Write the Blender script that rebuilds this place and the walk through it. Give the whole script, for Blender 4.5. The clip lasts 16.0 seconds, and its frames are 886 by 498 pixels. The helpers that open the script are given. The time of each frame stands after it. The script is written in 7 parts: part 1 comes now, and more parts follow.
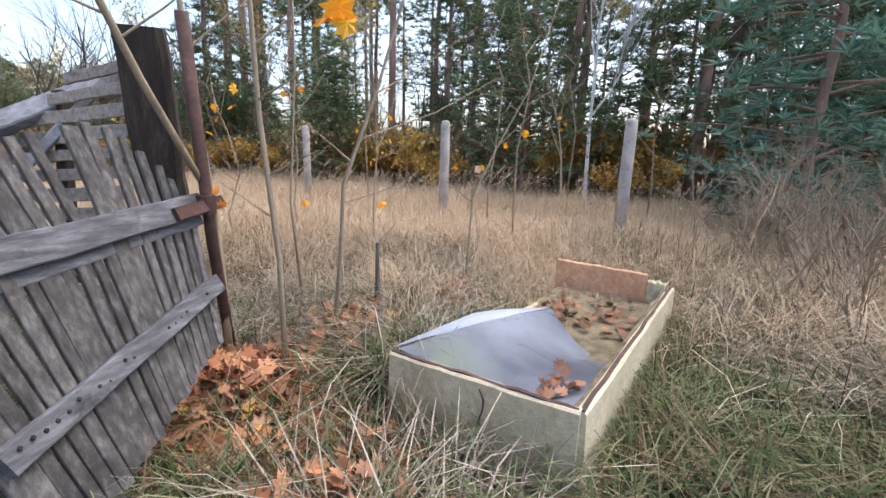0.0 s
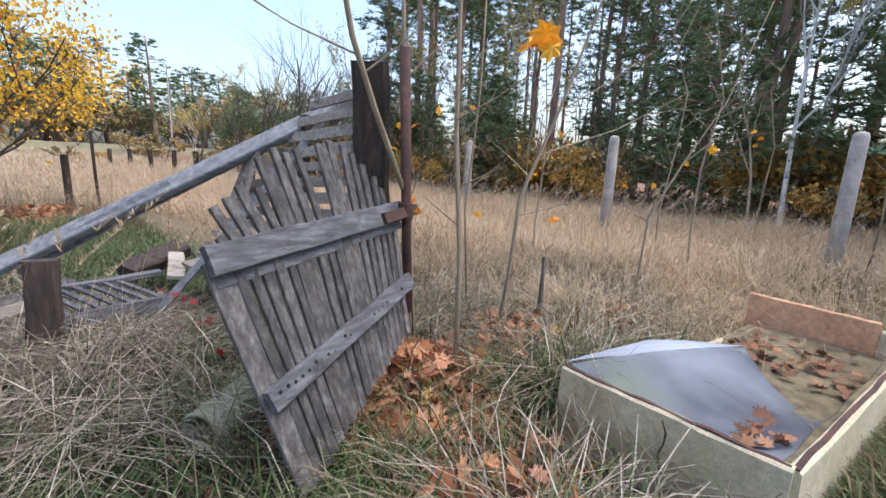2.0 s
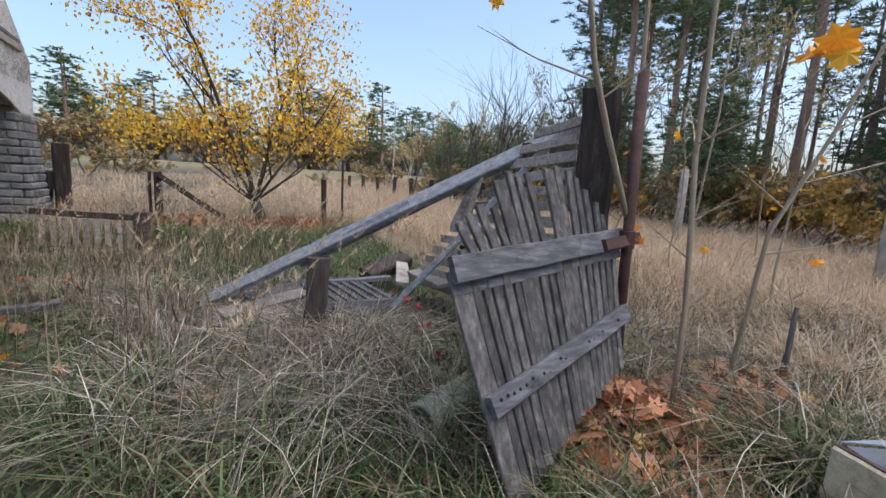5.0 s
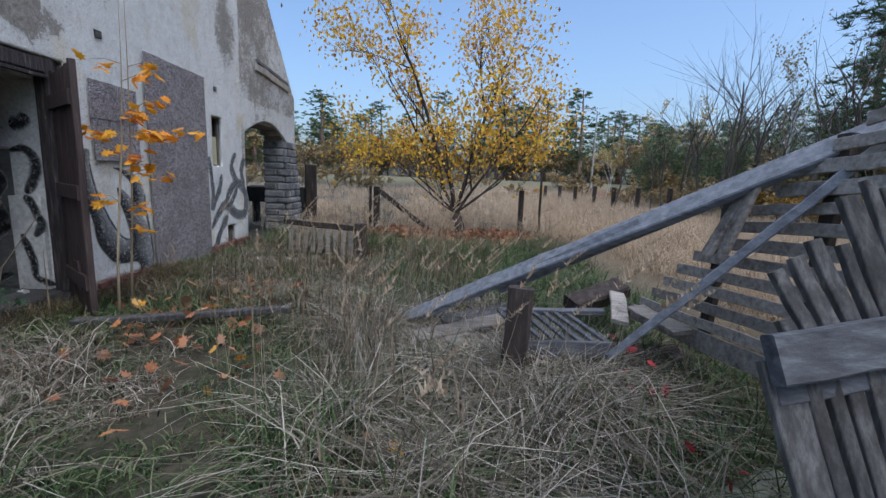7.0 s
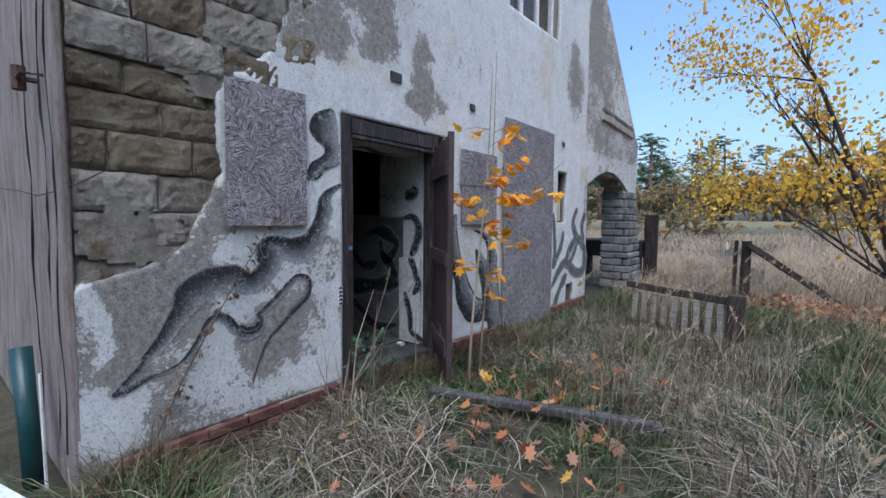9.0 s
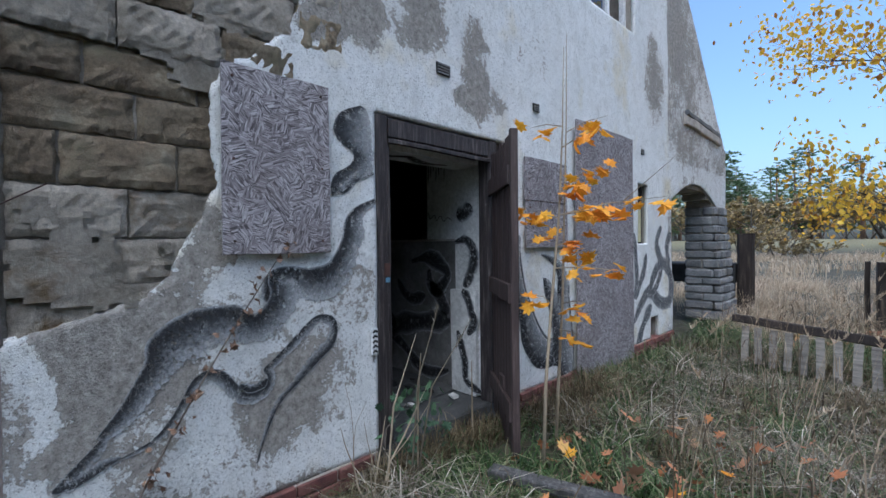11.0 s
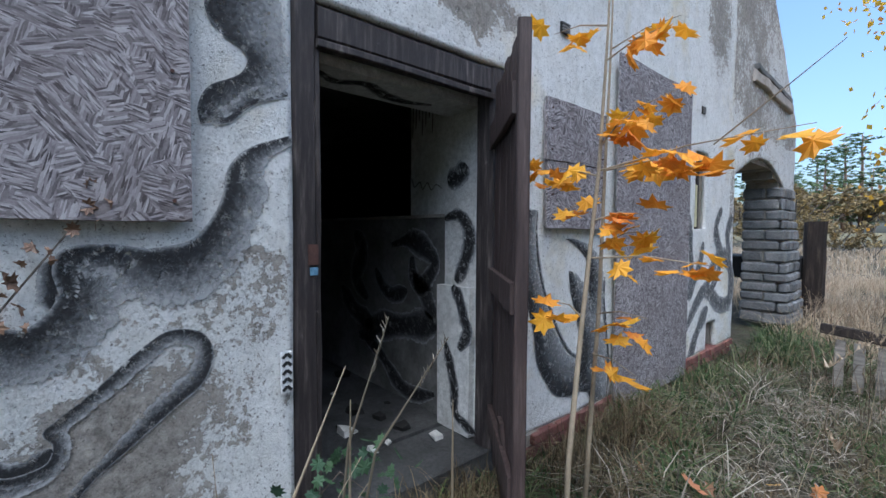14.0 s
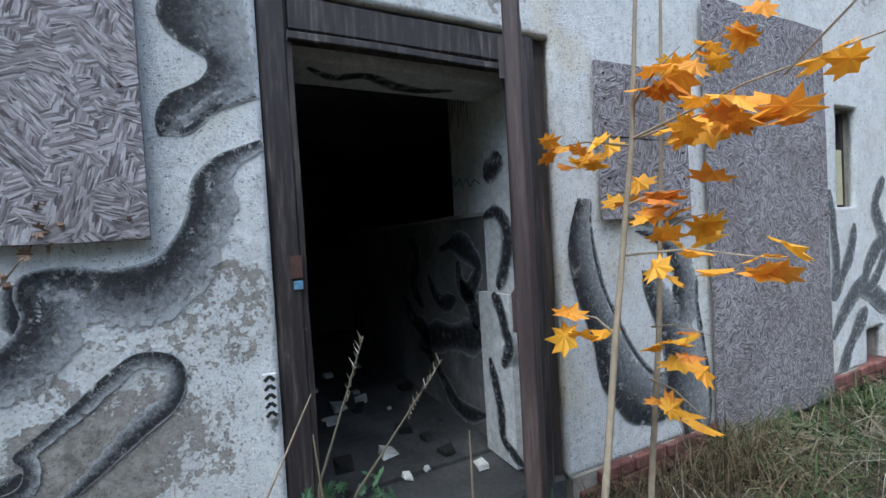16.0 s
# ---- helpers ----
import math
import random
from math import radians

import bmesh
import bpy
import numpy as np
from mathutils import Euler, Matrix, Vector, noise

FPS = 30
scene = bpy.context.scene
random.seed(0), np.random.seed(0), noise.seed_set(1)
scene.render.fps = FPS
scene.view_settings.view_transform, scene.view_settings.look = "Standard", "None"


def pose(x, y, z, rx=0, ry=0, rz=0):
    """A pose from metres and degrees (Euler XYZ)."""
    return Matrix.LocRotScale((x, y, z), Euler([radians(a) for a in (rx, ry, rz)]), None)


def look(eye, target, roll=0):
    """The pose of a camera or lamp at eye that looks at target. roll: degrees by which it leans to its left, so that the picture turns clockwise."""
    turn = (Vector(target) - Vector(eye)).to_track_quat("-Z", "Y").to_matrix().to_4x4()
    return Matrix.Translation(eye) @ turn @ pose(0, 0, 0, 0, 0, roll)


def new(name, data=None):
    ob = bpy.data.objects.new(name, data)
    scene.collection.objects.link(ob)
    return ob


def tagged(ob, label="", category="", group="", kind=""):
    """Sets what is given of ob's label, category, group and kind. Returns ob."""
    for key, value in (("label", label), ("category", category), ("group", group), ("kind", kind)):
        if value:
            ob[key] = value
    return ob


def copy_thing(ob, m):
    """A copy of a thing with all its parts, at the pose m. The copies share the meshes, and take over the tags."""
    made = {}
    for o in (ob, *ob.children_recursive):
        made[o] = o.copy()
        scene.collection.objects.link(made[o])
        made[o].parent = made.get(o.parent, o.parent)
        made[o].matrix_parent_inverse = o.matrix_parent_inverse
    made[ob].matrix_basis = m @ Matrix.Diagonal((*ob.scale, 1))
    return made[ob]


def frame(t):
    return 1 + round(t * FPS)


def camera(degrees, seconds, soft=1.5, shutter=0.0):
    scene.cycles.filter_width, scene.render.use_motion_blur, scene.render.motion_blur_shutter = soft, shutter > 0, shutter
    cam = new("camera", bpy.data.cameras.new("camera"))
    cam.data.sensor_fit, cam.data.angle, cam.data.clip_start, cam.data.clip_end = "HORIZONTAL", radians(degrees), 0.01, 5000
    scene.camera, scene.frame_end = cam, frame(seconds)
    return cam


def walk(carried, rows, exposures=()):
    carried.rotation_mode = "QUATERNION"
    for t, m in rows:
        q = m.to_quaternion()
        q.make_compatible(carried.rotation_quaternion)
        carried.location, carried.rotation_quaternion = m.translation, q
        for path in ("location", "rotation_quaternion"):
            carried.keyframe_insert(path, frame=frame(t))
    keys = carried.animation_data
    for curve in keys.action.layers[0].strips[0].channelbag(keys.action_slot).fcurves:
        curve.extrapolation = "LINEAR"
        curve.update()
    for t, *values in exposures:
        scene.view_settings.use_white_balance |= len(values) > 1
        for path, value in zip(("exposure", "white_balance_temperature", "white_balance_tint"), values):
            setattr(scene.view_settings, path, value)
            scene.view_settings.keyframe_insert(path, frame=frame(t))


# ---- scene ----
cam = camera(91.1, 16.0)
PATH = [
    (0, (3.675, -3.761, 1.338), (5.517, -3.118, 0.901), 1.9),
    (0.5, (3.638, -3.715, 1.344), (5.434, -2.956, 0.902), 2.3),
    (1, (3.586, -3.682, 1.344), (5.309, -2.763, 0.912), 2.6),
    (1.5, (3.547, -3.664, 1.337), (5.18, -2.586, 0.922), 2.7),
    (2, (3.513, -3.644, 1.339), (5.046, -2.424, 0.938), 2.7),
    (2.5, (3.466, -3.636, 1.348), (4.897, -2.291, 0.969), 2.7),
    (3, (3.426, -3.631, 1.344), (4.762, -2.184, 0.995), 3.0),
    (3.5, (3.399, -3.617, 1.35), (4.633, -2.08, 1.011), 3.2),
    (4, (3.365, -3.61, 1.354), (4.453, -1.968, 1.009), 3.5),
    (4.2, (3.344, -3.622, 1.35), (4.362, -1.934, 1.012), 3.4),
    (6.3, (3.438, -3.195, 1.254), (4.187, -1.37, 0.923), 4.3),
    (6.5, (3.508, -3.104, 1.336), (4.111, -1.231, 0.975), 2.9),
    (7, (3.387, -2.975, 1.321), (3.448, -1.002, 1.001), 2.1),
    (7.5, (3.096, -2.777, 1.31), (2.627, -0.851, 1.045), 1.7),
    (8, (2.875, -2.625, 1.367), (1.984, -0.85, 1.135), 2.0),
    (8.5, (2.776, -2.421, 1.387), (1.659, -0.773, 1.197), 1.1),
    (9, (2.742, -2.147, 1.44), (1.492, -0.592, 1.298), 0.5),
    (9.5, (2.658, -2.029, 1.469), (1.327, -0.539, 1.372), 0.4),
    (9.7, (2.599, -1.966, 1.478), (1.253, -0.489, 1.389), 0.4),
    (11.8, (2.093, -1.247, 1.39), (0.573, 0.053, 1.394), -0.2),
    (12, (2.084, -1.152, 1.404), (0.54, 0.12, 1.406), 0.2),
    (12.5, (2.033, -0.975, 1.397), (0.456, 0.255, 1.386), 0.3),
    (13, (1.832, -0.788, 1.364), (0.288, 0.483, 1.329), 0.4),
    (13.5, (1.656, -0.68, 1.357), (0.163, 0.65, 1.296), 0.8),
    (14, (1.607, -0.637, 1.353), (0.093, 0.668, 1.272), 0.3),
    (14.5, (1.616, -0.452, 1.338), (0.015, 0.744, 1.255), -0.5),
    (15, (1.608, -0.232, 1.318), (-0.081, 0.838, 1.258), -2.2),
    (15.5, (1.632, -0.128, 1.336), (-0.131, 0.813, 1.266), -2.9),
    (16, (1.612, -0.128, 1.334), (-0.183, 0.753, 1.281), -3.3),
]
walk(cam, [(t, look(eye, target, roll)) for t, eye, target, roll in PATH],
     exposures=((0, 1.65, 6400, 12), (2, 1.45, 6200, 11), (4, 1.02, 6100, 10), (6.4, 0.95, 5850, 9), (7.0, 0.55, 5500, 7), (7.6, 0.6, 5350, 7), (8.1, 0.9, 5350, 7), (9.5, 0.9, 5350, 7), (12, 0.93, 5200, 3), (14, 1.08, 5350, 4), (16, 1.32, 5350, 1)))

# ---- sky and light ----
world = bpy.data.worlds.new("sky")
scene.world = world
world.use_nodes = True
wn, wl = world.node_tree.nodes, world.node_tree.links
sky = wn.new("ShaderNodeTexSky")
sky.sky_type = "NISHITA"
sky.sun_disc = False
SUN_UP, SUN_AZ = radians(66), radians(140)
sky.sun_elevation, sky.sun_rotation = SUN_UP, SUN_AZ
sky.air_density, sky.dust_density, sky.ozone_density = 1.0, 4.0, 1.0
wn["Background"].inputs["Strength"].default_value = 0.15
wl.new(sky.outputs[0], wn["Background"].inputs[0])
sun_data = bpy.data.lights.new("sun", "SUN")
sun_data.energy, sun_data.angle, sun_data.color = 0.6, radians(60), (1.0, 0.97, 0.94)
sun = new("sun", sun_data)
sun.matrix_world = look((0, 0, 30), (-math.sin(SUN_AZ), -math.cos(SUN_AZ), 30 - math.tan(SUN_UP)))


# ---- materials ----
def material(name):
    m = bpy.data.materials.new(name)
    m.use_nodes = True
    return m, m.node_tree.nodes, m.node_tree.links, m.node_tree.nodes["Principled BSDF"]


def ramp(nodes, stops):
    r = nodes.new("ShaderNodeValToRGB")
    e = r.color_ramp.elements
    while len(e) < len(stops):
        e.new(0.5)
    for k, (pos, col) in zip(e, stops):
        k.position, k.color = pos, (*col, 1)
    return r


def coords(nodes, links, scale=(1, 1, 1), space="Object"):
    tc, mp = nodes.new("ShaderNodeTexCoord"), nodes.new("ShaderNodeMapping")
    mp.inputs["Scale"].default_value = scale
    links.new(tc.outputs[space], mp.inputs[0])
    return mp.outputs[0]


def noise_tex(nodes, links, vec, scale, detail=6, rough=0.6, kind="noise"):
    n = nodes.new("ShaderNodeTexNoise" if kind == "noise" else "ShaderNodeTexVoronoi")
    n.inputs["Scale"].default_value = scale
    if kind == "noise":
        n.inputs["Detail"].default_value, n.inputs["Roughness"].default_value = detail, rough
    links.new(vec, n.inputs["Vector"])
    return n.outputs["Fac"] if kind == "noise" else n.outputs["Distance"]


def mix(nodes, links, fac, a, b, how="MIX"):
    m = nodes.new("ShaderNodeMix")
    m.data_type, m.blend_type = "RGBA", how
    for sock, v in ((m.inputs[0], fac), (m.inputs[6], a), (m.inputs[7], b)):
        if isinstance(v, (int, float)):
            sock.default_value = v
        elif isinstance(v, tuple):
            sock.default_value = (*v, 1)
        else:
            links.new(v, sock)
    return m.outputs[2]


def bump(nodes, links, shader, height, strength=0.4, distance=0.01):
    b = nodes.new("ShaderNodeBump")
    b.inputs["Strength"].default_value, b.inputs["Distance"].default_value = strength, distance
    links.new(height, b.inputs["Height"])
    links.new(b.outputs[0], shader.inputs["Normal"])


def step(nodes, links, value, low, high):
    m = nodes.new("ShaderNodeMapRange")
    m.inputs[1].default_value, m.inputs[2].default_value = low, high
    links.new(value, m.inputs[0])
    return m.outputs[0]


def surface(name, stops, scale=6, fine=60, rough=0.8, relief=0.4, depth=0.01, stretch=(1, 1, 1), metallic=0.0, per_object=0.0, stain=None):
    """A surface with colour at two scales, grain and relief."""
    m, n, l, s = material(name)
    v = coords(n, l, stretch)
    big, small = noise_tex(n, l, v, scale), noise_tex(n, l, v, fine, 8, 0.7)
    c = ramp(n, stops)
    l.new(big, c.inputs[0])
    finer = noise_tex(n, l, v, fine * 4.5, 5, 0.75)
    grain = ramp(n, ((0.34, (0.42, 0.42, 0.42)), (0.66, (1.35, 1.35, 1.35))))
    small = mix(n, l, 0.45, small, finer)
    l.new(small, grain.inputs[0])
    col = mix(n, l, 0.75, c.outputs[0], grain.outputs[0], "MULTIPLY")
    if per_object:
        info = n.new("ShaderNodeObjectInfo")
        tone = ramp(n, ((0, (1 - per_object,) * 3), (1, (1 + per_object * 0.6,) * 3)))
        l.new(info.outputs["Random"], tone.inputs[0])
        col = mix(n, l, 1.0, col, tone.outputs[0], "MULTIPLY")
    if stain:
        t = noise_tex(n, l, coords(n, l), stain[1], 5, 0.65)
        col = mix(n, l, step(n, l, t, stain[2], stain[2] + 0.12), col, stain[0])
    l.new(col, s.inputs["Base Color"])
    s.inputs["Roughness"].default_value, s.inputs["Metallic"].default_value = rough, metallic
    bump(n, l, s, small, relief, depth)
    return m


def island(name, stops, rough=0.7, translucent=0.0, gloss=0.2):
    """For blades and leaves: each piece takes its own colour."""
    m, n, l, s = material(name)
    g = n.new("ShaderNodeNewGeometry")
    c = ramp(n, stops)
    l.new(g.outputs["Random Per Island"], c.inputs[0])
    v = noise_tex(n, l, coords(n, l), 30, 3)
    col = mix(n, l, 0.5, c.outputs[0], mix(n, l, v, (0.6, 0.6, 0.6), (1.35, 1.35, 1.35)), "MULTIPLY")
    l.new(col, s.inputs["Base Color"])
    s.inputs["Roughness"].default_value = rough
    s.inputs["Specular IOR Level"].default_value = gloss
    if translucent:
        t, a = n.new("ShaderNodeBsdfTranslucent"), n.new("ShaderNodeMixShader")
        l.new(col, t.inputs[0])
        a.inputs[0].default_value = translucent
        l.new(s.outputs[0], a.inputs[1])
        l.new(t.outputs[0], a.inputs[2])
        l.new(a.outputs[0], n["Material Output"].inputs[0])
    return m


def leafy(name, stops, translucent=0.35):
    """For single leaves that share one mesh: colour by object."""
    m, n, l, s = material(name)
    info = n.new("ShaderNodeObjectInfo")
    c = ramp(n, stops)
    l.new(info.outputs["Random"], c.inputs[0])
    v = noise_tex(n, l, coords(n, l), 25, 5, 0.7)
    spots = mix(n, l, step(n, l, v, 0.6, 0.72), c.outputs[0], (0.22, 0.09, 0.02) if 'ivy' not in name else (0.03, 0.06, 0.02))
    l.new(spots, s.inputs["Base Color"])
    s.inputs["Roughness"].default_value = 0.6
    t, a = n.new("ShaderNodeBsdfTranslucent"), n.new("ShaderNodeMixShader")
    l.new(spots, t.inputs[0])
    a.inputs[0].default_value = translucent
    l.new(s.outputs[0], a.inputs[1])
    l.new(t.outputs[0], a.inputs[2])
    l.new(a.outputs[0], n["Material Output"].inputs[0])
    return m


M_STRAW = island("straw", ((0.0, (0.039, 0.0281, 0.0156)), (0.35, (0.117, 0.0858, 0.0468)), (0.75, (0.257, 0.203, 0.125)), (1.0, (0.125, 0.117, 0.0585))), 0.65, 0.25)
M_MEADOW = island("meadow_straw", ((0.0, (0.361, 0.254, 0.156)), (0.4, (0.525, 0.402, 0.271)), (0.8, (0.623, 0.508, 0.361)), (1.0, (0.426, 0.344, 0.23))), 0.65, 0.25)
M_GREEN = island("green_grass", ((0.0, (0.0255, 0.051, 0.017)), (0.45, (0.0638, 0.106, 0.034)), (0.75, (0.128, 0.178, 0.0723)), (1.0, (0.306, 0.297, 0.17))), 0.55, 0.3)
M_PALE = island("bleached_grass", ((0.0, (0.0576, 0.048, 0.0336)), (0.35, (0.163, 0.139, 0.101)), (0.75, (0.326, 0.288, 0.23)), (1.0, (0.634, 0.576, 0.48))), 0.65, 0.2)
M_STALK = island("dead_stalk", ((0.0, (0.09, 0.065, 0.045)), (0.6, (0.2, 0.15, 0.1)), (1.0, (0.34, 0.27, 0.18))), 0.8)
M_LITTER = island("leaf_litter", ((0.0, (0.173, 0.0648, 0.0302)), (0.3, (0.432, 0.173, 0.0778)), (0.6, (0.535, 0.259, 0.138)), (0.82, (0.286, 0.146, 0.095)), (0.95, (0.484, 0.294, 0.173)), (1.0, (0.622, 0.362, 0.0691))), 0.65, 0.15)
M_WETLEAF = island("wet_leaf_litter", ((0.0, (0.1, 0.045, 0.025)), (0.5, (0.22, 0.1, 0.055)), (1.0, (0.34, 0.18, 0.1))), 0.5, 0.1)
M_MAPLE = island("maple_leaves", ((0.0, (0.84, 0.5, 0.04)), (0.55, (0.86, 0.6, 0.08)), (0.82, (0.72, 0.38, 0.05)), (1.0, (0.36, 0.15, 0.03))), 0.55, 0.4)
M_YLEAF = leafy("yellow_leaf", ((0.0, (0.82, 0.33, 0.02)), (0.5, (0.86, 0.47, 0.03)), (1.0, (0.72, 0.24, 0.03))))
M_BLEAF = leafy("brown_leaf", ((0.0, (0.34, 0.13, 0.05)), (0.5, (0.55, 0.25, 0.11)), (1.0, (0.5, 0.2, 0.06))), 0.15)
M_DRYLEAF = leafy("dry_vine_leaf", ((0.0, (0.12, 0.07, 0.045)), (1.0, (0.26, 0.16, 0.1))), 0.05)
M_REDLEAF = leafy("red_leaf", ((0.0, (0.42, 0.03, 0.04)), (1.0, (0.25, 0.03, 0.03))))
M_IVY = leafy("ivy_leaf", ((0.0, (0.025, 0.06, 0.03)), (1.0, (0.07, 0.13, 0.06))), 0.1)
M_SHRUB = island("autumn_shrub", ((0.0, (0.4, 0.2, 0.06)), (0.3, (0.6, 0.36, 0.09)), (0.55, (0.24, 0.22, 0.09)), (0.8, (0.66, 0.42, 0.09)), (1.0, (0.42, 0.18, 0.06))), 0.7, 0.3)
M_NEEDLE = island("pine_needles", ((0.0, (0.08, 0.12, 0.06)), (0.5, (0.16, 0.22, 0.11)), (1.0, (0.26, 0.31, 0.16))), 0.6, 0.35)
M_NEEDLE2 = island("blue_pine_needles", ((0.0, (0.072, 0.154, 0.117)), (0.5, (0.144, 0.27, 0.198)), (1.0, (0.234, 0.378, 0.252))), 0.6, 0.3)
M_FARLEAF = island("far_leaves", ((0.0, (0.22, 0.17, 0.11)), (0.5, (0.34, 0.27, 0.15)), (1.0, (0.48, 0.35, 0.14))), 0.7, 0.2)
M_BIRCHLEAF = island("birch_leaves", ((0.0, (0.4, 0.3, 0.08)), (0.6, (0.55, 0.42, 0.14)), (1.0, (0.45, 0.4, 0.22))), 0.7, 0.3)
M_PINEBARK = surface("pine_bark", ((0.3, (0.2, 0.13, 0.1)), (0.55, (0.34, 0.22, 0.165)), (0.7, (0.46, 0.3, 0.22))), 3, 20, 0.9, 0.8, 0.04, (1, 1, 0.3))
M_BARK = surface("grey_bark", ((0.3, (0.07, 0.057, 0.047)), (0.6, (0.15, 0.125, 0.1))), 5, 40, 0.9, 0.6, 0.02, (1, 1, 0.25))
M_MAPLEBARK = surface("dark_maple_bark", ((0.3, (0.035, 0.028, 0.022)), (0.6, (0.085, 0.068, 0.055))), 5, 40, 0.9, 0.6, 0.02, (1, 1, 0.25))
M_TWIG = surface("sapling_bark", ((0.3, (0.23, 0.18, 0.12)), (0.6, (0.36, 0.29, 0.2))), 9, 80, 0.8, 0.3, 0.004, (1, 1, 0.3))
M_BIRCH = surface("birch_bark", ((0.35, (0.55, 0.53, 0.48)), (0.6, (0.78, 0.76, 0.7)), (0.68, (0.1, 0.09, 0.08))), 5, 30, 0.8, 0.3, 0.01)
M_GREYWOOD = surface("weathered_wood", ((0.25, (0.0377, 0.0356, 0.0343)), (0.5, (0.108, 0.101, 0.0969)), (0.75, (0.259, 0.246, 0.233))), 6, 45, 0.85, 0.9, 0.008, (6, 6, 0.5), per_object=0.35, stain=((0.04, 0.036, 0.035), 5, 0.56))
M_RAIL = surface("blue_grey_rail", ((0.25, (0.0389, 0.0406, 0.0449)), (0.5, (0.112, 0.114, 0.125)), (0.75, (0.242, 0.244, 0.259))), 6, 45, 0.85, 0.7, 0.006, (0.5, 5, 6), stain=((0.03, 0.028, 0.028), 6, 0.58))
M_SLAT = surface("weathered_slat", ((0.25, (0.147, 0.132, 0.117)), (0.5, (0.323, 0.289, 0.25)), (0.75, (0.489, 0.44, 0.382))), 6, 45, 0.85, 0.7, 0.006, (0.5, 6, 6), per_object=0.3, stain=((0.07, 0.06, 0.055), 4, 0.58))
M_BLUEWOOD = surface("pale_grey_beam", ((0.25, (0.115, 0.122, 0.137)), (0.5, (0.23, 0.241, 0.266)), (0.75, (0.36, 0.371, 0.396))), 5, 45, 0.8, 0.6, 0.005, (0.4, 5, 5), stain=((0.12, 0.115, 0.11), 4, 0.62))
M_DARKWOOD = surface("tarred_timber", ((0.3, (0.022, 0.016, 0.013)), (0.55, (0.055, 0.04, 0.033)), (0.75, (0.12, 0.09, 0.07))), 5, 40, 0.85, 0.8, 0.01, (4, 4, 0.4), per_object=0.2)
M_RUST = surface("rusted_steel", ((0.3, (0.035, 0.018, 0.015)), (0.55, (0.08, 0.038, 0.03)), (0.75, (0.15, 0.075, 0.055))), 9, 70, 0.8, 0.5, 0.003)
M_CONC = surface("grey_concrete", ((0.3, (0.3, 0.27, 0.24)), (0.55, (0.46, 0.42, 0.38)), (0.75, (0.58, 0.53, 0.48))), 5, 60, 0.95, 0.6, 0.006)
M_TUBE = surface("concrete_tube", ((0.3, (0.24, 0.25, 0.18)), (0.6, (0.4, 0.4, 0.3))), 5, 60, 0.9, 0.4, 0.005)
M_FRAME = surface("flaking_brown_paint", ((0.3, (0.014, 0.011, 0.011)), (0.5, (0.034, 0.026, 0.026)), (0.62, (0.08, 0.065, 0.06)), (0.74, (0.22, 0.19, 0.17))), 7, 60, 0.7, 0.8, 0.006, (5, 5, 0.5), stain=((0.25, 0.23, 0.22), 9, 0.66))
M_LEAFDOOR = surface("maroon_door_paint", ((0.3, (0.03, 0.02, 0.019)), (0.55, (0.065, 0.043, 0.039)), (0.75, (0.13, 0.095, 0.085))), 7, 60, 0.65, 0.5, 0.003, (5, 5, 0.4), stain=((0.25, 0.19, 0.16), 7, 0.66))
M_BRICK = surface("red_brick", ((0.3, (0.075, 0.03, 0.027)), (0.55, (0.16, 0.06, 0.05)), (0.75, (0.25, 0.12, 0.095))), 6, 60, 0.85, 0.5, 0.004, per_object=0.3)
M_MORTAR = surface("mortar", ((0.3, (0.2, 0.18, 0.15)), (0.6, (0.36, 0.325, 0.28))), 6, 60, 0.95, 0.5, 0.004)
M_BLOCK = surface("grey_block", ((0.25, (0.298, 0.26, 0.209)), (0.45, (0.506, 0.454, 0.372)), (0.6, (0.67, 0.61, 0.521)), (0.78, (0.864, 0.819, 0.744))), 4.5, 48, 0.95, 1.0, 0.06, per_object=0.28, stain=((0.2, 0.14, 0.075), 2.2, 0.53))
M_BROWNBLOCK = surface("brown_block", ((0.25, (0.17, 0.127, 0.085)), (0.45, (0.283, 0.219, 0.142)), (0.62, (0.411, 0.34, 0.234)), (0.78, (0.566, 0.51, 0.411))), 6, 48, 0.95, 1.0, 0.06, per_object=0.25, stain=((0.12, 0.11, 0.05), 3, 0.56))
M_STONE = surface("pillar_stone", ((0.3, (0.13, 0.135, 0.14)), (0.55, (0.25, 0.25, 0.25)), (0.75, (0.38, 0.37, 0.36))), 4, 40, 0.95, 0.8, 0.015, per_object=0.25)
M_CREAM = surface("cream_enamel", ((0.3, (0.468, 0.402, 0.262)), (0.55, (0.58, 0.515, 0.355)), (0.75, (0.636, 0.58, 0.43))), 3, 30, 0.55, 0.2, 0.002, stain=((0.2, 0.11, 0.05), 9, 0.72))
M_FOAM = surface("dirty_insulation", ((0.3, (0.078, 0.06, 0.036)), (0.6, (0.216, 0.18, 0.108))), 9, 60, 0.95, 0.8, 0.01)
M_TANBOARD = surface("tan_hardboard", ((0.3, (0.546, 0.286, 0.156)), (0.6, (0.754, 0.442, 0.26))), 4, 30, 0.85, 0.3, 0.003, stain=((0.16, 0.11, 0.03), 3.5, 0.62))


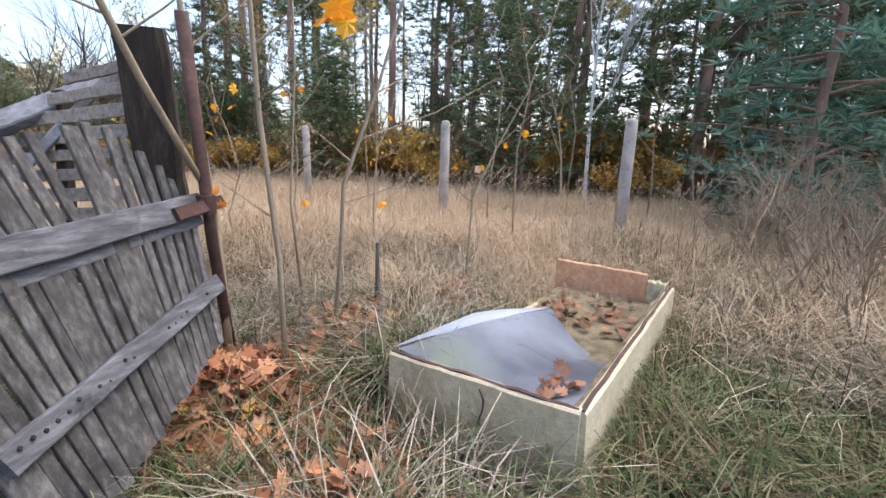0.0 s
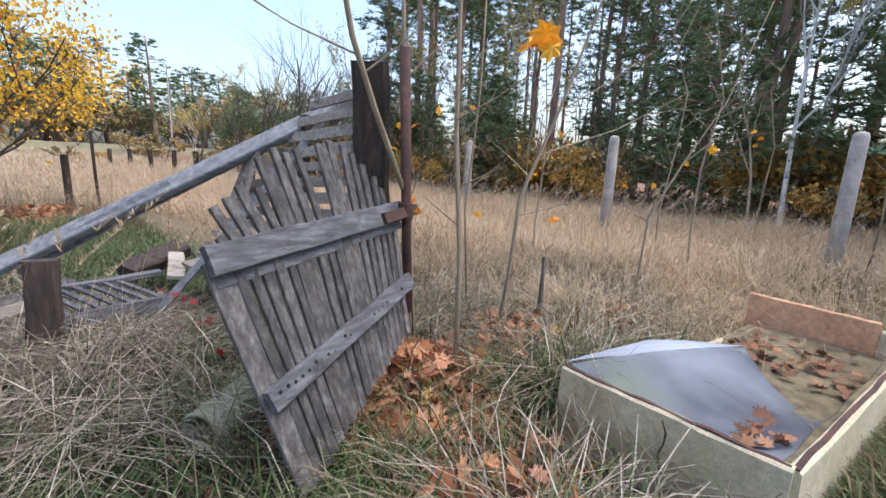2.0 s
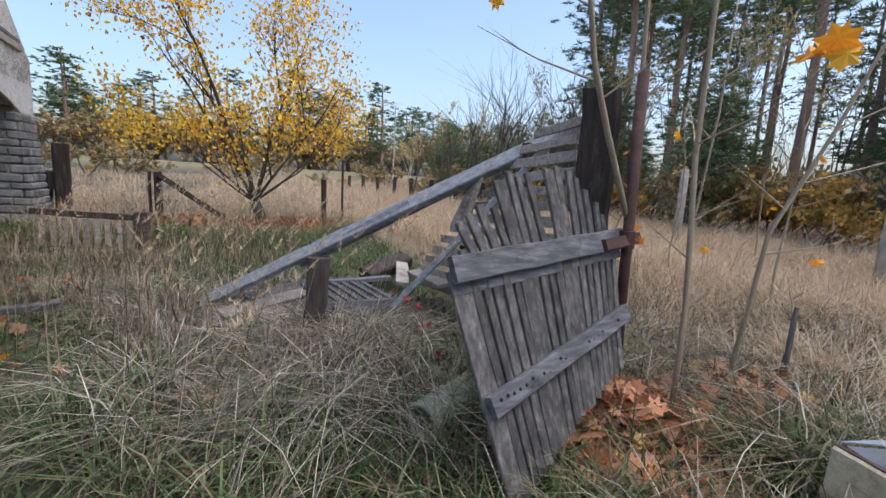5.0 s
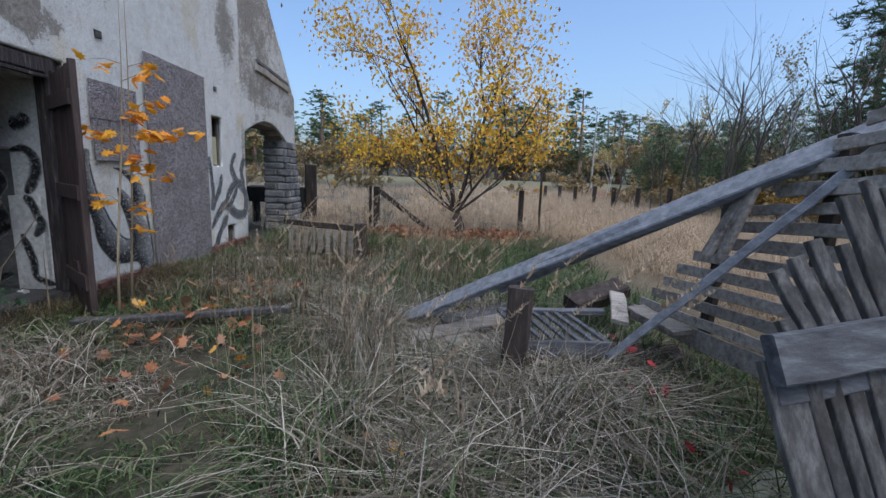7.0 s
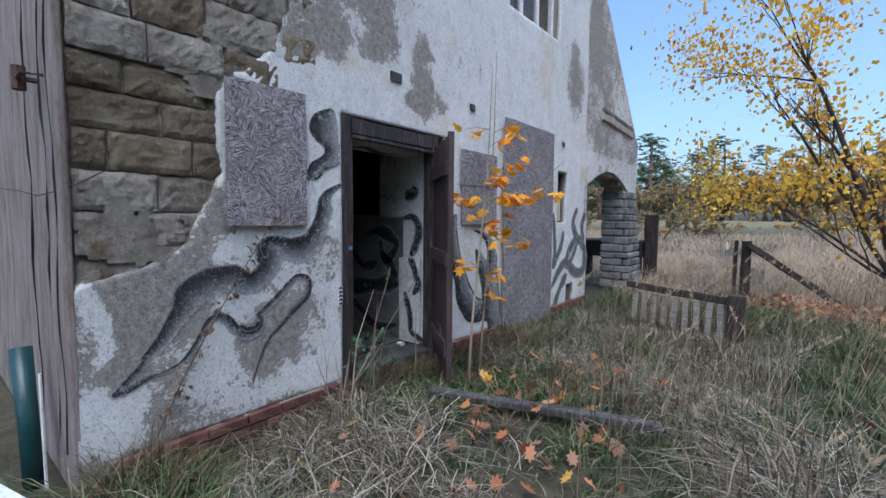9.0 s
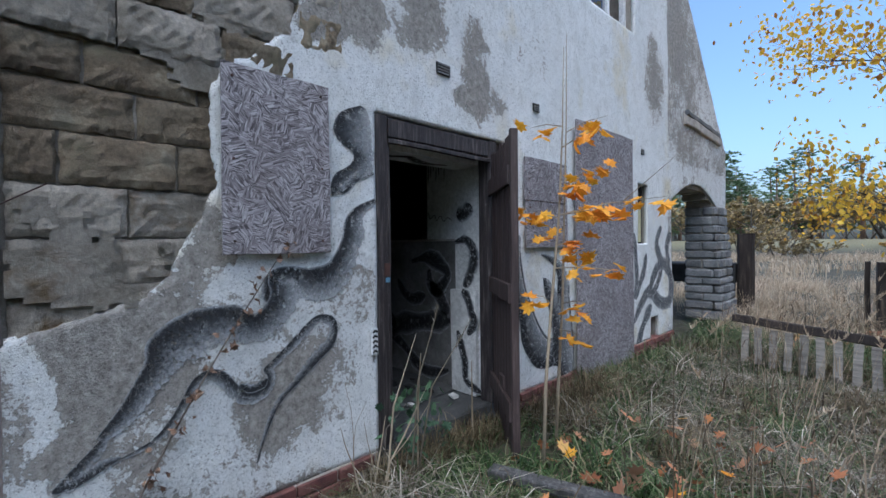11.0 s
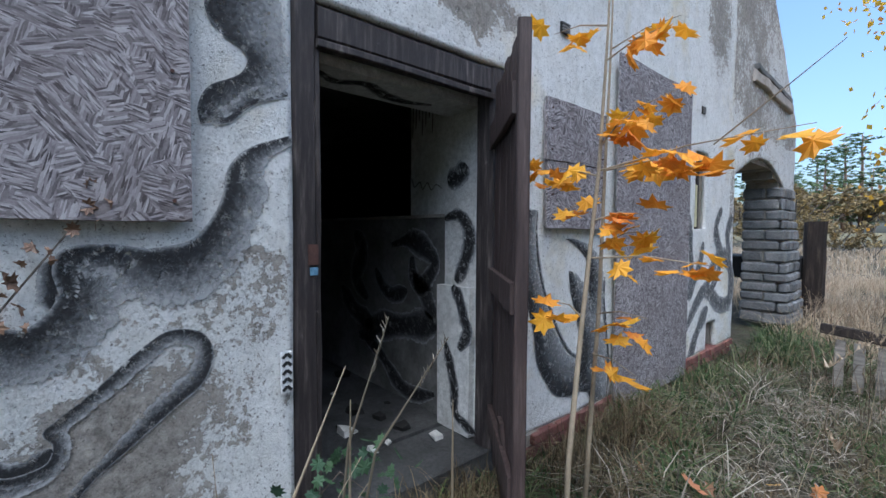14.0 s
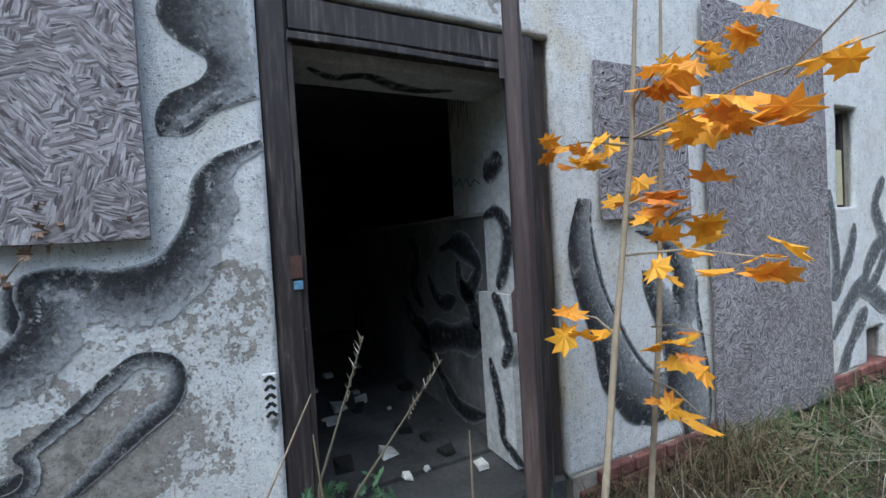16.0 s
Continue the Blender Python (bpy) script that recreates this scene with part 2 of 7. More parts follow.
def sheet_material():
    m, n, l, s = material("dusty_blue_grey_sheet")
    v = coords(n, l)
    big, fine = noise_tex(n, l, v, 1.7, 4, 0.5), noise_tex(n, l, v, 60, 5, 0.6)
    c = ramp(n, ((0.3, (0.12, 0.135, 0.175)), (0.5, (0.25, 0.28, 0.34)), (0.65, (0.35, 0.39, 0.46))))
    l.new(big, c.inputs[0])
    col = mix(n, l, step(n, l, noise_tex(n, l, v, 1.2, 3), 0.52, 0.66), c.outputs[0], (0.26, 0.31, 0.25))
    col = mix(n, l, step(n, l, fine, 0.66, 0.75), col, (0.14, 0.12, 0.1))
    l.new(col, s.inputs["Base Color"])
    l.new(step(n, l, big, -0.8, 1.3), s.inputs["Roughness"])
    bump(n, l, s, fine, 0.12, 0.002)
    return m


M_SHEET = sheet_material()
M_WHITEPAINT = surface("white_paint", ((0.3, (0.55, 0.56, 0.57)), (0.6, (0.8, 0.8, 0.8))), 6, 40, 0.6, 0.2, 0.002)
M_SIDE = surface("beige_side_render", ((0.3, (0.2, 0.155, 0.13)), (0.5, (0.34, 0.275, 0.24)), (0.7, (0.46, 0.39, 0.35))), 3, 30, 0.95, 1.0, 0.02, (3, 3, 0.7), stain=((0.16, 0.12, 0.09), 3, 0.63))
M_TEAL = surface("teal_plastic", ((0.3, (0.008, 0.04, 0.045)), (0.6, (0.018, 0.065, 0.07))), 6, 40, 0.35, 0.1, 0.002)
M_BLACK = surface("soot_black", ((0.3, (0.012, 0.012, 0.012)), (0.7, (0.03, 0.03, 0.03))), 6, 40, 0.9, 0.3, 0.004)
# Dirty plaster, its base colour darkened to stand in for the room's deep shade.
M_ROOM = surface("dirty_shaded_plaster", ((0.3, (0.0843, 0.0843, 0.0801)), (0.5, (0.202, 0.199, 0.19)), (0.7, (0.337, 0.333, 0.321))), 1.5, 30, 0.95, 0.5, 0.005, stain=((0.1, 0.09, 0.08), 1.2, 0.58))
M_INWHITE = surface("inner_white", ((0.3, (0.5, 0.5, 0.48)), (0.6, (0.72, 0.72, 0.7))), 2, 30, 0.9, 0.4, 0.004, stain=((0.2, 0.18, 0.15), 2.3, 0.66))
# Grey floor and threshold; the gloom indoors is put into this dark tone.
M_SHADEDFLOOR = surface("shaded_rubble_floor", ((0.3, (0.0315, 0.0315, 0.0315)), (0.5, (0.063, 0.0647, 0.0664)), (0.7, (0.107, 0.11, 0.113))), 2.5, 40, 0.95, 0.8, 0.02)
M_ROOF = surface("roof_tiles", ((0.3, (0.1, 0.05, 0.04)), (0.6, (0.18, 0.1, 0.08))), 4, 30, 0.9, 0.5, 0.01)


def plaster_material():
    """White painted render: paint flaked off in patches down to grey-brown render, with streaks of grime."""
    m, n, l, s = material("flaking_white_plaster")
    v = coords(n, l)
    big, mid = noise_tex(n, l, v, 0.75, 5, 0.55), noise_tex(n, l, v, 5, 8, 0.72)
    fine, grit = noise_tex(n, l, v, 22, 8, 0.78), noise_tex(n, l, v, 95, 5, 0.75)
    att = n.new("ShaderNodeAttribute")
    att.attribute_name = "worn"
    add = n.new("ShaderNodeMath")
    add.operation = "ADD"
    l.new(mix(n, l, 0.5, mix(n, l, 0.5, big, mid), fine), add.inputs[0])
    l.new(att.outputs["Fac"], add.inputs[1])
    bare = step(n, l, add.outputs[0], 0.574, 0.588)
    paint = ramp(n, ((0.3, (0.66, 0.66, 0.63)), (0.5, (0.8, 0.805, 0.79)), (0.75, (0.86, 0.865, 0.86))))
    l.new(mid, paint.inputs[0])
    yellow = mix(n, l, step(n, l, noise_tex(n, l, v, 1.3, 4), 0.56, 0.72), paint.outputs[0], (0.7, 0.64, 0.48))
    render_col = ramp(n, ((0.3, (0.16, 0.146, 0.128)), (0.5, (0.32, 0.296, 0.265)), (0.7, (0.46, 0.43, 0.39))))
    l.new(fine, render_col.inputs[0])
    col = mix(n, l, bare, yellow, render_col.outputs[0])
    streak = noise_tex(n, l, coords(n, l, (1, 3.0, 0.25)), 1.6, 6, 0.6)
    col = mix(n, l, step(n, l, streak, 0.55, 0.85), col, mix(n, l, 0.28, col, (0.2, 0.2, 0.2)))
    speck = ramp(n, ((0.36, (0.5, 0.5, 0.5)), (0.46, (0.92, 0.92, 0.92)), (0.6, (1.1, 1.1, 1.1))))
    l.new(mix(n, l, 0.5, grit, fine), speck.inputs[0])
    col = mix(n, l, 1.0, col, speck.outputs[0], "MULTIPLY")
    pits = mix(n, l, step(n, l, noise_tex(n, l, v, 70, 5, 0.75), 0.585, 0.63), col, mix(n, l, 0.75, col, (0.1, 0.09, 0.08)))
    l.new(pits, s.inputs["Base Color"])
    s.inputs["Roughness"].default_value = 0.9
    inv = mix(n, l, bare, (0.75, 0.75, 0.75), (0.35, 0.35, 0.35))
    bump(n, l, s, mix(n, l, 0.45, mix(n, l, 0.45, inv, fine), grit), 1.0, 0.025)
    return m


M_PLASTER = plaster_material()


def osb_material():
    m, n, l, s = material("weathered_strand_board")
    v = coords(n, l)
    cols, hts = [], []
    for k, turn in enumerate((20, 75, 130, 165)):
        mp = n.new("ShaderNodeMapping")
        mp.inputs["Rotation"].default_value = (radians(turn), 0, 0)
        mp.vector_type = "TEXTURE"
        mp.inputs["Scale"].default_value = (1, 7.0, 1)
        l.new(v, mp.inputs[0])
        vo = n.new("ShaderNodeTexVoronoi")
        vo.inputs["Scale"].default_value = 165 + 21 * k
        vo.feature = "F1"
        l.new(mp.outputs[0], vo.inputs["Vector"])
        bw = n.new("ShaderNodeSeparateColor")
        l.new(vo.outputs["Color"], bw.inputs[0])
        cols.append(bw.outputs[0])
    pick = noise_tex(n, l, v, 13, 0)
    a = mix(n, l, step(n, l, pick, 0.46, 0.5), cols[0], cols[1])
    b = mix(n, l, step(n, l, noise_tex(n, l, v, 10, 0), 0.46, 0.5), cols[2], cols[3])
    tone = mix(n, l, step(n, l, noise_tex(n, l, v, 16, 0), 0.47, 0.52), a, b)
    tone = mix(n, l, 0.4, tone, noise_tex(n, l, v, 150, 5, 0.8))
    c = ramp(n, ((0.2, (0.05, 0.042, 0.045)), (0.4, (0.175, 0.156, 0.162)), (0.6, (0.3, 0.275, 0.285)), (0.85, (0.52, 0.49, 0.5))))
    l.new(tone, c.inputs[0])
    grime = mix(n, l, step(n, l, noise_tex(n, l, v, 2.5, 5), 0.45, 0.75), c.outputs[0], mix(n, l, 0.5, c.outputs[0], (0.1, 0.075, 0.07)))
    l.new(grime, s.inputs["Base Color"])
    s.inputs["Roughness"].default_value = 0.75
    bump(n, l, s, tone, 0.5, 0.004)
    return m


M_OSB = osb_material()


def graffiti_material():
    """Sprayed bands: black at the rim, fading over grey to a pale core; worn off in flecks."""
    m, n, l, s = material("sprayed_band")
    v = coords(n, l)
    att = n.new("ShaderNodeAttribute")
    att.attribute_name = "across"
    grit, mid = noise_tex(n, l, v, 70, 7, 0.8), noise_tex(n, l, v, 9, 8, 0.78)
    add = n.new("ShaderNodeMath")
    add.operation = "MULTIPLY_ADD"
    add.inputs[1].default_value = 1.5
    l.new(grit, add.inputs[0])
    l.new(att.outputs["Fac"], add.inputs[2])
    c = ramp(n, ((0.32, (0.014, 0.014, 0.016)), (0.46, (0.04, 0.042, 0.045)), (0.7, (0.15, 0.154, 0.16)), (1.0, (0.36, 0.365, 0.37))))
    lower = n.new("ShaderNodeMath")
    lower.operation = "SUBTRACT"
    lower.inputs[1].default_value = 0.45
    l.new(add.outputs[0], lower.inputs[0])
    l.new(lower.outputs[0], c.inputs[0])
    col = mix(n, l, step(n, l, mid, 0.58, 0.66), c.outputs[0], mix(n, l, 0.55, c.outputs[0], (0.6, 0.59, 0.56)))
    l.new(col, s.inputs["Base Color"])
    s.inputs["Roughness"].default_value = 0.85
    bump(n, l, s, grit, 0.5, 0.006)
    edge = n.new("ShaderNodeMath")
    edge.operation = "MULTIPLY_ADD"
    edge.inputs[1].default_value = 2.2
    l.new(noise_tex(n, l, v, 28, 8, 0.75), edge.inputs[0])
    l.new(att.outputs["Fac"], edge.inputs[2])
    gone = step(n, l, edge.outputs[0], 1.78, 1.98)
    flake = step(n, l, noise_tex(n, l, v, 26, 9, 0.9), 0.55, 0.565)
    top = n.new("ShaderNodeMath")
    top.operation = "MAXIMUM"
    l.new(gone, top.inputs[0])
    l.new(flake, top.inputs[1])
    clear, both = n.new("ShaderNodeBsdfTransparent"), n.new("ShaderNodeMixShader")
    l.new(top.outputs[0], both.inputs[0])
    l.new(s.outputs[0], both.inputs[1])
    l.new(clear.outputs[0], both.inputs[2])
    l.new(both.outputs[0], n["Material Output"].inputs[0])
    return m


M_SPRAY = graffiti_material()
M_GLASS, gn, gl, gs = material("window_glass")
gs.inputs["Transmission Weight"].default_value, gs.inputs["Roughness"].default_value, gs.inputs["IOR"].default_value = 1.0, 0.03, 1.45


# ---- building helpers ----
def thing(name, label, category, at=(0, 0, 0), group="", kind=""):
    ob = new(name)
    ob.empty_display_size = 0.1
    ob.location = at
    return tagged(ob, label, category, group, kind)


def mesh_ob(name, bm, mat, smooth=False):
    me = bpy.data.meshes.new(name)
    bm.to_mesh(me)
    bm.free()
    me.materials.append(mat)
    if smooth:
        me.shade_smooth()
    return new(name, me)


def part(name, bm, mat, parent, label="", smooth=False):
    ob = mesh_ob(name, bm, mat, smooth)
    ob.parent = parent
    ob.matrix_parent_inverse = Matrix.Translation(-parent.location) if parent.type == "EMPTY" else Matrix()
    return tagged(ob, label)


def structure(name, bm, mat, label, category, smooth=False):
    return tagged(mesh_ob(name, bm, mat, smooth), label, category, kind="structure")


def box(bm, lo, hi, rough=0.0, m=None):
    """A box with slightly uneven corners and bevelled edges."""
    r = bmesh.ops.create_cube(bm, size=1)["verts"]
    lo, hi = Vector(lo), Vector(hi)
    for v in r:
        v.co = Vector((lo[k] + (v.co[k] + 0.5) * (hi[k] - lo[k]) + random.uniform(-rough, rough) for k in range(3)))
        if m:
            v.co = m @ v.co
    return r


def bevelled(bm, width, segments=1):
    bmesh.ops.bevel(bm, geom=bm.edges[:], offset=width, segments=segments, affect="EDGES", clamp_overlap=True)


def plank(bm, a, b, width, thick, face=(0, 0, 1), wobble=0.0, cuts=5, taper=1.0):
    """A board from a to b; face: the way its broad side looks. Edges chamfered, sides uneven."""
    a, b = Vector(a), Vector(b)
    along = (b - a).normalized()
    side = along.cross(Vector(face)).normalized()
    up = side.cross(along).normalized()
    rings = []
    ch = min(width, thick) * 0.14
    for i in range(cuts + 1):
        k = i / cuts
        c = a.lerp(b, k) + side * random.uniform(-wobble, wobble) + up * random.uniform(-wobble, wobble)
        w, t = width * (1 + (taper - 1) * k) / 2, thick / 2
        w *= 1 + random.uniform(-1, 1) * min(0.12, wobble * 6)
        ring = [(-w + ch, -t), (w - ch, -t), (w, -t + ch), (w, t - ch), (w - ch, t), (-w + ch, t), (-w, t - ch), (-w, -t + ch)]
        rings.append([bm.verts.new(c + side * x + up * y) for x, y in ring])
    for p, q in zip(rings, rings[1:]):
        for i in range(8):
            bm.faces.new((p[i], p[(i + 1) % 8], q[(i + 1) % 8], q[i]))
    bm.faces.new(rings[0][::-1])
    bm.faces.new(rings[-1])


def tube(bm, points, radii, sides=6, cap=True):
    pts = [Vector(p) for p in points]
    rings = []
    for i, p in enumerate(pts):
        d = (pts[min(i + 1, len(pts) - 1)] - pts[max(i - 1, 0)]).normalized()
        s = d.cross(Vector((0.31, 0.95, 0.02)) if abs(d.y) < 0.9 else Vector((1, 0, 0.1))).normalized()
        u = s.cross(d)
        rings.append([bm.verts.new(p + (s * math.cos(6.2832 * k / sides) + u * math.sin(6.2832 * k / sides)) * radii[i]) for k in range(sides)])
    for p, q in zip(rings, rings[1:]):
        for k in range(sides):
            bm.faces.new((p[k], p[(k + 1) % sides], q[(k + 1) % sides], q[k]))
    if cap:
        bm.faces.new(rings[0][::-1])
        bm.faces.new(rings[-1])


def tri_mesh(name, verts, tris, mat, kind="stuff", label="", category=""):
    me = bpy.data.meshes.new(name)
    me.vertices.add(len(verts))
    me.vertices.foreach_set("co", np.ascontiguousarray(verts, np.float32).ravel())
    me.loops.add(len(tris) * 3)
    me.loops.foreach_set("vertex_index", np.ascontiguousarray(tris, np.int32).ravel())
    me.polygons.add(len(tris))
    me.polygons.foreach_set("loop_start", np.arange(0, len(tris) * 3, 3, dtype=np.int32))
    me.update(calc_edges=True)
    me.materials.append(mat)
    return tagged(new(name, me), label, category, kind=kind)


rng = np.random.default_rng(7)


def height(x, y):
    """The ground: gentle hummocks near, a low bank far out."""
    x, y = np.asarray(x, float), np.asarray(y, float)
    z = 0.035 * np.sin(x * 1.7 + 0.6 * y) + 0.03 * np.sin(y * 2.3 - 0.8 * x + 1) + 0.02 * np.sin(x * 4.1 + y * 3.3)
    far = np.clip((y - 42) / 12, 0, 1)
    z = z + 1.4 * far * far * (3 - 2 * far)
    z = z - 0.04
    return z


def blade_mesh(xy, tall, wide, bend, up=None):
    """Curved grass blades, five triangles each, rooted on the ground."""
    n = len(xy)
    turn = rng.uniform(0, 2 * np.pi, n)
    face = turn + rng.normal(1.57, 0.5, n)
    lean = np.stack([np.cos(turn), np.sin(turn)], 1) * (tall * bend)[:, None]
    side = np.stack([np.cos(face), np.sin(face)], 1) * (wide / 2)[:, None]
    base = np.concatenate([xy, (height(xy[:, 0], xy[:, 1]) if up is None else up)[:, None]], 1)
    out = np.zeros((n, 7, 3), np.float32)
    for i, (k, w) in enumerate(((0, 1.0), (0.45, 0.85), (0.8, 0.5))):
        c = base.copy()
        c[:, :2] += lean * k * k
        c[:, 2] += tall * (k - 0.42 * np.minimum(bend, 1.6) * k * k)
        for j, sg in enumerate((-1, 1)):
            out[:, 2 * i + j] = c
            out[:, 2 * i + j, :2] += sg * side * w
    tip = base.copy()
    tip[:, :2] += lean
    tip[:, 2] += tall * (1 - 0.55 * np.minimum(bend, 1.6))
    out[:, 6] = tip
    pat = np.array([(0, 1, 3), (0, 3, 2), (2, 3, 5), (2, 5, 4), (4, 5, 6)])
    tris = (np.arange(n)[:, None, None] * 7 + pat[None]).reshape(-1, 3)
    return out.reshape(-1, 3), tris


LEAF = [(0, 0.5), (0.12, 0.26), (0.34, 0.36), (0.3, 0.16), (0.5, 0.1), (0.28, -0.04), (0.3, -0.26), (0.08, -0.2), (0, -0.34),
        (-0.08, -0.2), (-0.3, -0.26), (-0.28, -0.04), (-0.5, 0.1), (-0.3, 0.16), (-0.34, 0.36), (-0.12, 0.26)]


def leaf_arrays():
    v = np.array([(0, 0, 0.03)] + [(x, y, 0.22 * (x * x + y * y) - 0.03 * (k % 2)) for k, (x, y) in enumerate(LEAF)], float)
    n = len(LEAF)
    return v, np.array([(0, 1 + k, 1 + (k + 1) % n) for k in range(n)])


def turns(n, tilt):
    """Random turns: any way about the upright, tilted by about so many radians."""
    a, b, c = rng.uniform(0, 6.28, n), rng.normal(0, tilt, n), rng.normal(0, tilt, n)
    ca, sa, cb, sb, cc, sc = np.cos(a), np.sin(a), np.cos(b), np.sin(b), np.cos(c), np.sin(c)
    z, o = np.zeros(n), np.ones(n)
    rz = np.stack([ca, -sa, z, sa, ca, z, z, z, o], 1).reshape(n, 3, 3)
    rx = np.stack([o, z, z, z, cb, -sb, z, sb, cb], 1).reshape(n, 3, 3)
    ry = np.stack([cc, z, sc, z, o, z, -sc, z, cc], 1).reshape(n, 3, 3)
    return rz @ rx @ ry


def leaf_cloud(places, size, tilt, simple=False):
    """Many separate leaves as arrays."""
    v, f = leaf_arrays()
    if simple:
        v = np.array([(0, 0.5, 0), (0.38, 0.02, 0.05), (0, -0.45, 0), (-0.38, 0.02, 0.05)])
        f = np.array([(0, 2, 1), (0, 3, 2)])
    n = len(places)
    v = (turns(n, tilt) @ (v.T[None] * size[:, None, None])).transpose(0, 2, 1)
    v[:, :, 2] *= 1 + rng.uniform(-0.5, 1.5, n)[:, None] * 0.3
    v = v + places[:, None, :]
    return v.reshape(-1, 3), (np.arange(n)[:, None, None] * v.shape[1] + f[None]).reshape(-1, 3)


def area(n, x0, x1, y0, y1):
    return np.stack([rng.uniform(x0, x1, n), rng.uniform(y0, y1, n)], 1)


def inside(xy, x0, x1, y0, y1):
    return (xy[:, 0] > x0) & (xy[:, 0] < x1) & (xy[:, 1] > y0) & (xy[:, 1] < y1)


def single_leaf_mesh(name, mat, fold=0.6):
    v, f = leaf_arrays()
    me = bpy.data.meshes.new(name)
    v = v.copy()
    v[:, 2] -= fold * np.abs(v[:, 0]) * 0.5
    me.from_pydata([tuple(p) for p in v], [], [tuple(int(i) for i in t) for t in f])
    me.materials.append(mat)
    return me


def leaf_on(name, me, parent, place, size, tilt=0.7):
    ob = new(name, me)
    ob.parent = parent
    ob.matrix_parent_inverse = Matrix.Translation(-parent.location)
    ob.matrix_basis = Matrix.LocRotScale(Vector(place), Euler((random.gauss(0, tilt), random.gauss(0, tilt), random.uniform(0, 6.28))), (size,) * 3)
    return ob


def grow(bm, start, way, length, radius, depth, tips, spread=0.55, sides=5, rise=0.25, kids=(3, 4), shrink=0.62):
    """A limb with side limbs; collects where the twigs end."""
    n = 5 if depth else 3
    pts, p, d = [Vector(start)], Vector(start), Vector(way).normalized()
    for i in range(n):
        d = (d + Vector((random.gauss(0, 0.1), random.gauss(0, 0.1), random.gauss(0, 0.06) + rise * 0.12))).normalized()
        p = p + d * (length / n)
        pts.append(p.copy())
    radii = [max(0.0012, radius * (1 - 0.75 * i / n)) for i in range(n + 1)]
    tube(bm, pts, radii, sides, cap=False)
    if depth == 0:
        tips.extend(pts[1:])
        return
    for i in range(random.randint(*kids)):
        k = random.uniform(0.35, 1.0)
        at = pts[min(n, int(k * n))]
        w = (d + Vector((random.gauss(0, spread), random.gauss(0, spread), random.gauss(0.05, spread * 0.6)))).normalized()
        grow(bm, at, w, length * shrink * random.uniform(0.7, 1.15), radii[min(n, int(k * n))] * 0.7, depth - 1, tips, spread, max(3, sides - 1), rise, kids, shrink)
    tips.append(pts[-1])


# ---- ground ----
def spread_axis(lo, hi, near_lo, near_hi, fine):
    near = np.arange(near_lo, near_hi, fine)
    return np.concatenate([near_lo - np.geomspace(0.5, near_lo - lo, 26)[::-1], near, near_hi + np.geomspace(0.01, hi - near_hi, 30)])


gx, gy = spread_axis(-600, 600, -6, 14, 0.25), spread_axis(-600, 600, -10, 12, 0.25)
GX, GY = np.meshgrid(gx, gy)
gz = height(GX, GY)
nx, ny = len(gx), len(gy)
idx = (np.arange(ny - 1)[:, None] * nx + np.arange(nx - 1)[None]).ravel()
gt = np.concatenate([np.stack([idx, idx + 1, idx + nx + 1], 1), np.stack([idx, idx + nx + 1, idx + nx], 1)])


def ground_material():
    m, n, l, s = material("autumn_ground")
    v = coords(n, l)
    pos = n.new("ShaderNodeSeparateXYZ")
    l.new(v, pos.inputs[0])
    wob = noise_tex(n, l, v, 0.5, 4)
    add = n.new("ShaderNodeMath")
    add.operation = "MULTIPLY_ADD"
    add.inputs[1].default_value = 3.0
    l.new(wob, add.inputs[0])
    l.new(pos.outputs[0], add.inputs[2])
    a, b = ramp(n, ((0.3, (0.025, 0.023, 0.014)), (0.5, (0.06, 0.052, 0.03)), (0.7, (0.12, 0.095, 0.058)))), ramp(n, ((0.3, (0.17, 0.125, 0.075)), (0.5, (0.25, 0.19, 0.12)), (0.7, (0.19, 0.16, 0.09))))
    fine = noise_tex(n, l, v, 9, 9, 0.75)
    l.new(fine, a.inputs[0])
    l.new(mix(n, l, 0.5, fine, wob), b.inputs[0])
    col = mix(n, l, step(n, l, add.outputs[0], 6.5, 9.0), a.outputs[0], b.outputs[0])
    needle = ramp(n, ((0.3, (0.13, 0.075, 0.04)), (0.7, (0.24, 0.13, 0.065))))
    l.new(fine, needle.inputs[0])
    col = mix(n, l, step(n, l, add.outputs[0], 19.5, 21.5), col, needle.outputs[0])
    green = mix(n, l, 0.6, (0.1, 0.13, 0.05), b.outputs[0])
    col = mix(n, l, step(n, l, pos.outputs[1], 44, 50), col, green)
    l.new(col, s.inputs["Base Color"])
    s.inputs["Roughness"].default_value = 0.95
    bump(n, l, s, fine, 0.8, 0.05)
    return m


tri_mesh("ground", np.stack([GX, GY, gz], 2).reshape(-1, 3), gt, ground_material(), "structure", "autumn ground of soil, dry grass and leaf litter", "ground")

# ---- house: gable wall at x = 0 ----
Y0, Y1, APEX, EAVE, PEAK = -1.65, 8.05, 3.2, 3.05, 7.9
DOOR = (0.0, 1.27, 2.235)
ARCH = (5.15, 6.45, 1.95)
SWIN = (3.95, 4.28, 1.38, 2.13)
CAT = (4.35, 4.62, 0.0, 0.42)
UWIN = (2.5, 3.9, 3.97, 5.2)
THICK = 0.42


def roofline(y):
    return EAVE + (PEAK - EAVE) * (1 - abs(y - APEX) / (APEX - Y0)) + 0.0


def arch_top(y):
    k = (y - ARCH[0]) / (7.45 - ARCH[0])
    return 2.02 + 0.3 * math.sin(math.pi * min(1, max(0, k)))


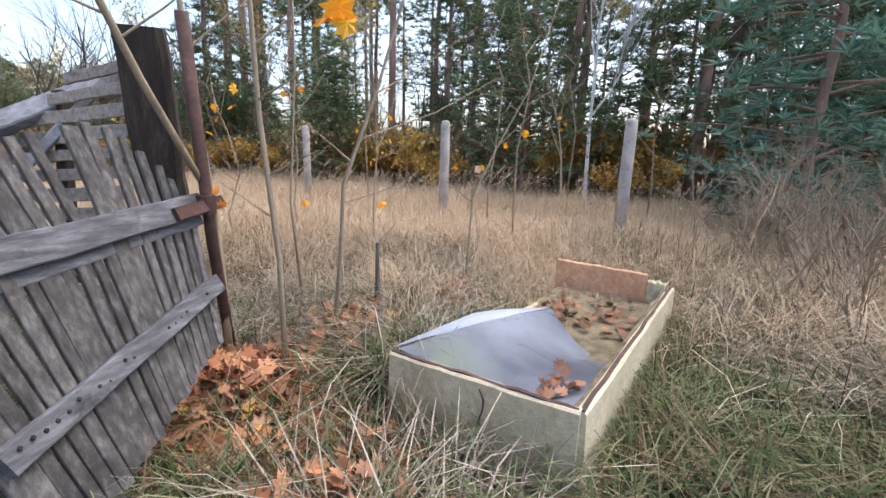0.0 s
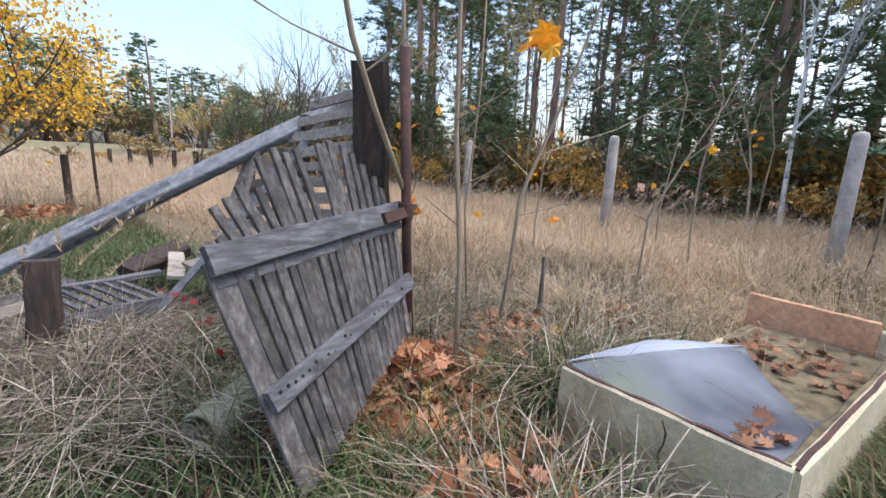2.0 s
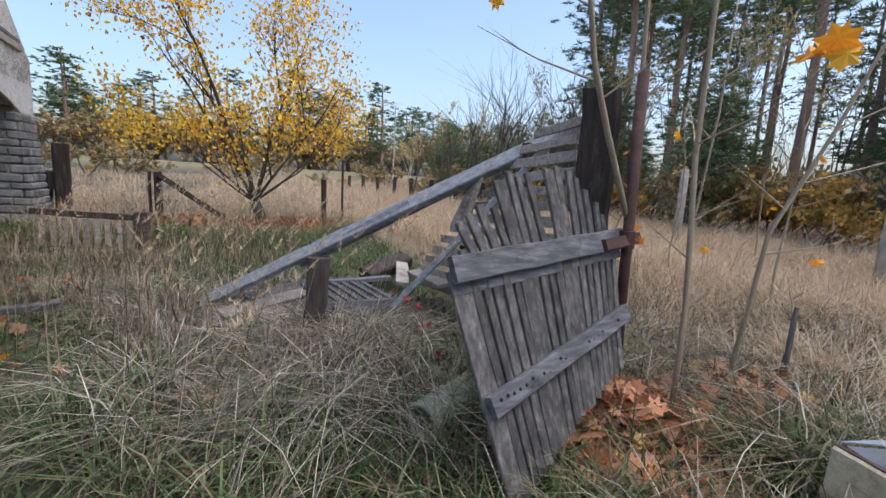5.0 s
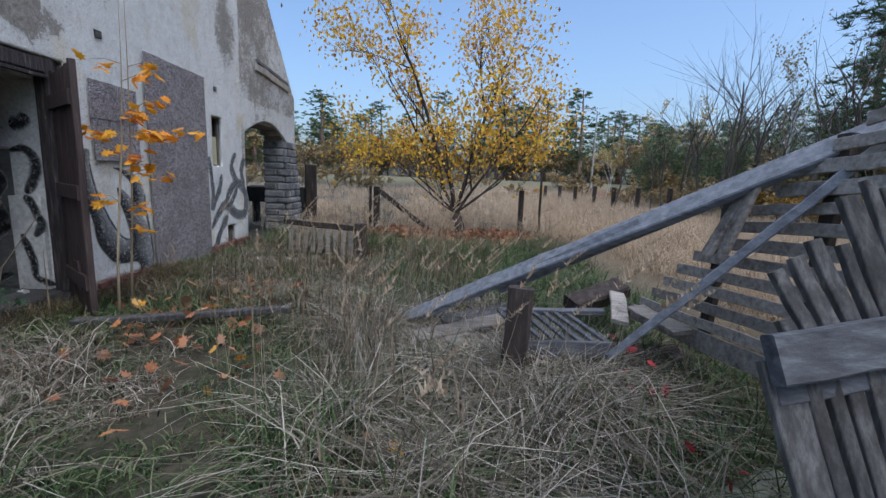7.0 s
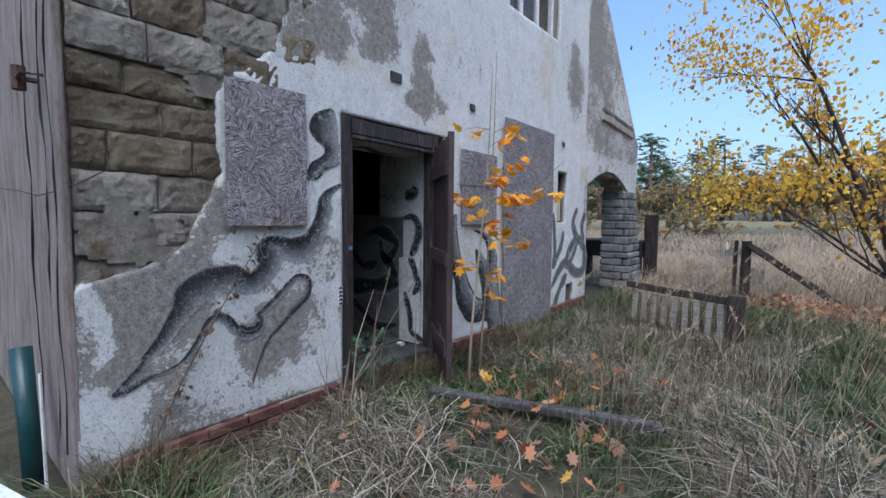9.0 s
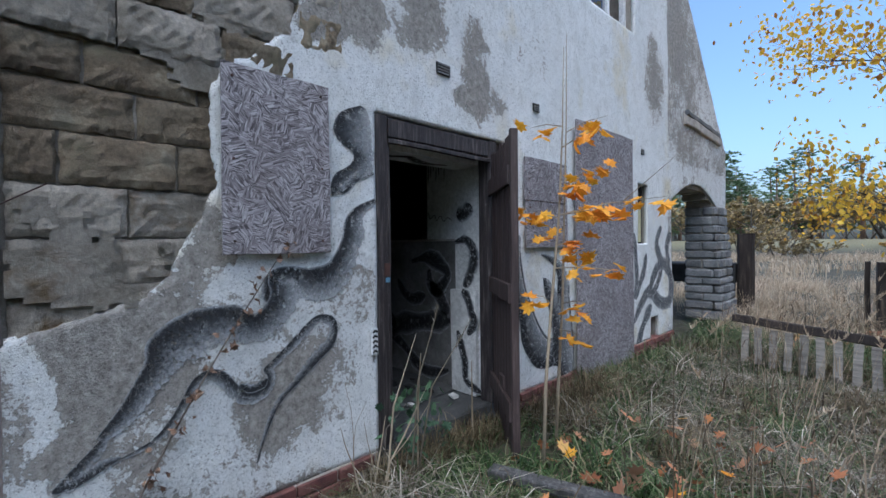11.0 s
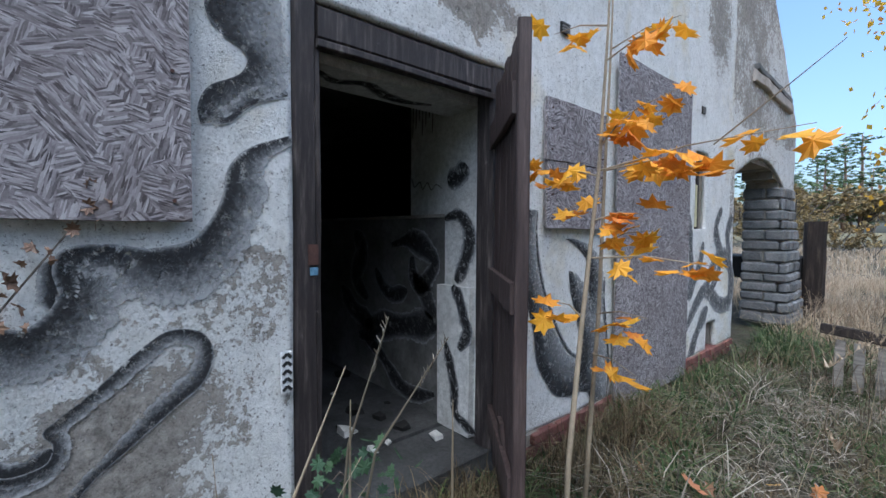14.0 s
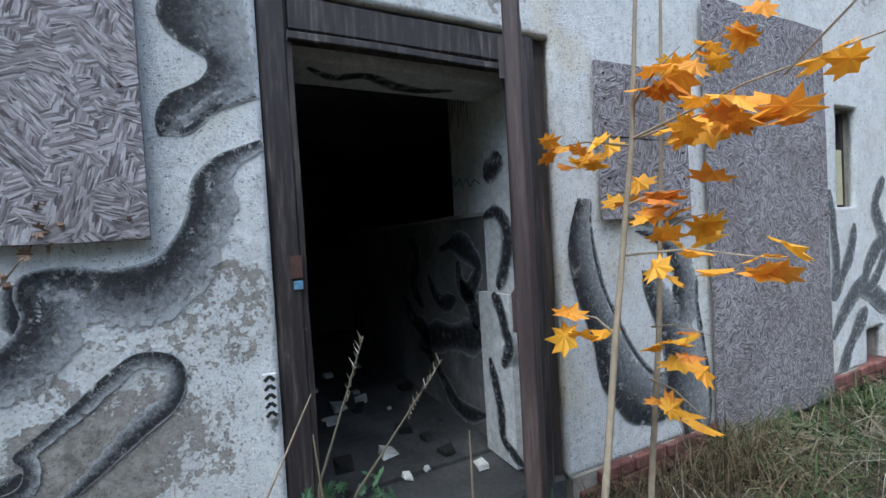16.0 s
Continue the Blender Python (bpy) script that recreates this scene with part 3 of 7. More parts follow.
def in_opening(y, z):
    if DOOR[0] < y < DOOR[1] and z < DOOR[2]:
        return True
    if SWIN[0] < y < SWIN[1] and SWIN[2] < z < SWIN[3]:
        return True
    if CAT[0] < y < CAT[1] and z < CAT[3]:
        return True
    if UWIN[0] < y < UWIN[1] and UWIN[2] < z < UWIN[3]:
        return True
    return ARCH[0] < y and z < arch_top(y)


def jag(y, z, s=1.0):
    return noise.fractal(Vector((y * 2.2, z * 2.2, 3.1)), 0.8, 2.1, 5) * s


COAT_EDGE = ((1.0, -1.8), (1.1, -1.55), (1.18, -1.28), (1.28, -1.12), (1.5, -1.04), (1.7, -0.92), (2.3, -0.89), (2.4, -0.72), (2.66, -0.5), (3.0, -0.36), (3.6, -0.3))


def block_zone(y, z):
    """Where the render has fallen off the block wall at the near corner."""
    edge = -1.8
    for (z0, e0), (z1, e1) in zip(COAT_EDGE, COAT_EDGE[1:]):
        if z0 <= z < z1:
            edge = e0 + (e1 - e0) * (z - z0) / (z1 - z0)
    return y < edge + 0.07 * jag(y, z)


# paint lost (+) or kept (-): middle y, z, half width, half height, how much
WEAR = ((-0.1, 2.8, 0.22, 0.22, 0.16), (0.42, 2.96, 0.22, 0.2, 0.16), (0.92, 2.72, 0.14, 0.34, 0.15), (1.05, 2.5, 0.3, 0.12, 0.1), (-0.42, 2.62, 0.16, 0.3, 0.12),
        (0.1, 3.3, 0.7, 0.25, 0.1), (4.55, 3.55, 0.4, 0.6, 0.16), (5.3, 4.5, 0.4, 0.6, 0.14), (1.9, 3.1, 0.35, 0.25, 0.09), (2.0, 4.2, 0.4, 0.3, 0.1),
        (-0.3, 0.28, 0.5, 0.14, -0.12), (-0.06, 0.55, 0.08, 0.4, -0.09), (-0.85, 1.22, 0.22, 0.09, -0.14), (-1.0, 0.55, 0.25, 0.22, -0.07), (-1.54, 0.92, 0.06, 0.2, -0.15),
        (-1.5, 0.34, 0.1, 0.22, -0.16), (-0.98, 1.38, 0.14, 0.3, 0.16), (-1.2, 1.08, 0.25, 0.14, 0.12), (-0.6, 0.5, 0.2, 0.25, 0.08), (-0.22, 1.62, 0.2, 0.3, -0.16), (-0.45, 1.34, 0.3, 0.06, -0.16), (-0.5, 2.4, 0.5, 0.12, -0.1), (-0.2, 2.2, 0.2, 0.4, -0.12),
        (-0.88, 0.95, 0.12, 0.1, -0.1), (-0.78, 0.85, 0.16, 0.06, -0.1), (-0.52, 0.75, 0.2, 0.2, 0.06), (-1.3, 0.75, 0.25, 0.3, 0.06), (-0.15, 1.1, 0.14, 0.3, 0.0))


def wear_at(y, z):
    w = 0.0
    y, z = y + 0.16 * noise.noise(Vector((y * 3.1, z * 3.1, 5))) + 0.06 * noise.noise(Vector((y * 9, z * 9, 6))), z + 0.16 * noise.noise(Vector((y * 3.1, z * 3.1, 8))) + 0.06 * noise.noise(Vector((y * 9, z * 9, 7)))
    for cy, cz, ry, rz, k in WEAR:
        d = ((y - cy) / ry) ** 2 + ((z - cz) / rz) ** 2
        w += k * math.exp(-d * d * 0.7)
    return w


def coat_x(y, z):
    """How far the render bulges at a place on the gable wall."""
    return noise.noise(Vector((y * 1.1, z * 1.1, 0))) * 0.012 + noise.noise(Vector((y * 6, z * 6, 4))) * 0.003


def wall_core():
    """The wall behind the render, with its openings through it."""
    bm = bmesh.new()
    ys = sorted({Y0, DOOR[0], DOOR[1], SWIN[0], SWIN[1], CAT[0], CAT[1], UWIN[0], UWIN[1], ARCH[0]} | {round(Y0 + 0.2 * k, 4) for k in range(49)} | {Y1})
    zs = sorted({0.0, DOOR[2], SWIN[2], SWIN[3], CAT[3], UWIN[2], UWIN[3]} | {round(0.15 * k, 4) for k in range(54)})
    made = {}

    def vert(x, y, z):
        key = (x, round(y, 4), round(z, 4))
        if key not in made:
            made[key] = bm.verts.new((x, y, min(z, roofline(y))))
        return made[key]

    def solid(i, j):
        if not (0 <= i < len(ys) - 1 and 0 <= j < len(zs) - 1):
            return False
        y, z = (ys[i] + ys[i + 1]) / 2, (zs[j] + zs[j + 1]) / 2
        return not in_opening(y, z) and zs[j] < min(roofline(ys[i]), roofline(ys[i + 1])) - 1e-3

    xf, xb = -0.048, -THICK
    for i in range(len(ys) - 1):
        for j in range(len(zs) - 1):
            if not solid(i, j):
                continue
            a, b, c, d = ys[i], ys[i + 1], zs[j], zs[j + 1]
            for x, o in ((xf, 1), (xb, -1)):
                q = [vert(x, a, c), vert(x, b, c), vert(x, b, d), vert(x, a, d)]
                bm.faces.new(q[::o])
            for di, dj, e in ((-1, 0, (a, c, a, d)), (1, 0, (b, d, b, c)), (0, -1, (b, c, a, c)), (0, 1, (a, d, b, d))):
                if not solid(i + di, j + dj):
                    bm.faces.new((vert(xf, e[0], e[1]), vert(xf, e[2], e[3]), vert(xb, e[2], e[3]), vert(xb, e[0], e[1])))
    return structure("wall_gable", bm, M_MORTAR, "gable wall of an abandoned house with openings", "wall")


wall_gable = wall_core()


def render_coat():
    """The coat of render and paint on the gable wall, broken away in places."""
    st = 0.025
    ny_, nz_ = int((Y1 - Y0) / st), int((PEAK - 0.14) / st)
    verts, faces, worn, index = [], [], [], {}

    def vert(i, j):
        if (i, j) not in index:
            y, z = Y0 + i * st, 0.14 + j * st
            index[(i, j)] = len(verts)
            nz = coat_x(y, z)
            jy, jz = (0.014 * noise.noise(Vector((y * 31, z * 31, 1))), 0.014 * noise.noise(Vector((y * 31, z * 31, 9)))) if Y0 + 0.05 < y < -0.1 and z > 0.2 else (0, 0)
            verts.append((nz, y + jy, min(z + jz, roofline(y) - 0.005)))
            w = 0.0
            if z < 1.3 and y < 0:
                w += 0.078
            if z > 2.35 and y < 1.6:
                w += 0.012
            w += wear_at(y, z)
            if y > 5.0:
                w += 0.05 + 0.03 * (z > 2.6)
            if 1.3 < y < 5 and z < 2.5:
                w -= 0.13
            if 1.6 < y < 5 and z > 2.4:
                w -= 0.04
            worn.append(w)
        return index[(i, j)]

    for i in range(ny_):
        for j in range(nz_):
            y, z = Y0 + (i + 0.5) * st, 0.14 + (j + 0.5) * st
            if in_opening(y, z) or z > roofline(y) or block_zone(y, z):
                continue
            faces.append((vert(i, j), vert(i + 1, j), vert(i + 1, j + 1), vert(i, j + 1)))
    # the broken edge runs crooked, not in steps
    count, link = {}, {}
    for f in faces:
        for a, b in zip(f, f[1:] + f[:1]):
            key = (min(a, b), max(a, b))
            count[key] = count.get(key, 0) + 1
    for (a, b), c in count.items():
        if c == 1:
            link.setdefault(a, []).append(b)
            link.setdefault(b, []).append(a)
    rim = [k for k, q in link.items() if len(q) == 2 and verts[k][1] < -0.22 and verts[k][2] > 0.95 and verts[k][2] < roofline(verts[k][1]) - 0.1 and verts[k][1] > Y0 + 0.03]
    for turn in range(3):
        moved = {k: tuple(0.34 * verts[k][c] + 0.33 * (verts[link[k][0]][c] + verts[link[k][1]][c]) for c in range(3)) for k in rim}
        for k, p in moved.items():
            verts[k] = p
    jit = random.Random(2)
    for k in rim:
        verts[k] = (verts[k][0], verts[k][1] + jit.uniform(-0.007, 0.007), verts[k][2] + jit.uniform(-0.007, 0.007))
    me = bpy.data.meshes.new("render_coat")
    me.from_pydata(verts, [], faces)
    me.materials.append(M_PLASTER)
    me.shade_smooth()
    a = me.attributes.new("worn", "FLOAT", "POINT")
    a.data.foreach_set("value", worn)
    ob = new("render_coat", me)
    md = ob.modifiers.new("thickness", "SOLIDIFY")
    md.thickness, md.offset = 0.05, -1.0
    return tagged(ob, "flaking white-painted render broken off the gable wall", "plaster", kind="structure")


render_skin = render_coat()


def scratch_coat():
    """The rough first coat that still clings to the blocks at the near corner."""
    st = 0.025
    verts, faces, index = [], [], {}

    def vert(i, j):
        if (i, j) not in index:
            y, z = Y0 + 0.03 + i * st, 0.14 + j * st
            index[(i, j)] = len(verts)
            verts.append((-0.006 + 0.006 * noise.noise(Vector((y * 9, z * 9, 2))) + 0.004 * noise.noise(Vector((y * 30, z * 30, 7))), y, z))
        return index[(i, j)]

    for i in range(52):
        for j in range(116):
            y, z = Y0 + 0.03 + (i + 0.5) * st, 0.14 + (j + 0.5) * st
            hole = noise.fractal(Vector((y * 1.9, z * 2.6, 8.3)), 0.9, 2.1, 5)
            if block_zone(y, z + 0.02) and hole < -0.1 - 0.3 * max(0.0, z - 1.5):
                faces.append((vert(i, j), vert(i + 1, j), vert(i + 1, j + 1), vert(i, j + 1)))
    me = bpy.data.meshes.new("scratch_coat")
    me.from_pydata(verts, [], faces)
    me.materials.append(M_BLOCK)
    ob = new("scratch_coat", me)
    md = ob.modifiers.new("thickness", "SOLIDIFY")
    md.thickness, md.offset = 0.02, -1.0
    return tagged(ob, "rough brown-grey scratch coat left on the block wall", "plaster", kind="structure")


scratch_coat()

# side wall, back walls, roof
bm = bmesh.new()
box(bm, (-6.0, Y0 - 0.012, 0.0), (-THICK - 0.002, Y0 + 0.35, EAVE))
structure("wall_side", bm, M_SIDE, "beige weathered rendered side wall of the house", "wall")
bm = bmesh.new()
box(bm, (-THICK + 0.002, Y0 - 0.016, 0.0), (0.004, Y0 + 0.02, EAVE))
bevelled(bm, 0.008)
structure("corner_strip", bm, M_SIDE, "cracked beige corner edge of the rendered house wall", "wall")
for x0, seed in ((-0.3, 1), (-0.12, 4), (-0.75, 7)):
    bm = bmesh.new()
    rc = random.Random(seed)
    pts = [(x0 + rc.uniform(-0.02, 0.02) + 0.04 * math.sin(k * 0.9), Y0 - 0.015, 0.2 + 0.16 * k) for k in range(17)]
    tube(bm, pts, [rc.choice((0.002, 0.005, 0.009, 0.012)) for k in range(17)], 5)
    structure("crack", bm, M_BLACK, "dark upright crack in the side wall edge", "crack")
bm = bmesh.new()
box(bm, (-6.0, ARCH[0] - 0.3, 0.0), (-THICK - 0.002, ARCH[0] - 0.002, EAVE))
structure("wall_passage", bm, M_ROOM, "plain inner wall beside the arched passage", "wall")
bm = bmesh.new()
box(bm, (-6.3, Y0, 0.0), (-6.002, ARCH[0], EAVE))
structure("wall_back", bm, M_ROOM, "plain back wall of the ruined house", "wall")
for name, ya, yb in (("roof_slope_1", Y0, APEX), ("roof_slope_2", APEX, Y1 + 0.15)):
    bm = bmesh.new()
    za, zb = roofline(ya) + 0.02, roofline(yb) + 0.02
    vs = [bm.verts.new(c) for c in ((-6.5, ya, za), (-0.12, ya, za), (-0.12, yb, zb), (-6.5, yb, zb), (-6.5, ya, za + 0.14), (-0.12, ya, za + 0.14), (-0.12, yb, zb + 0.14), (-6.5, yb, zb + 0.14))]
    for q in ((0, 3, 2, 1), (4, 5, 6, 7), (0, 1, 5, 4), (1, 2, 6, 5), (2, 3, 7, 6), (3, 0, 4, 7)):
        bm.faces.new([vs[k] for k in q])
    structure(name, bm, M_ROOF, "dark tiled roof slope of the ruined house", "roof")
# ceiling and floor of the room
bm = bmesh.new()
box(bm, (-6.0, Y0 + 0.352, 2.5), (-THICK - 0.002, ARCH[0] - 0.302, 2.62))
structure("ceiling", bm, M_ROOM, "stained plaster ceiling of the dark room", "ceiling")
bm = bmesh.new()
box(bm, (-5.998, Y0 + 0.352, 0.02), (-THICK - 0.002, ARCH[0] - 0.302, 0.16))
structure("floor", bm, M_SHADEDFLOOR, "grey rubble-strewn concrete floor of the room", "floor")
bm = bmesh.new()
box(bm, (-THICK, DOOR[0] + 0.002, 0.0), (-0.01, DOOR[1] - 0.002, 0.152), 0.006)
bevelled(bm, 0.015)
structure("threshold", bm, M_SHADEDFLOOR, "worn concrete door threshold, coloured dark with the room's shade", "threshold")

# corbel ledge on the gable, over the arch
bm = bmesh.new()
plank(bm, (0.0, 5.7, 3.27), (0.0, 7.55, 3.2), 0.14, 0.1, (1, 0, 0), 0.012, 8)
structure("trim", bm, M_CONC, "crumbling rendered ledge on the gable", "ledge")
bm = bmesh.new()
plank(bm, (0.005, 5.75, 3.38), (0.005, 7.5, 3.31), 0.07, 0.1, (1, 0, 0), 0.01, 8)
structure("trim", bm, M_STONE, "broken stone course on the gable ledge", "ledge")

# passage under the arch: soffit
bm = bmesh.new()
box(bm, (-1.4, ARCH[0], 2.36), (-THICK - 0.004, 8.0, 2.6))
structure("passage_ceiling", bm, M_ROOM, "rough ceiling of the arched passage", "ceiling")


# ---- door ----
def door_1():
    d = thing("door_1", "weathered dark brown door standing open outward in its wooden frame", "door", (0, 0.6, 0.15), kind="structure")
    y0, y1, top = DOOR
    for n_, a, b in (("door_frame", (-0.06, y0 + 0.055, 0.156), (-0.06, y0 + 0.055, top - 0.003)), ("door_frame", (-0.06, y1 - 0.13, 0.156), (-0.06, y1 - 0.13, top - 0.003))):
        bm = bmesh.new()
        w = 0.1 if a[1] < 0.5 else 0.11
        plank(bm, a, b, w, 0.12, (1, 0, 0), 0.002, 8)
        part(n_, bm, M_FRAME, d)
    bm = bmesh.new()
    plank(bm, (-0.062, y0 + 0.108, top - 0.075), (-0.062, y1 - 0.19, top - 0.075), 0.14, 0.12, (1, 0, 0), 0.002, 8)
    part("door_head", bm, M_FRAME, d)
    bm = bmesh.new()
    plank(bm, (0.0, y0 + 0.1, top - 0.16), (0.0, y1 - 0.18, top - 0.165), 0.03, 0.03, (1, 0, 0), 0.002, 6)
    part("door_bead", bm, M_FRAME, d, "split strip of paint and wood")
    bm = bmesh.new()
    plank(bm, (-0.02, y0 + 0.108, 0.16), (-0.02, y0 + 0.108, top - 0.16), 0.02, 0.03, (1, 0, 0), 0.002, 8)
    part("door_bead", bm, M_FRAME, d)
    bm = bmesh.new()
    plank(bm, (-0.05, y1 - 0.04, 0.156), (-0.05, y1 - 0.04, top - 0.003), 0.07, 0.03, (1, 0, 0), 0.003, 8)
    part("packing", bm, M_DARKWOOD, d, "rough dark mortar gap beside the frame")
    bm = bmesh.new()
    box(bm, (0.001, y0 + 0.06, 1.22), (0.008, y0 + 0.1, 1.3))
    part("lock_plate", bm, M_RUST, d)
    bm = bmesh.new()
    box(bm, (0.002, y0 + 0.068, 1.18), (0.006, y0 + 0.1, 1.21))
    part("paint_mark", bm, surface("blue_paint", ((0.3, (0.03, 0.08, 0.14)), (0.7, (0.2, 0.38, 0.55))), 20, 90, 0.7), d, "light blue dab of paint")
    # leaf, swung outward, sagging on its hinges
    hinge, tip = Vector((0.02, 1.11, 0.0)), Vector((0.6, 0.62, 0.0))
    tip = hinge + (LEAF_TIP - hinge).normalized() * 0.72
    way = (tip - hinge).normalized()
    nrm = Vector((way.y, -way.x, 0))
    lz, hz = 0.11, 2.1
    leaf = None
    for k in range(7):
        a, b = hinge.lerp(tip, k / 7 + 0.004), hinge.lerp(tip, (k + 1) / 7 - 0.004)
        c = (a + b) / 2
        bm = bmesh.new()
        plank(bm, c + Vector((0, 0, lz + random.uniform(-0.01, 0.01))), c + Vector((0, 0, hz + random.uniform(-0.01, 0.02))), (b - a).length, 0.024, nrm, 0.001, 6)
        if leaf is None:
            leaf = part("door_leaf", bm, M_LEAFDOOR, d)
        else:
            part("board", bm, M_LEAFDOOR, d)
    for z in (0.35, 1.1, 1.85):
        bm = bmesh.new()
        plank(bm, hinge + nrm * 0.028 + Vector((0, 0, z)), tip + nrm * 0.028 + Vector((0, 0, z)), 0.12, 0.026, nrm, 0.001, 6)
        part("ledge", bm, M_LEAFDOOR, d)
    bm = bmesh.new()
    plank(bm, tip + Vector((0, 0, lz - 0.02)), tip + Vector((0, 0, hz + 0.03)), 0.045, 0.05, nrm, 0.002, 8)
    part("edge_strip", bm, M_LEAFDOOR, d)
    for z in (0.4, 1.9):
        bm = bmesh.new()
        tube(bm, [hinge + Vector((0, 0, z)), hinge + Vector((0, 0, z + 0.1))], [0.012, 0.012], 8)
        part("hinge", bm, M_RUST, leaf)
    # kicked-in boards at the foot of the leaf
    for k in range(2):
        bm = bmesh.new()
        c = hinge.lerp(tip, 0.55 + 0.3 * k)
        plank(bm, c + Vector((0.03, -0.02, 0.04)), c + nrm * 0.03 + Vector((0.01, 0, 0.5 - 0.12 * k)), 0.1, 0.02, nrm, 0.003, 4)
        part("broken_board", bm, M_LEAFDOOR, d)


LEAF_TIP = Vector((0.563, 0.649, 0))
door_1()


# ---- boarded openings ----
def osb_board(name, y0, y1, z0, z1, label, x=0.02, lean=0.0):
    bm = bmesh.new()
    box(bm, (x, y0, z0), (x + 0.018, y1, z1), 0.003)
    bmesh.ops.subdivide_edges(bm, edges=bm.edges[:], cuts=6, use_grid_fill=True)
    for v in bm.verts:
        v.co.x += 0.006 * noise.noise(Vector((v.co.y * 2, v.co.z * 2, 5)))
        if abs(v.co.z - z0) < 0.01 or abs(v.co.z - z1) < 0.01:
            v.co.z += random.uniform(-0.004, 0.004)
    t = thing(name, label, "board", (x, (y0 + y1) / 2, z0))
    b = part("panel", bm, M_OSB, t)
    for y in (y0 + 0.05, y1 - 0.05):
        for z in (z0 + 0.06, (z0 + z1) / 2, z1 - 0.06):
            bm = bmesh.new()
            tube(bm, [(x + 0.01, y, z), (x + 0.027, y, z)], [0.006, 0.006], 8)
            part("screw", bm, M_RUST, b)
    return t


osb_board("strand_board", -0.894, -0.337, 1.383, 2.287, "weathered grey strand board screwed over a window", 0.03)
osb_board("strand_board", 1.52, 2.2, 1.79, 2.155, "upper piece of grey strand board over a small window", 0.024)
osb_board("strand_board", 1.535, 2.205, 1.378, 1.785, "lower piece of grey strand board over a small window", 0.02)
osb_board("strand_board", 2.37, 3.705, 0.04, 2.635, "tall weathered strand board covering a doorway", 0.03)


def window_small():
    w = thing("window_1", "small broken window with a yellowed lower pane", "window", (0, 4.1, 1.38), kind="structure")
    for a, b in (((-0.1, SWIN[0] + 0.02, SWIN[2]), (-0.1, SWIN[0] + 0.02, SWIN[3])), ((-0.1, SWIN[1] - 0.02, SWIN[2]), (-0.1, SWIN[1] - 0.02, SWIN[3]))):
        bm = bmesh.new()
        plank(bm, a, b, 0.036, 0.05, (1, 0, 0), 0.001, 3)
        part("window_frame", bm, M_FRAME, w)
    bm = bmesh.new()
    box(bm, (-0.09, SWIN[0] + 0.05, SWIN[2] + 0.03), (-0.075, SWIN[1] - 0.042, SWIN[2] + 0.46))
    part("pane", bm, surface("yellowed_board", ((0.3, (0.5, 0.47, 0.28)), (0.7, (0.62, 0.59, 0.4))), 6, 40), w, "yellowed blind in the lower half")


window_small()


def window_upper():
    w = thing("window_2", "tall upper gable window with grey frame and open sash", "window", (0, 3.2, 3.97), kind="structure")
    y0, y1, z0, z1 = UWIN
    for k in range(4):
        y = y0 + 0.03 + k * (y1 - y0 - 0.06) / 3
        bm = bmesh.new()
        plank(bm, (-0.14, y, z0), (-0.14, y, z1), 0.06, 0.07, (1, 0, 0), 0.001, 3)
        part("window_frame", bm, M_WHITEPAINT, w)
    for z in (z0 + 0.03, z1 - 0.03):
        for k in range(3):
            bm = bmesh.new()
            ya = y0 + 0.062 + k * (y1 - y0 - 0.06) / 3
            plank(bm, (-0.14, ya, z), (-0.14, ya + (y1 - y0 - 0.06) / 3 - 0.064, z), 0.06, 0.06, (1, 0, 0), 0.0, 3)
            part("window_rail", bm, M_WHITEPAINT, w)
    for k in range(2):
        bm = bmesh.new()
        ya = y0 + 0.062 + k * (y1 - y0 - 0.06) / 3
        box(bm, (-0.145, ya, z0 + 0.062), (-0.139, ya + (y1 - y0 - 0.06) / 3 - 0.064, z1 - 0.062))
        part("pane", bm, M_GLASS, w)


window_upper()


def vent(y, z, w, h):
    v = thing("wall_vent", "small dark ventilation grille in the plastered wall", "vent", (0, y, z), "wall vents")
    bm = bmesh.new()
    box(bm, (0.0, y - w / 2, z - h / 2), (0.012, y + w / 2, z + h / 2), 0.002)
    part("grille_back", bm, M_BLACK, v)
    for k in range(4):
        bm = bmesh.new()
        zz = z - h / 2 + (k + 0.5) * h / 4
        box(bm, (0.012, y - w / 2 + 0.006, zz - h * 0.05), (0.02, y + w / 2 - 0.006, zz + h * 0.05))
        part("slat", bm, M_STONE, v)


vent(0.59, 2.65, 0.13, 0.08)
vent(1.74, 2.62, 0.09, 0.07)
vent(4.1, 2.55, 0.09, 0.07)


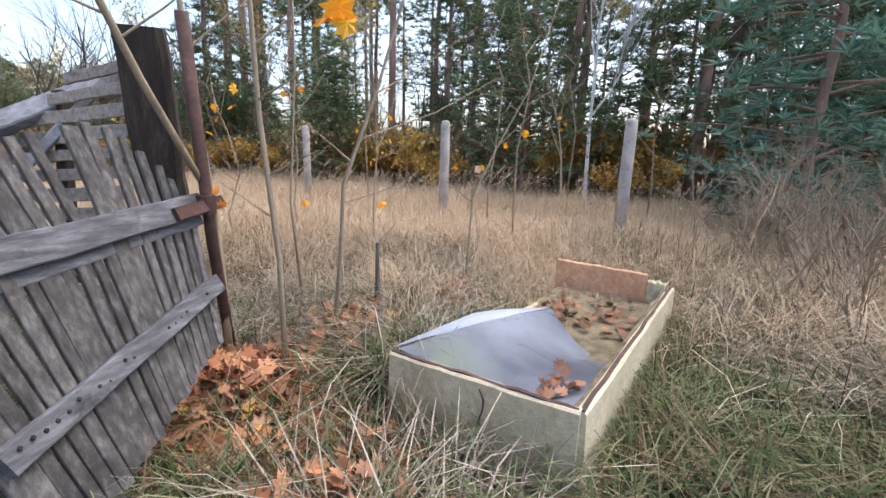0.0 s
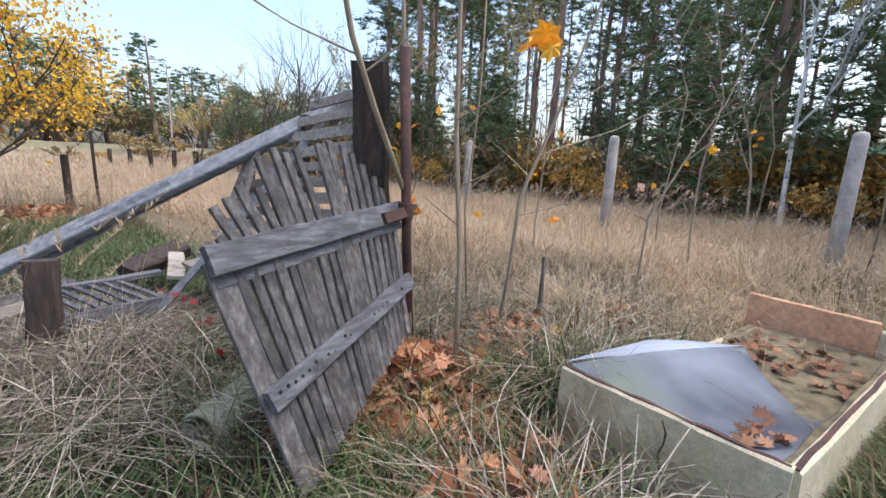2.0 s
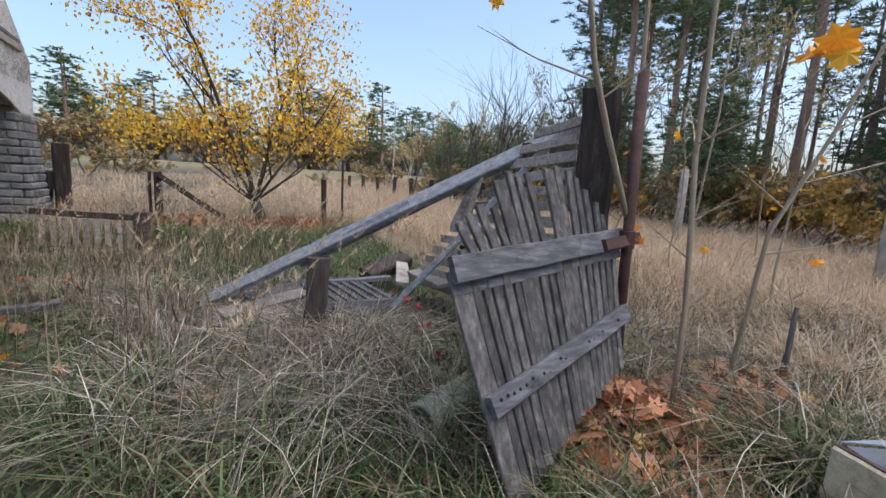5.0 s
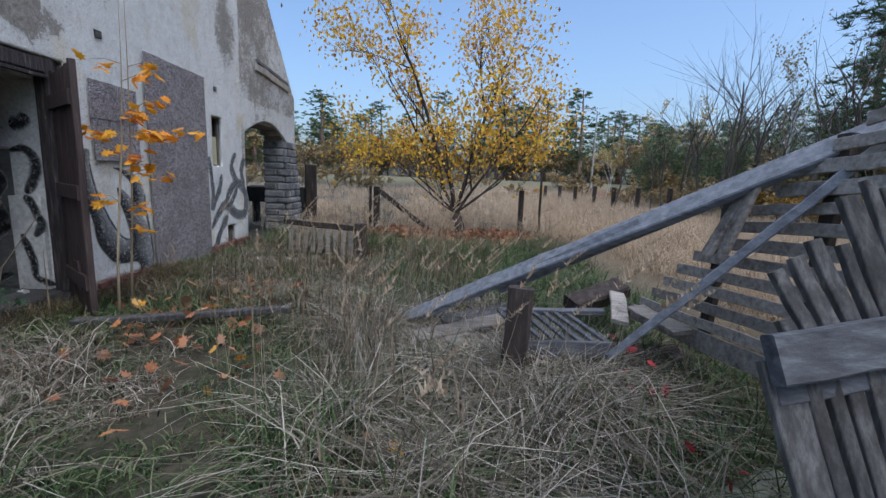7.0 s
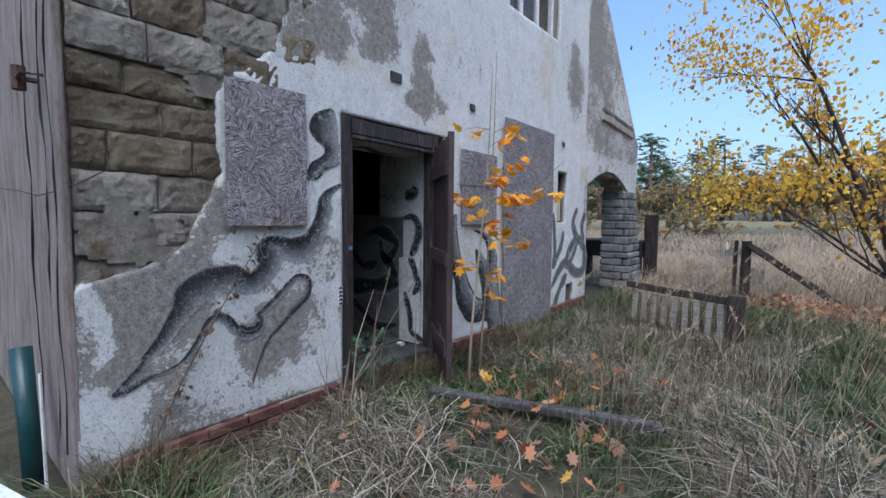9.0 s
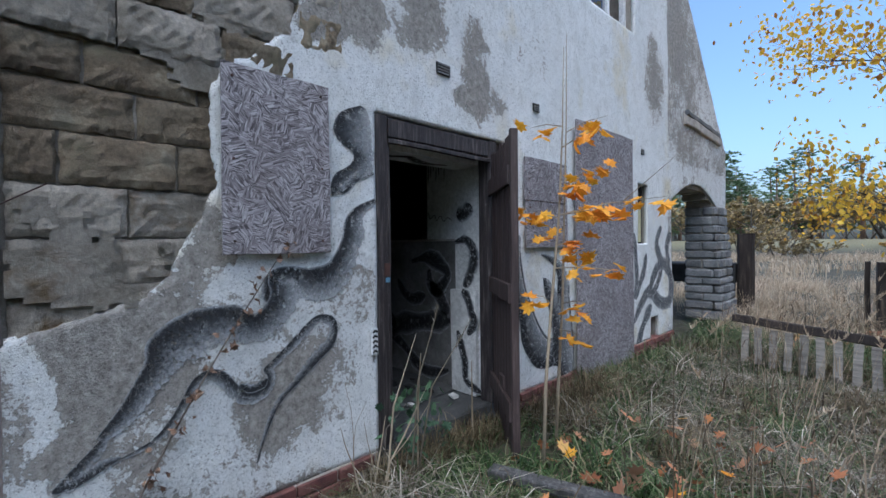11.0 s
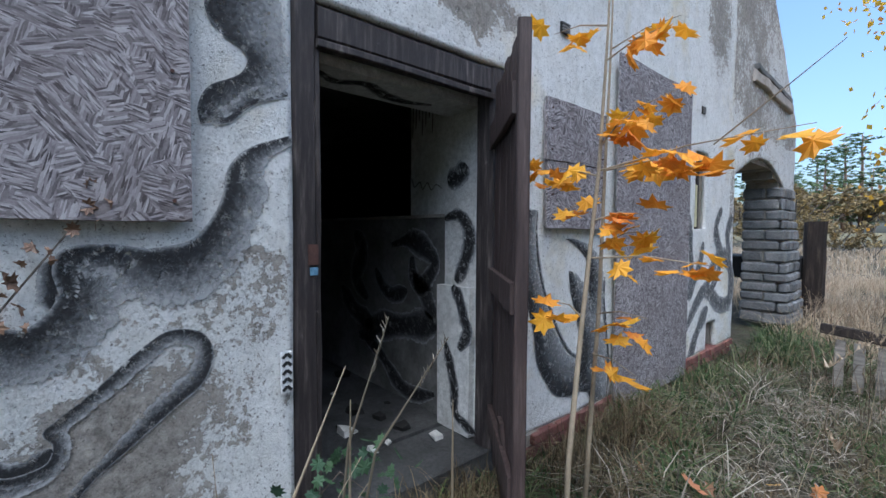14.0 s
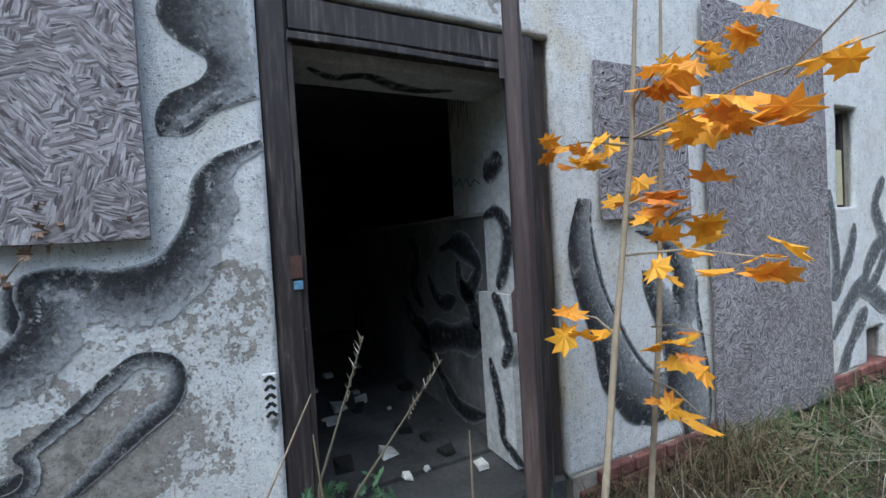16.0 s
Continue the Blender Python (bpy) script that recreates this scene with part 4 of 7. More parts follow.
# ---- stone pillar of the arch ----
def pillar():
    p = thing("stone_pillar", "battered pillar of rough grey stone blocks under the arch", "pillar", (-0.2, 7.6, 0), kind="structure")
    bm = bmesh.new()
    box(bm, (-0.44, 7.24, 0.0), (-0.04, 8.0, 2.1))
    part("core", bm, M_MORTAR, p)
    z, row = 0.0, 0
    while z < 2.0:
        h = random.uniform(0.13, 0.18)
        top = min(z + h, 2.03)
        k = 1 - z / 2.04
        x1, ya, yb = 0.01 + 0.17 * k, 7.2, 8.03 + 0.1 * k
        cuts = [ya, ya + (0.2 if row % 2 else 0.3), ya + (0.5 if row % 2 else 0.6), yb]
        for a, b in zip(cuts, cuts[1:]):
            xm = -0.12 + (0.12 if row % 2 else -0.06)
            for xa, xb in ((-0.47, xm), (xm, x1)):
                bm = bmesh.new()
                box(bm, (xa + 0.006, a + 0.007 + random.uniform(-0.012, 0.006), z + 0.007), (xb - 0.006 + random.uniform(-0.01, 0.012), b - 0.007, top - 0.005), 0.009)
                bevelled(bm, 0.026)
                part("stone", bm, M_STONE, p)
        z, row = top, row + 1


pillar()


# ---- sprayed paint on the walls ----
def smooth_line(pts, per=6):
    out, P = [], [Vector((*p, 0)) for p in pts]
    for i in range(len(P) - 1):
        a, b, c, d = P[max(0, i - 1)], P[i], P[i + 1], P[min(len(P) - 1, i + 2)]
        for k in range(per):
            t = k / per
            out.append(0.5 * ((2 * b) + (c - a) * t + (2 * a - 5 * b + 4 * c - d) * t * t + (3 * b - a - 3 * c + d) * t ** 3))
    out.append(P[-1])
    return out


def spray(parent, rows, shade, lift):
    """A thin skin of paint; shade: how far across the band, per column."""
    verts, val = [], []
    n = len(rows[0])
    for row in rows:
        for p, s in zip(row, shade):
            verts.append(lift(p.x, p.y))
            val.append(s)
    faces = [(i * n + j, i * n + j + 1, (i + 1) * n + j + 1, (i + 1) * n + j) for i in range(len(rows) - 1) for j in range(n - 1)]
    me = bpy.data.meshes.new("sprayed_band")
    me.from_pydata(verts, [], faces)
    me.materials.append(M_SPRAY)
    a = me.attributes.new("across", "FLOAT", "POINT")
    a.data.foreach_set("value", val)
    ob = new("sprayed_band", me)
    ob.parent = parent
    return tagged(ob, "grey sprayed band with a black outline")


def band(parent, dark, light, lift, inner=1.0):
    """Painted between a dark outline and a fading edge."""
    A, B = smooth_line(dark), smooth_line(light)
    ks = (-0.06, 0.0, 0.12, 0.3, 0.5, 0.7, 0.88, 1.0)
    rows = [[a.lerp(b, k) for k in ks] for a, b in zip(A, B)]
    spray(parent, rows, [0.35, 0.0, 0.02, 0.3 * inner, 0.55 * inner, 0.72 * inner, 0.9 * inner, 1.0], lift)


def stroke(parent, line, width, lift, core=0.0):
    """A sprayed line, dark in the middle."""
    P = smooth_line(line)
    rows = []
    for i, p in enumerate(P):
        d = (P[min(i + 1, len(P) - 1)] - P[max(i - 1, 0)]).normalized()
        s = Vector((-d.y, d.x, 0))
        w = width * (0.8 + 0.35 * noise.noise(p * 5)) * min(1, 0.35 + 4 * min(i, len(P) - 1 - i) / len(P))
        rows.append([p + s * w * k for k in (-1.15, -0.7, -0.35, 0.35, 0.7, 1.15)])
    spray(parent, rows, [1.3, 0.4 + core * 0.3, core, core, 0.3 + core * 0.3, 1.3], lift)


def on_gable(y, z):
    return (coat_x(y, z) + 0.005, y, z)


def edge(parent, line, width, lift, side=1, taper=0.25):
    """A sprayed outline: hard black on one side, fading away over its width on the other."""
    P = smooth_line(line)
    rows = []
    for i, p in enumerate(P):
        d = (P[min(i + 1, len(P) - 1)] - P[max(i - 1, 0)]).normalized()
        q = Vector((-d.y, d.x, 0)) * side
        w = width * (0.85 + 0.5 * noise.noise(p * 4)) * min(1, taper + 6 * min(i, len(P) - 1 - i) / len(P))
        rows.append([p + q * w * k for k in (-0.1, 0.0, 0.1, 0.25, 0.45, 0.65, 0.85, 1.0)])
    spray(parent, rows, [0.7, 0.05, 0.0, 0.14, 0.3, 0.46, 0.66, 1.1], lift)


W = render_skin
band(W, [(-0.1, 2.25), (-0.22, 2.19), (-0.27, 2.1), (-0.24, 2.02), (-0.15, 1.96), (-0.17, 1.89), (-0.26, 1.83), (-0.3, 1.76), (-0.3, 1.7)], [(-0.06, 2.24), (-0.03, 2.17), (-0.01, 2.1), (-0.005, 2.02), (-0.003, 1.96), (-0.003, 1.9), (-0.01, 1.85), (-0.13, 1.8), (-0.24, 1.72)], on_gable, 0.7)
edge(W, [(-0.3, 1.71), (-0.22, 1.72), (-0.13, 1.8), (-0.01, 1.85)], 0.06, on_gable)
edge(W, [(-0.01, 1.7), (-0.14, 1.64), (-0.21, 1.56), (-0.23, 1.46), (-0.28, 1.36), (-0.34, 1.3), (-0.45, 1.28), (-0.55, 1.3), (-0.64, 1.29), (-0.66, 1.24), (-0.65, 1.18), (-0.67, 1.12), (-0.73, 1.07), (-0.79, 1.09), (-0.83, 1.12), (-0.9, 1.12), (-0.95, 1.12), (-1.02, 1.11), (-1.12, 1.06), (-1.18, 1.0), (-1.19, 0.93), (-1.23, 0.85), (-1.29, 0.75), (-1.37, 0.65)], 0.18, on_gable)
edge(W, [(-1.34, 0.66), (-1.4, 0.6), (-1.47, 0.53), (-1.5, 0.49), (-1.43, 0.49), (-1.36, 0.52), (-1.29, 0.55)], 0.07, on_gable)
edge(W, [(-1.29, 0.55), (-1.18, 0.59), (-1.11, 0.66), (-1.06, 0.74), (-1.01, 0.82), (-0.94, 0.84), (-0.88, 0.81), (-0.83, 0.74), (-0.78, 0.69), (-0.7, 0.7), (-0.68, 0.75), (-0.7, 0.79), (-0.67, 0.82), (-0.58, 0.89), (-0.48, 0.98), (-0.4, 1.03), (-0.31, 1.01), (-0.28, 0.94), (-0.31, 0.85), (-0.4, 0.78), (-0.5, 0.7), (-0.62, 0.6), (-0.69, 0.47), (-0.74, 0.33)], 0.06, on_gable, -1)
stroke(W, [(-0.68, 0.74), (-0.72, 0.7), (-0.78, 0.7), (-0.82, 0.74)], 0.05, on_gable)
stroke(W, [(-0.66, 1.27), (-0.66, 1.2), (-0.67, 1.13)], 0.05, on_gable)
band(W, [(1.41, 1.49), (1.35, 1.31), (1.35, 1.14), (1.41, 0.94), (1.48, 0.75), (1.52, 0.56), (1.61, 0.42), (1.71, 0.32), (1.85, 0.28), (1.96, 0.28)], [(1.49, 1.48), (1.48, 1.31), (1.53, 1.07), (1.63, 0.86), (1.71, 0.71), (1.8, 0.6), (1.86, 0.55), (1.92, 0.52), (1.95, 0.52), (1.99, 0.52)], on_gable, 0.62)
band(W, [(1.83, 1.1), (1.86, 0.96), (1.92, 0.82), (1.97, 0.67), (1.99, 0.52), (1.97, 0.36), (1.99, 0.28), (2.1, 0.23), (2.12, 0.12), (2.01, 0.02)], [(1.89, 1.09), (2.03, 1.0), (2.13, 0.86), (2.24, 0.73), (2.33, 0.61), (2.37, 0.51), (2.37, 0.36), (2.36, 0.24), (2.33, 0.12), (2.14, 0.01)], on_gable, 0.7)
band(W, [(1.8, 1.31), (1.92, 1.26), (2.03, 1.18), (2.08, 1.08), (2.07, 0.94), (2.03, 0.83)], [(1.9, 1.31), (2.09, 1.26), (2.22, 1.17), (2.28, 1.03), (2.28, 0.86), (2.23, 0.74)], on_gable, 0.7)
edge(W, [(1.49, 1.48), (1.48, 1.31), (1.53, 1.07), (1.63, 0.86), (1.75, 0.66), (1.88, 0.53), (1.99, 0.52), (1.98, 0.67), (1.92, 0.82)], 0.03, on_gable)
edge(W, [(2.28, 1.03), (2.28, 0.86), (2.33, 0.61), (2.37, 0.36), (2.33, 0.12), (2.14, 0.01)], 0.05, on_gable, -1)
for line, wide in (([(3.82, 1.52), (3.88, 1.2), (3.91, 0.93), (3.84, 0.71)], 0.09), ([(4.21, 1.26), (4.12, 1.03), (3.95, 0.83), (3.87, 0.7)], 0.09),
                   ([(3.83, 0.42), (4.06, 0.64), (4.3, 0.76), (4.68, 0.58), (5.01, 0.58), (5.1, 0.83), (4.95, 1.06), (4.71, 1.11), (4.46, 0.97), (4.3, 0.76)], 0.13),
                   ([(4.75, 1.62), (4.58, 1.42), (4.64, 1.25), (4.8, 1.11)], 0.1), ([(5.1, 1.55), (4.95, 1.33), (5.03, 1.06)], 0.1), ([(4.77, 1.05), (4.52, 0.8), (4.32, 0.73)], 0.08), ([(4.36, 0.59), (4.09, 0.34), (3.89, 0.04)], 0.11)):
    stroke(W, line, wide, on_gable, 0.3)


# ---- old picket gate hanging off its rusty pole ----
G_TL, G_TR = Vector((4.175, -2.075, 0.95)), Vector((5.36, -1.83, 1.03))
G_BL, G_BR = Vector((4.28, -2.27, 0.44)), Vector((5.27, -2.0, 0.65))
def picket_gate():
    g = thing("picket_gate", "weathered grey wooden picket gate hanging askew on a rusty pole", "gate", (4.8, -2.05, 0.0))
    nrm = (G_TR - G_TL).cross(G_BL - G_TL).normalized()
    if nrm.y > 0:
        nrm = -nrm
    n = 19
    for i in range(n):
        k = (i + 0.45) / n
        a, b = G_TL.lerp(G_TR, k), G_BL.lerp(G_BR, k)
        d = (b - a)
        wide = 0.115 if i == 0 else random.choice((0.036, 0.04, 0.043, 0.047))
        if i in (6, 11):
            wide = 0.075
        drop = 0.62 + 0.1 * (1 - k) + random.uniform(-0.02, 0.02)
        low = b + d * drop * 1.0
        low.z = max(low.z, 0.03)
        rise_k = [0.04, 0.08, 0.2, 0.23, 0.27, 0.25, 0.38, 0.42, 0.4, 0.42, 0.08, 0.44, 0.46, 0.43, 0.39, 0.32, 0.24, 0.17, 0.06][i]
        fan = 0.05 - 0.06 * k if rise_k > 0.1 else 0.0
        if 6 < i < 11:
            fan = 0.03
        if i == 0:
            rise_k = -0.03
        hi = a - d.normalized() * rise_k + (G_TR - G_TL).normalized() * (-fan * 1.2)
        bm = bmesh.new()
        off = -nrm * (0.026 + random.uniform(0, 0.006))
        plank(bm, low + off, a + off, wide, 0.02, nrm, 0.002, 5)
        part("picket", bm, M_GREYWOOD, g)
        if rise_k > 0.05:
            bm = bmesh.new()
            plank(bm, a + off, hi + off - nrm * random.uniform(0.0, 0.02), wide * 1.12, 0.02, nrm, 0.002, 5, 0.85)
            part("picket_top", bm, M_GREYWOOD, g)
    rails = []
    for a, b, w in ((G_TL, G_TR, 0.115), (G_BL, G_BR, 0.09)):
        bm = bmesh.new()
        ext = (b - a).normalized() * 0.02
        plank(bm, a - ext, b + ext, w, 0.036, nrm, 0.003, 10)
        rails.append(part("rail", bm, M_RAIL, g, "nail-stained cross rail"))
    a, b = G_TL + Vector((0, 0, -0.09)), G_TR + Vector((0, 0, -0.085))
    bm = bmesh.new()
    plank(bm, a, b, 0.05, 0.03, nrm, 0.003, 10)
    part("rail", bm, M_RAIL, g)
    for i in range(26):
        k = (i + 0.5) / 26
        for own, a, b, dz in ((rails[0], G_TL, G_TR, -0.04), (rails[1], G_BL, G_BR, 0.0)):
            if random.random() < 0.8:
                c = a.lerp(b, k) + Vector((0, 0, dz + random.uniform(-0.02, 0.02))) + nrm * 0.018
                bm = bmesh.new()
                tube(bm, [c, c + nrm * 0.006], [0.009, 0.005], 6)
                part("nail", bm, M_BLACK, own)
    bm = bmesh.new()
    plank(bm, G_TR + Vector((-0.2, -0.06, -0.03)) + nrm * 0.02, G_TR + Vector((0.13, 0.0, 0.0)) + nrm * 0.02, 0.065, 0.03, nrm, 0.002, 6)
    part("hinge_strap", bm, M_RUST, g, "rusted steel hinge strap")


picket_gate()


def rusty_pole():
    p = thing("gate_pole", "slim rust-brown steel pole leaning in the leaf litter", "pole", (5.55, -1.75, 0))
    bm = bmesh.new()
    tube(bm, [(5.62, -1.72, -0.1), (5.42, -1.84, 0.8), (5.3, -1.9, 1.92)], [0.03, 0.03, 0.03], 10)
    shaft = part("pole_shaft", bm, M_RUST, p, smooth=True)
    bm = bmesh.new()
    tube(bm, [(5.39, -1.85, 0.98), (5.385, -1.852, 1.08)], [0.046, 0.046], 10)
    part("collar", bm, M_RUST, shaft)


rusty_pole()


def big_post():
    p = thing("gate_post", "thick tarred timber gate post, cracked and leaning slightly", "post", (5.5, -1.4, 0))
    bm = bmesh.new()
    plank(bm, (5.58, -1.42, -0.1), (5.29, -1.64, 1.87), 0.21, 0.2, (-0.7, -0.7, 0), 0.006, 14)
    part("post_shaft", bm, M_DARKWOOD, p)


big_post()


# ---- collapsed slatted crib behind the gate ----
def slatted_wall():
    s = thing("slatted_wall", "tilted remains of a grey slatted timber crib wall", "wall panel", (5.3, -0.5, 0.2))
    a0, b0 = Vector((5.0, 0.55, 0.32)), Vector((5.22, -1.5, 0.42))
    up = Vector((0.1, 0.05, 1.0))
    n = 13
    for i in range(n):
        k = i / (n - 1)
        y_cut = min(0.42, 0.6 - 1.14 * (0.2 + 1.27 * k)) + random.uniform(-0.03, 0.03)
        left = a0.lerp(b0, (0.55 - y_cut) / 2.05) + up * (k * 1.25)
        right = b0 + up * (k * 1.27) + Vector((0, 0, 0.02))
        bm = bmesh.new()
        w = 0.12 if i == 0 else random.uniform(0.055, 0.075)
        plank(bm, left, right, w, 0.02, (-1, -0.1, 0.1), 0.004, 6)
        part("slat", bm, M_SLAT, s)
    for k in (0.45, 0.75):
        c = a0.lerp(b0, k)
        for dx in (0.03,):
            bm = bmesh.new()
            plank(bm, c + Vector((dx + 0.02, 0, 0)), c + up * (0.45 + k) + Vector((dx + 0.02, 0, 0)), 0.08, 0.05, (-1, 0, 0), 0.003, 5)
            part("upright", bm, M_DARKWOOD, s)
    bm = bmesh.new()
    plank(bm, (4.93, -0.62, 0.95), (5.13, -0.66, 1.42), 0.07, 0.03, (-1, 0, 0), 0.003, 4)
    part("batten", bm, M_SLAT, s)
    bm = bmesh.new()
    plank(bm, (4.96, -0.7, 0.95), (5.1, -0.72, 1.4), 0.06, 0.03, (-1, 0, 0), 0.003, 4)
    part("batten", bm, M_SLAT, s)


slatted_wall()


def fallen_beams():
    top, low = Vector((5.55, -1.05, 1.69)), Vector((3.15, 0.72, 0.08))
    b = thing("fallen_beam", "long pale grey beam fallen slantwise onto the grass", "beam", low)
    bm = bmesh.new()
    plank(bm, low, top, 0.115, 0.06, (-0.35, -0.6, 0.65), 0.006, 14)
    part("beam_body", bm, M_BLUEWOOD, b)
    bm = bmesh.new()
    plank(bm, low.lerp(top, 0.1) + Vector((0, -0.02, -0.05)), low.lerp(top, 0.62) + Vector((0, -0.03, 0.035)), 0.045, 0.025, (-0.5, -0.8, 0.2), 0.004, 8)
    part("splinter", bm, M_BLUEWOOD, b, "half-split strip of the beam")
    bm = bmesh.new()
    plank(bm, low.lerp(top, 0.3) + Vector((0.06, 0.05, -0.06)), top + Vector((0.05, 0.04, 0.0)), 0.07, 0.035, (-0.5, -0.8, 0.2), 0.005, 8)
    part("lower_board", bm, M_BLUEWOOD, b)
    s = thing("fallen_strut", "thin grey strut leaning from the pile to the beam", "strut", (4.5, -0.5, 0.3))
    bm = bmesh.new()
    plank(bm, (4.5, -0.5, 0.29), top + Vector((-0.08, -0.06, -0.02)), 0.05, 0.045, (-0.4, -0.8, 0.3), 0.003, 10)
    part("strut_body", bm, M_BLUEWOOD, s)
    t = thing("fallen_board", "short weathered top board of the crib", "board", (5.5, -0.9, 1.5))
    bm = bmesh.new()
    plank(bm, (5.52, -0.98, 1.6), (5.34, -1.48, 1.68), 0.12, 0.03, (-1, -0.1, 0.2), 0.004, 6)
    part("board_body", bm, M_SLAT, t)


fallen_beams()


def stub_post():
    p = thing("stub_post", "short dark rotten timber post in the long grass", "post", (3.93, -0.5, 0))
    bm = bmesh.new()
    plank(bm, (3.9, -0.5, -0.1), (3.95, -0.44, 0.69), 0.15, 0.14, (-0.3, -1, 0), 0.006, 8)
    part("post_shaft", bm, M_DARKWOOD, p)


stub_post()


def low_bench():
    b = thing("low_bench", "broken low slatted bench of grey boards beside the post", "bench", (4.4, -0.2, 0))
    bm = bmesh.new()
    plank(bm, (4.02, -0.36, 0.27), (4.58, -0.33, 0.26), 0.11, 0.05, (-0.1, -1, 0.25), 0.004, 6)
    part("front_board", bm, M_RAIL, b)
    for k in range(7):
        x = 4.06 + k * 0.085
        bm = bmesh.new()
        plank(bm, (x, -0.3, 0.3), (x - 0.12, 0.25, 0.33), 0.035, 0.02, (0, 0, 1), 0.003, 4)
        part("slat", bm, M_RAIL, b)
    bm = bmesh.new()
    plank(bm, (3.95, 0.28, 0.32), (4.75, 0.25, 0.34), 0.08, 0.04, (0, 0, 1), 0.004, 5)
    part("back_board", bm, M_RAIL, b)
    for x in (4.45, 4.1):
        bm = bmesh.new()
        plank(bm, (x, -0.27, -0.05), (x, -0.28, 0.24), 0.16, 0.14, (0, -1, 0), 0.004, 4)
        part("leg", bm, M_DARKWOOD, b)


low_bench()


def debris():
    for i, (a, b, w, t, m) in enumerate((((4.75, -0.05, 0.36), (4.98, 0.55, 0.42), 0.12, 0.03, M_SLAT), ((4.9, 0.05, 0.44), (5.0, -0.4, 0.42), 0.15, 0.03, M_SLAT),
                                         ((4.6, 0.55, 0.3), (5.1, 0.75, 0.42), 0.2, 0.12, M_DARKWOOD), ((3.3, 0.2, 0.12), (4.0, 0.5, 0.18), 0.14, 0.03, M_SLAT),
                                         ((3.5, 0.5, 0.16), (4.3, 0.75, 0.24), 0.14, 0.03, M_GREYWOOD), ((4.55, -0.75, 0.05), (5.0, -0.9, 0.1), 0.14, 0.04, M_GREYWOOD),
                                         ((4.7, -0.2, 0.1), (5.15, -0.3, 0.14), 0.4, 0.1, M_DARKWOOD), ((3.35, 0.05, 0.07), (4.1, 0.12, 0.13), 0.12, 0.04, M_SLAT), ((3.5, -0.1, 0.06), (3.7, 0.5, 0.14), 0.16, 0.03, M_SLAT))):
        d = thing("loose_board", "splintered loose board in the collapsed timber pile", "board", Vector(a), "loose boards of the pile")
        bm = bmesh.new()
        plank(bm, a, b, w, t, (0, -0.3, 1), 0.006, 5)
        part("board_body", bm, m, d)


debris()

# concrete tube lying under the gate
def tube_pipe():
    t = thing("concrete_pipe", "mossy grey-green cement pipe lying under the gate", "pipe", (4.6, -1.6, 0.1))
    bm = bmesh.new()
    a, b = Vector((4.22, -1.72, 0.075)), Vector((4.85, -1.4, 0.09))
    d = (b - a).normalized()
    s = d.cross(Vector((0, 0, 1)))
    u = s.cross(d)
    rings = []
    for c, r in ((a, 0.1), (b, 0.1), (b, 0.08), (a, 0.08)):
        rings.append([bm.verts.new(c + (s * math.cos(k * 0.3927) + u * math.sin(k * 0.3927)) * r) for k in range(16)])
    for p, q in zip(rings, rings[1:] + rings[:1]):
        for k in range(16):
            bm.faces.new((p[k], p[(k + 1) % 16], q[(k + 1) % 16], q[k]))
    part("pipe_wall", bm, M_TUBE, t, smooth=True)


tube_pipe()


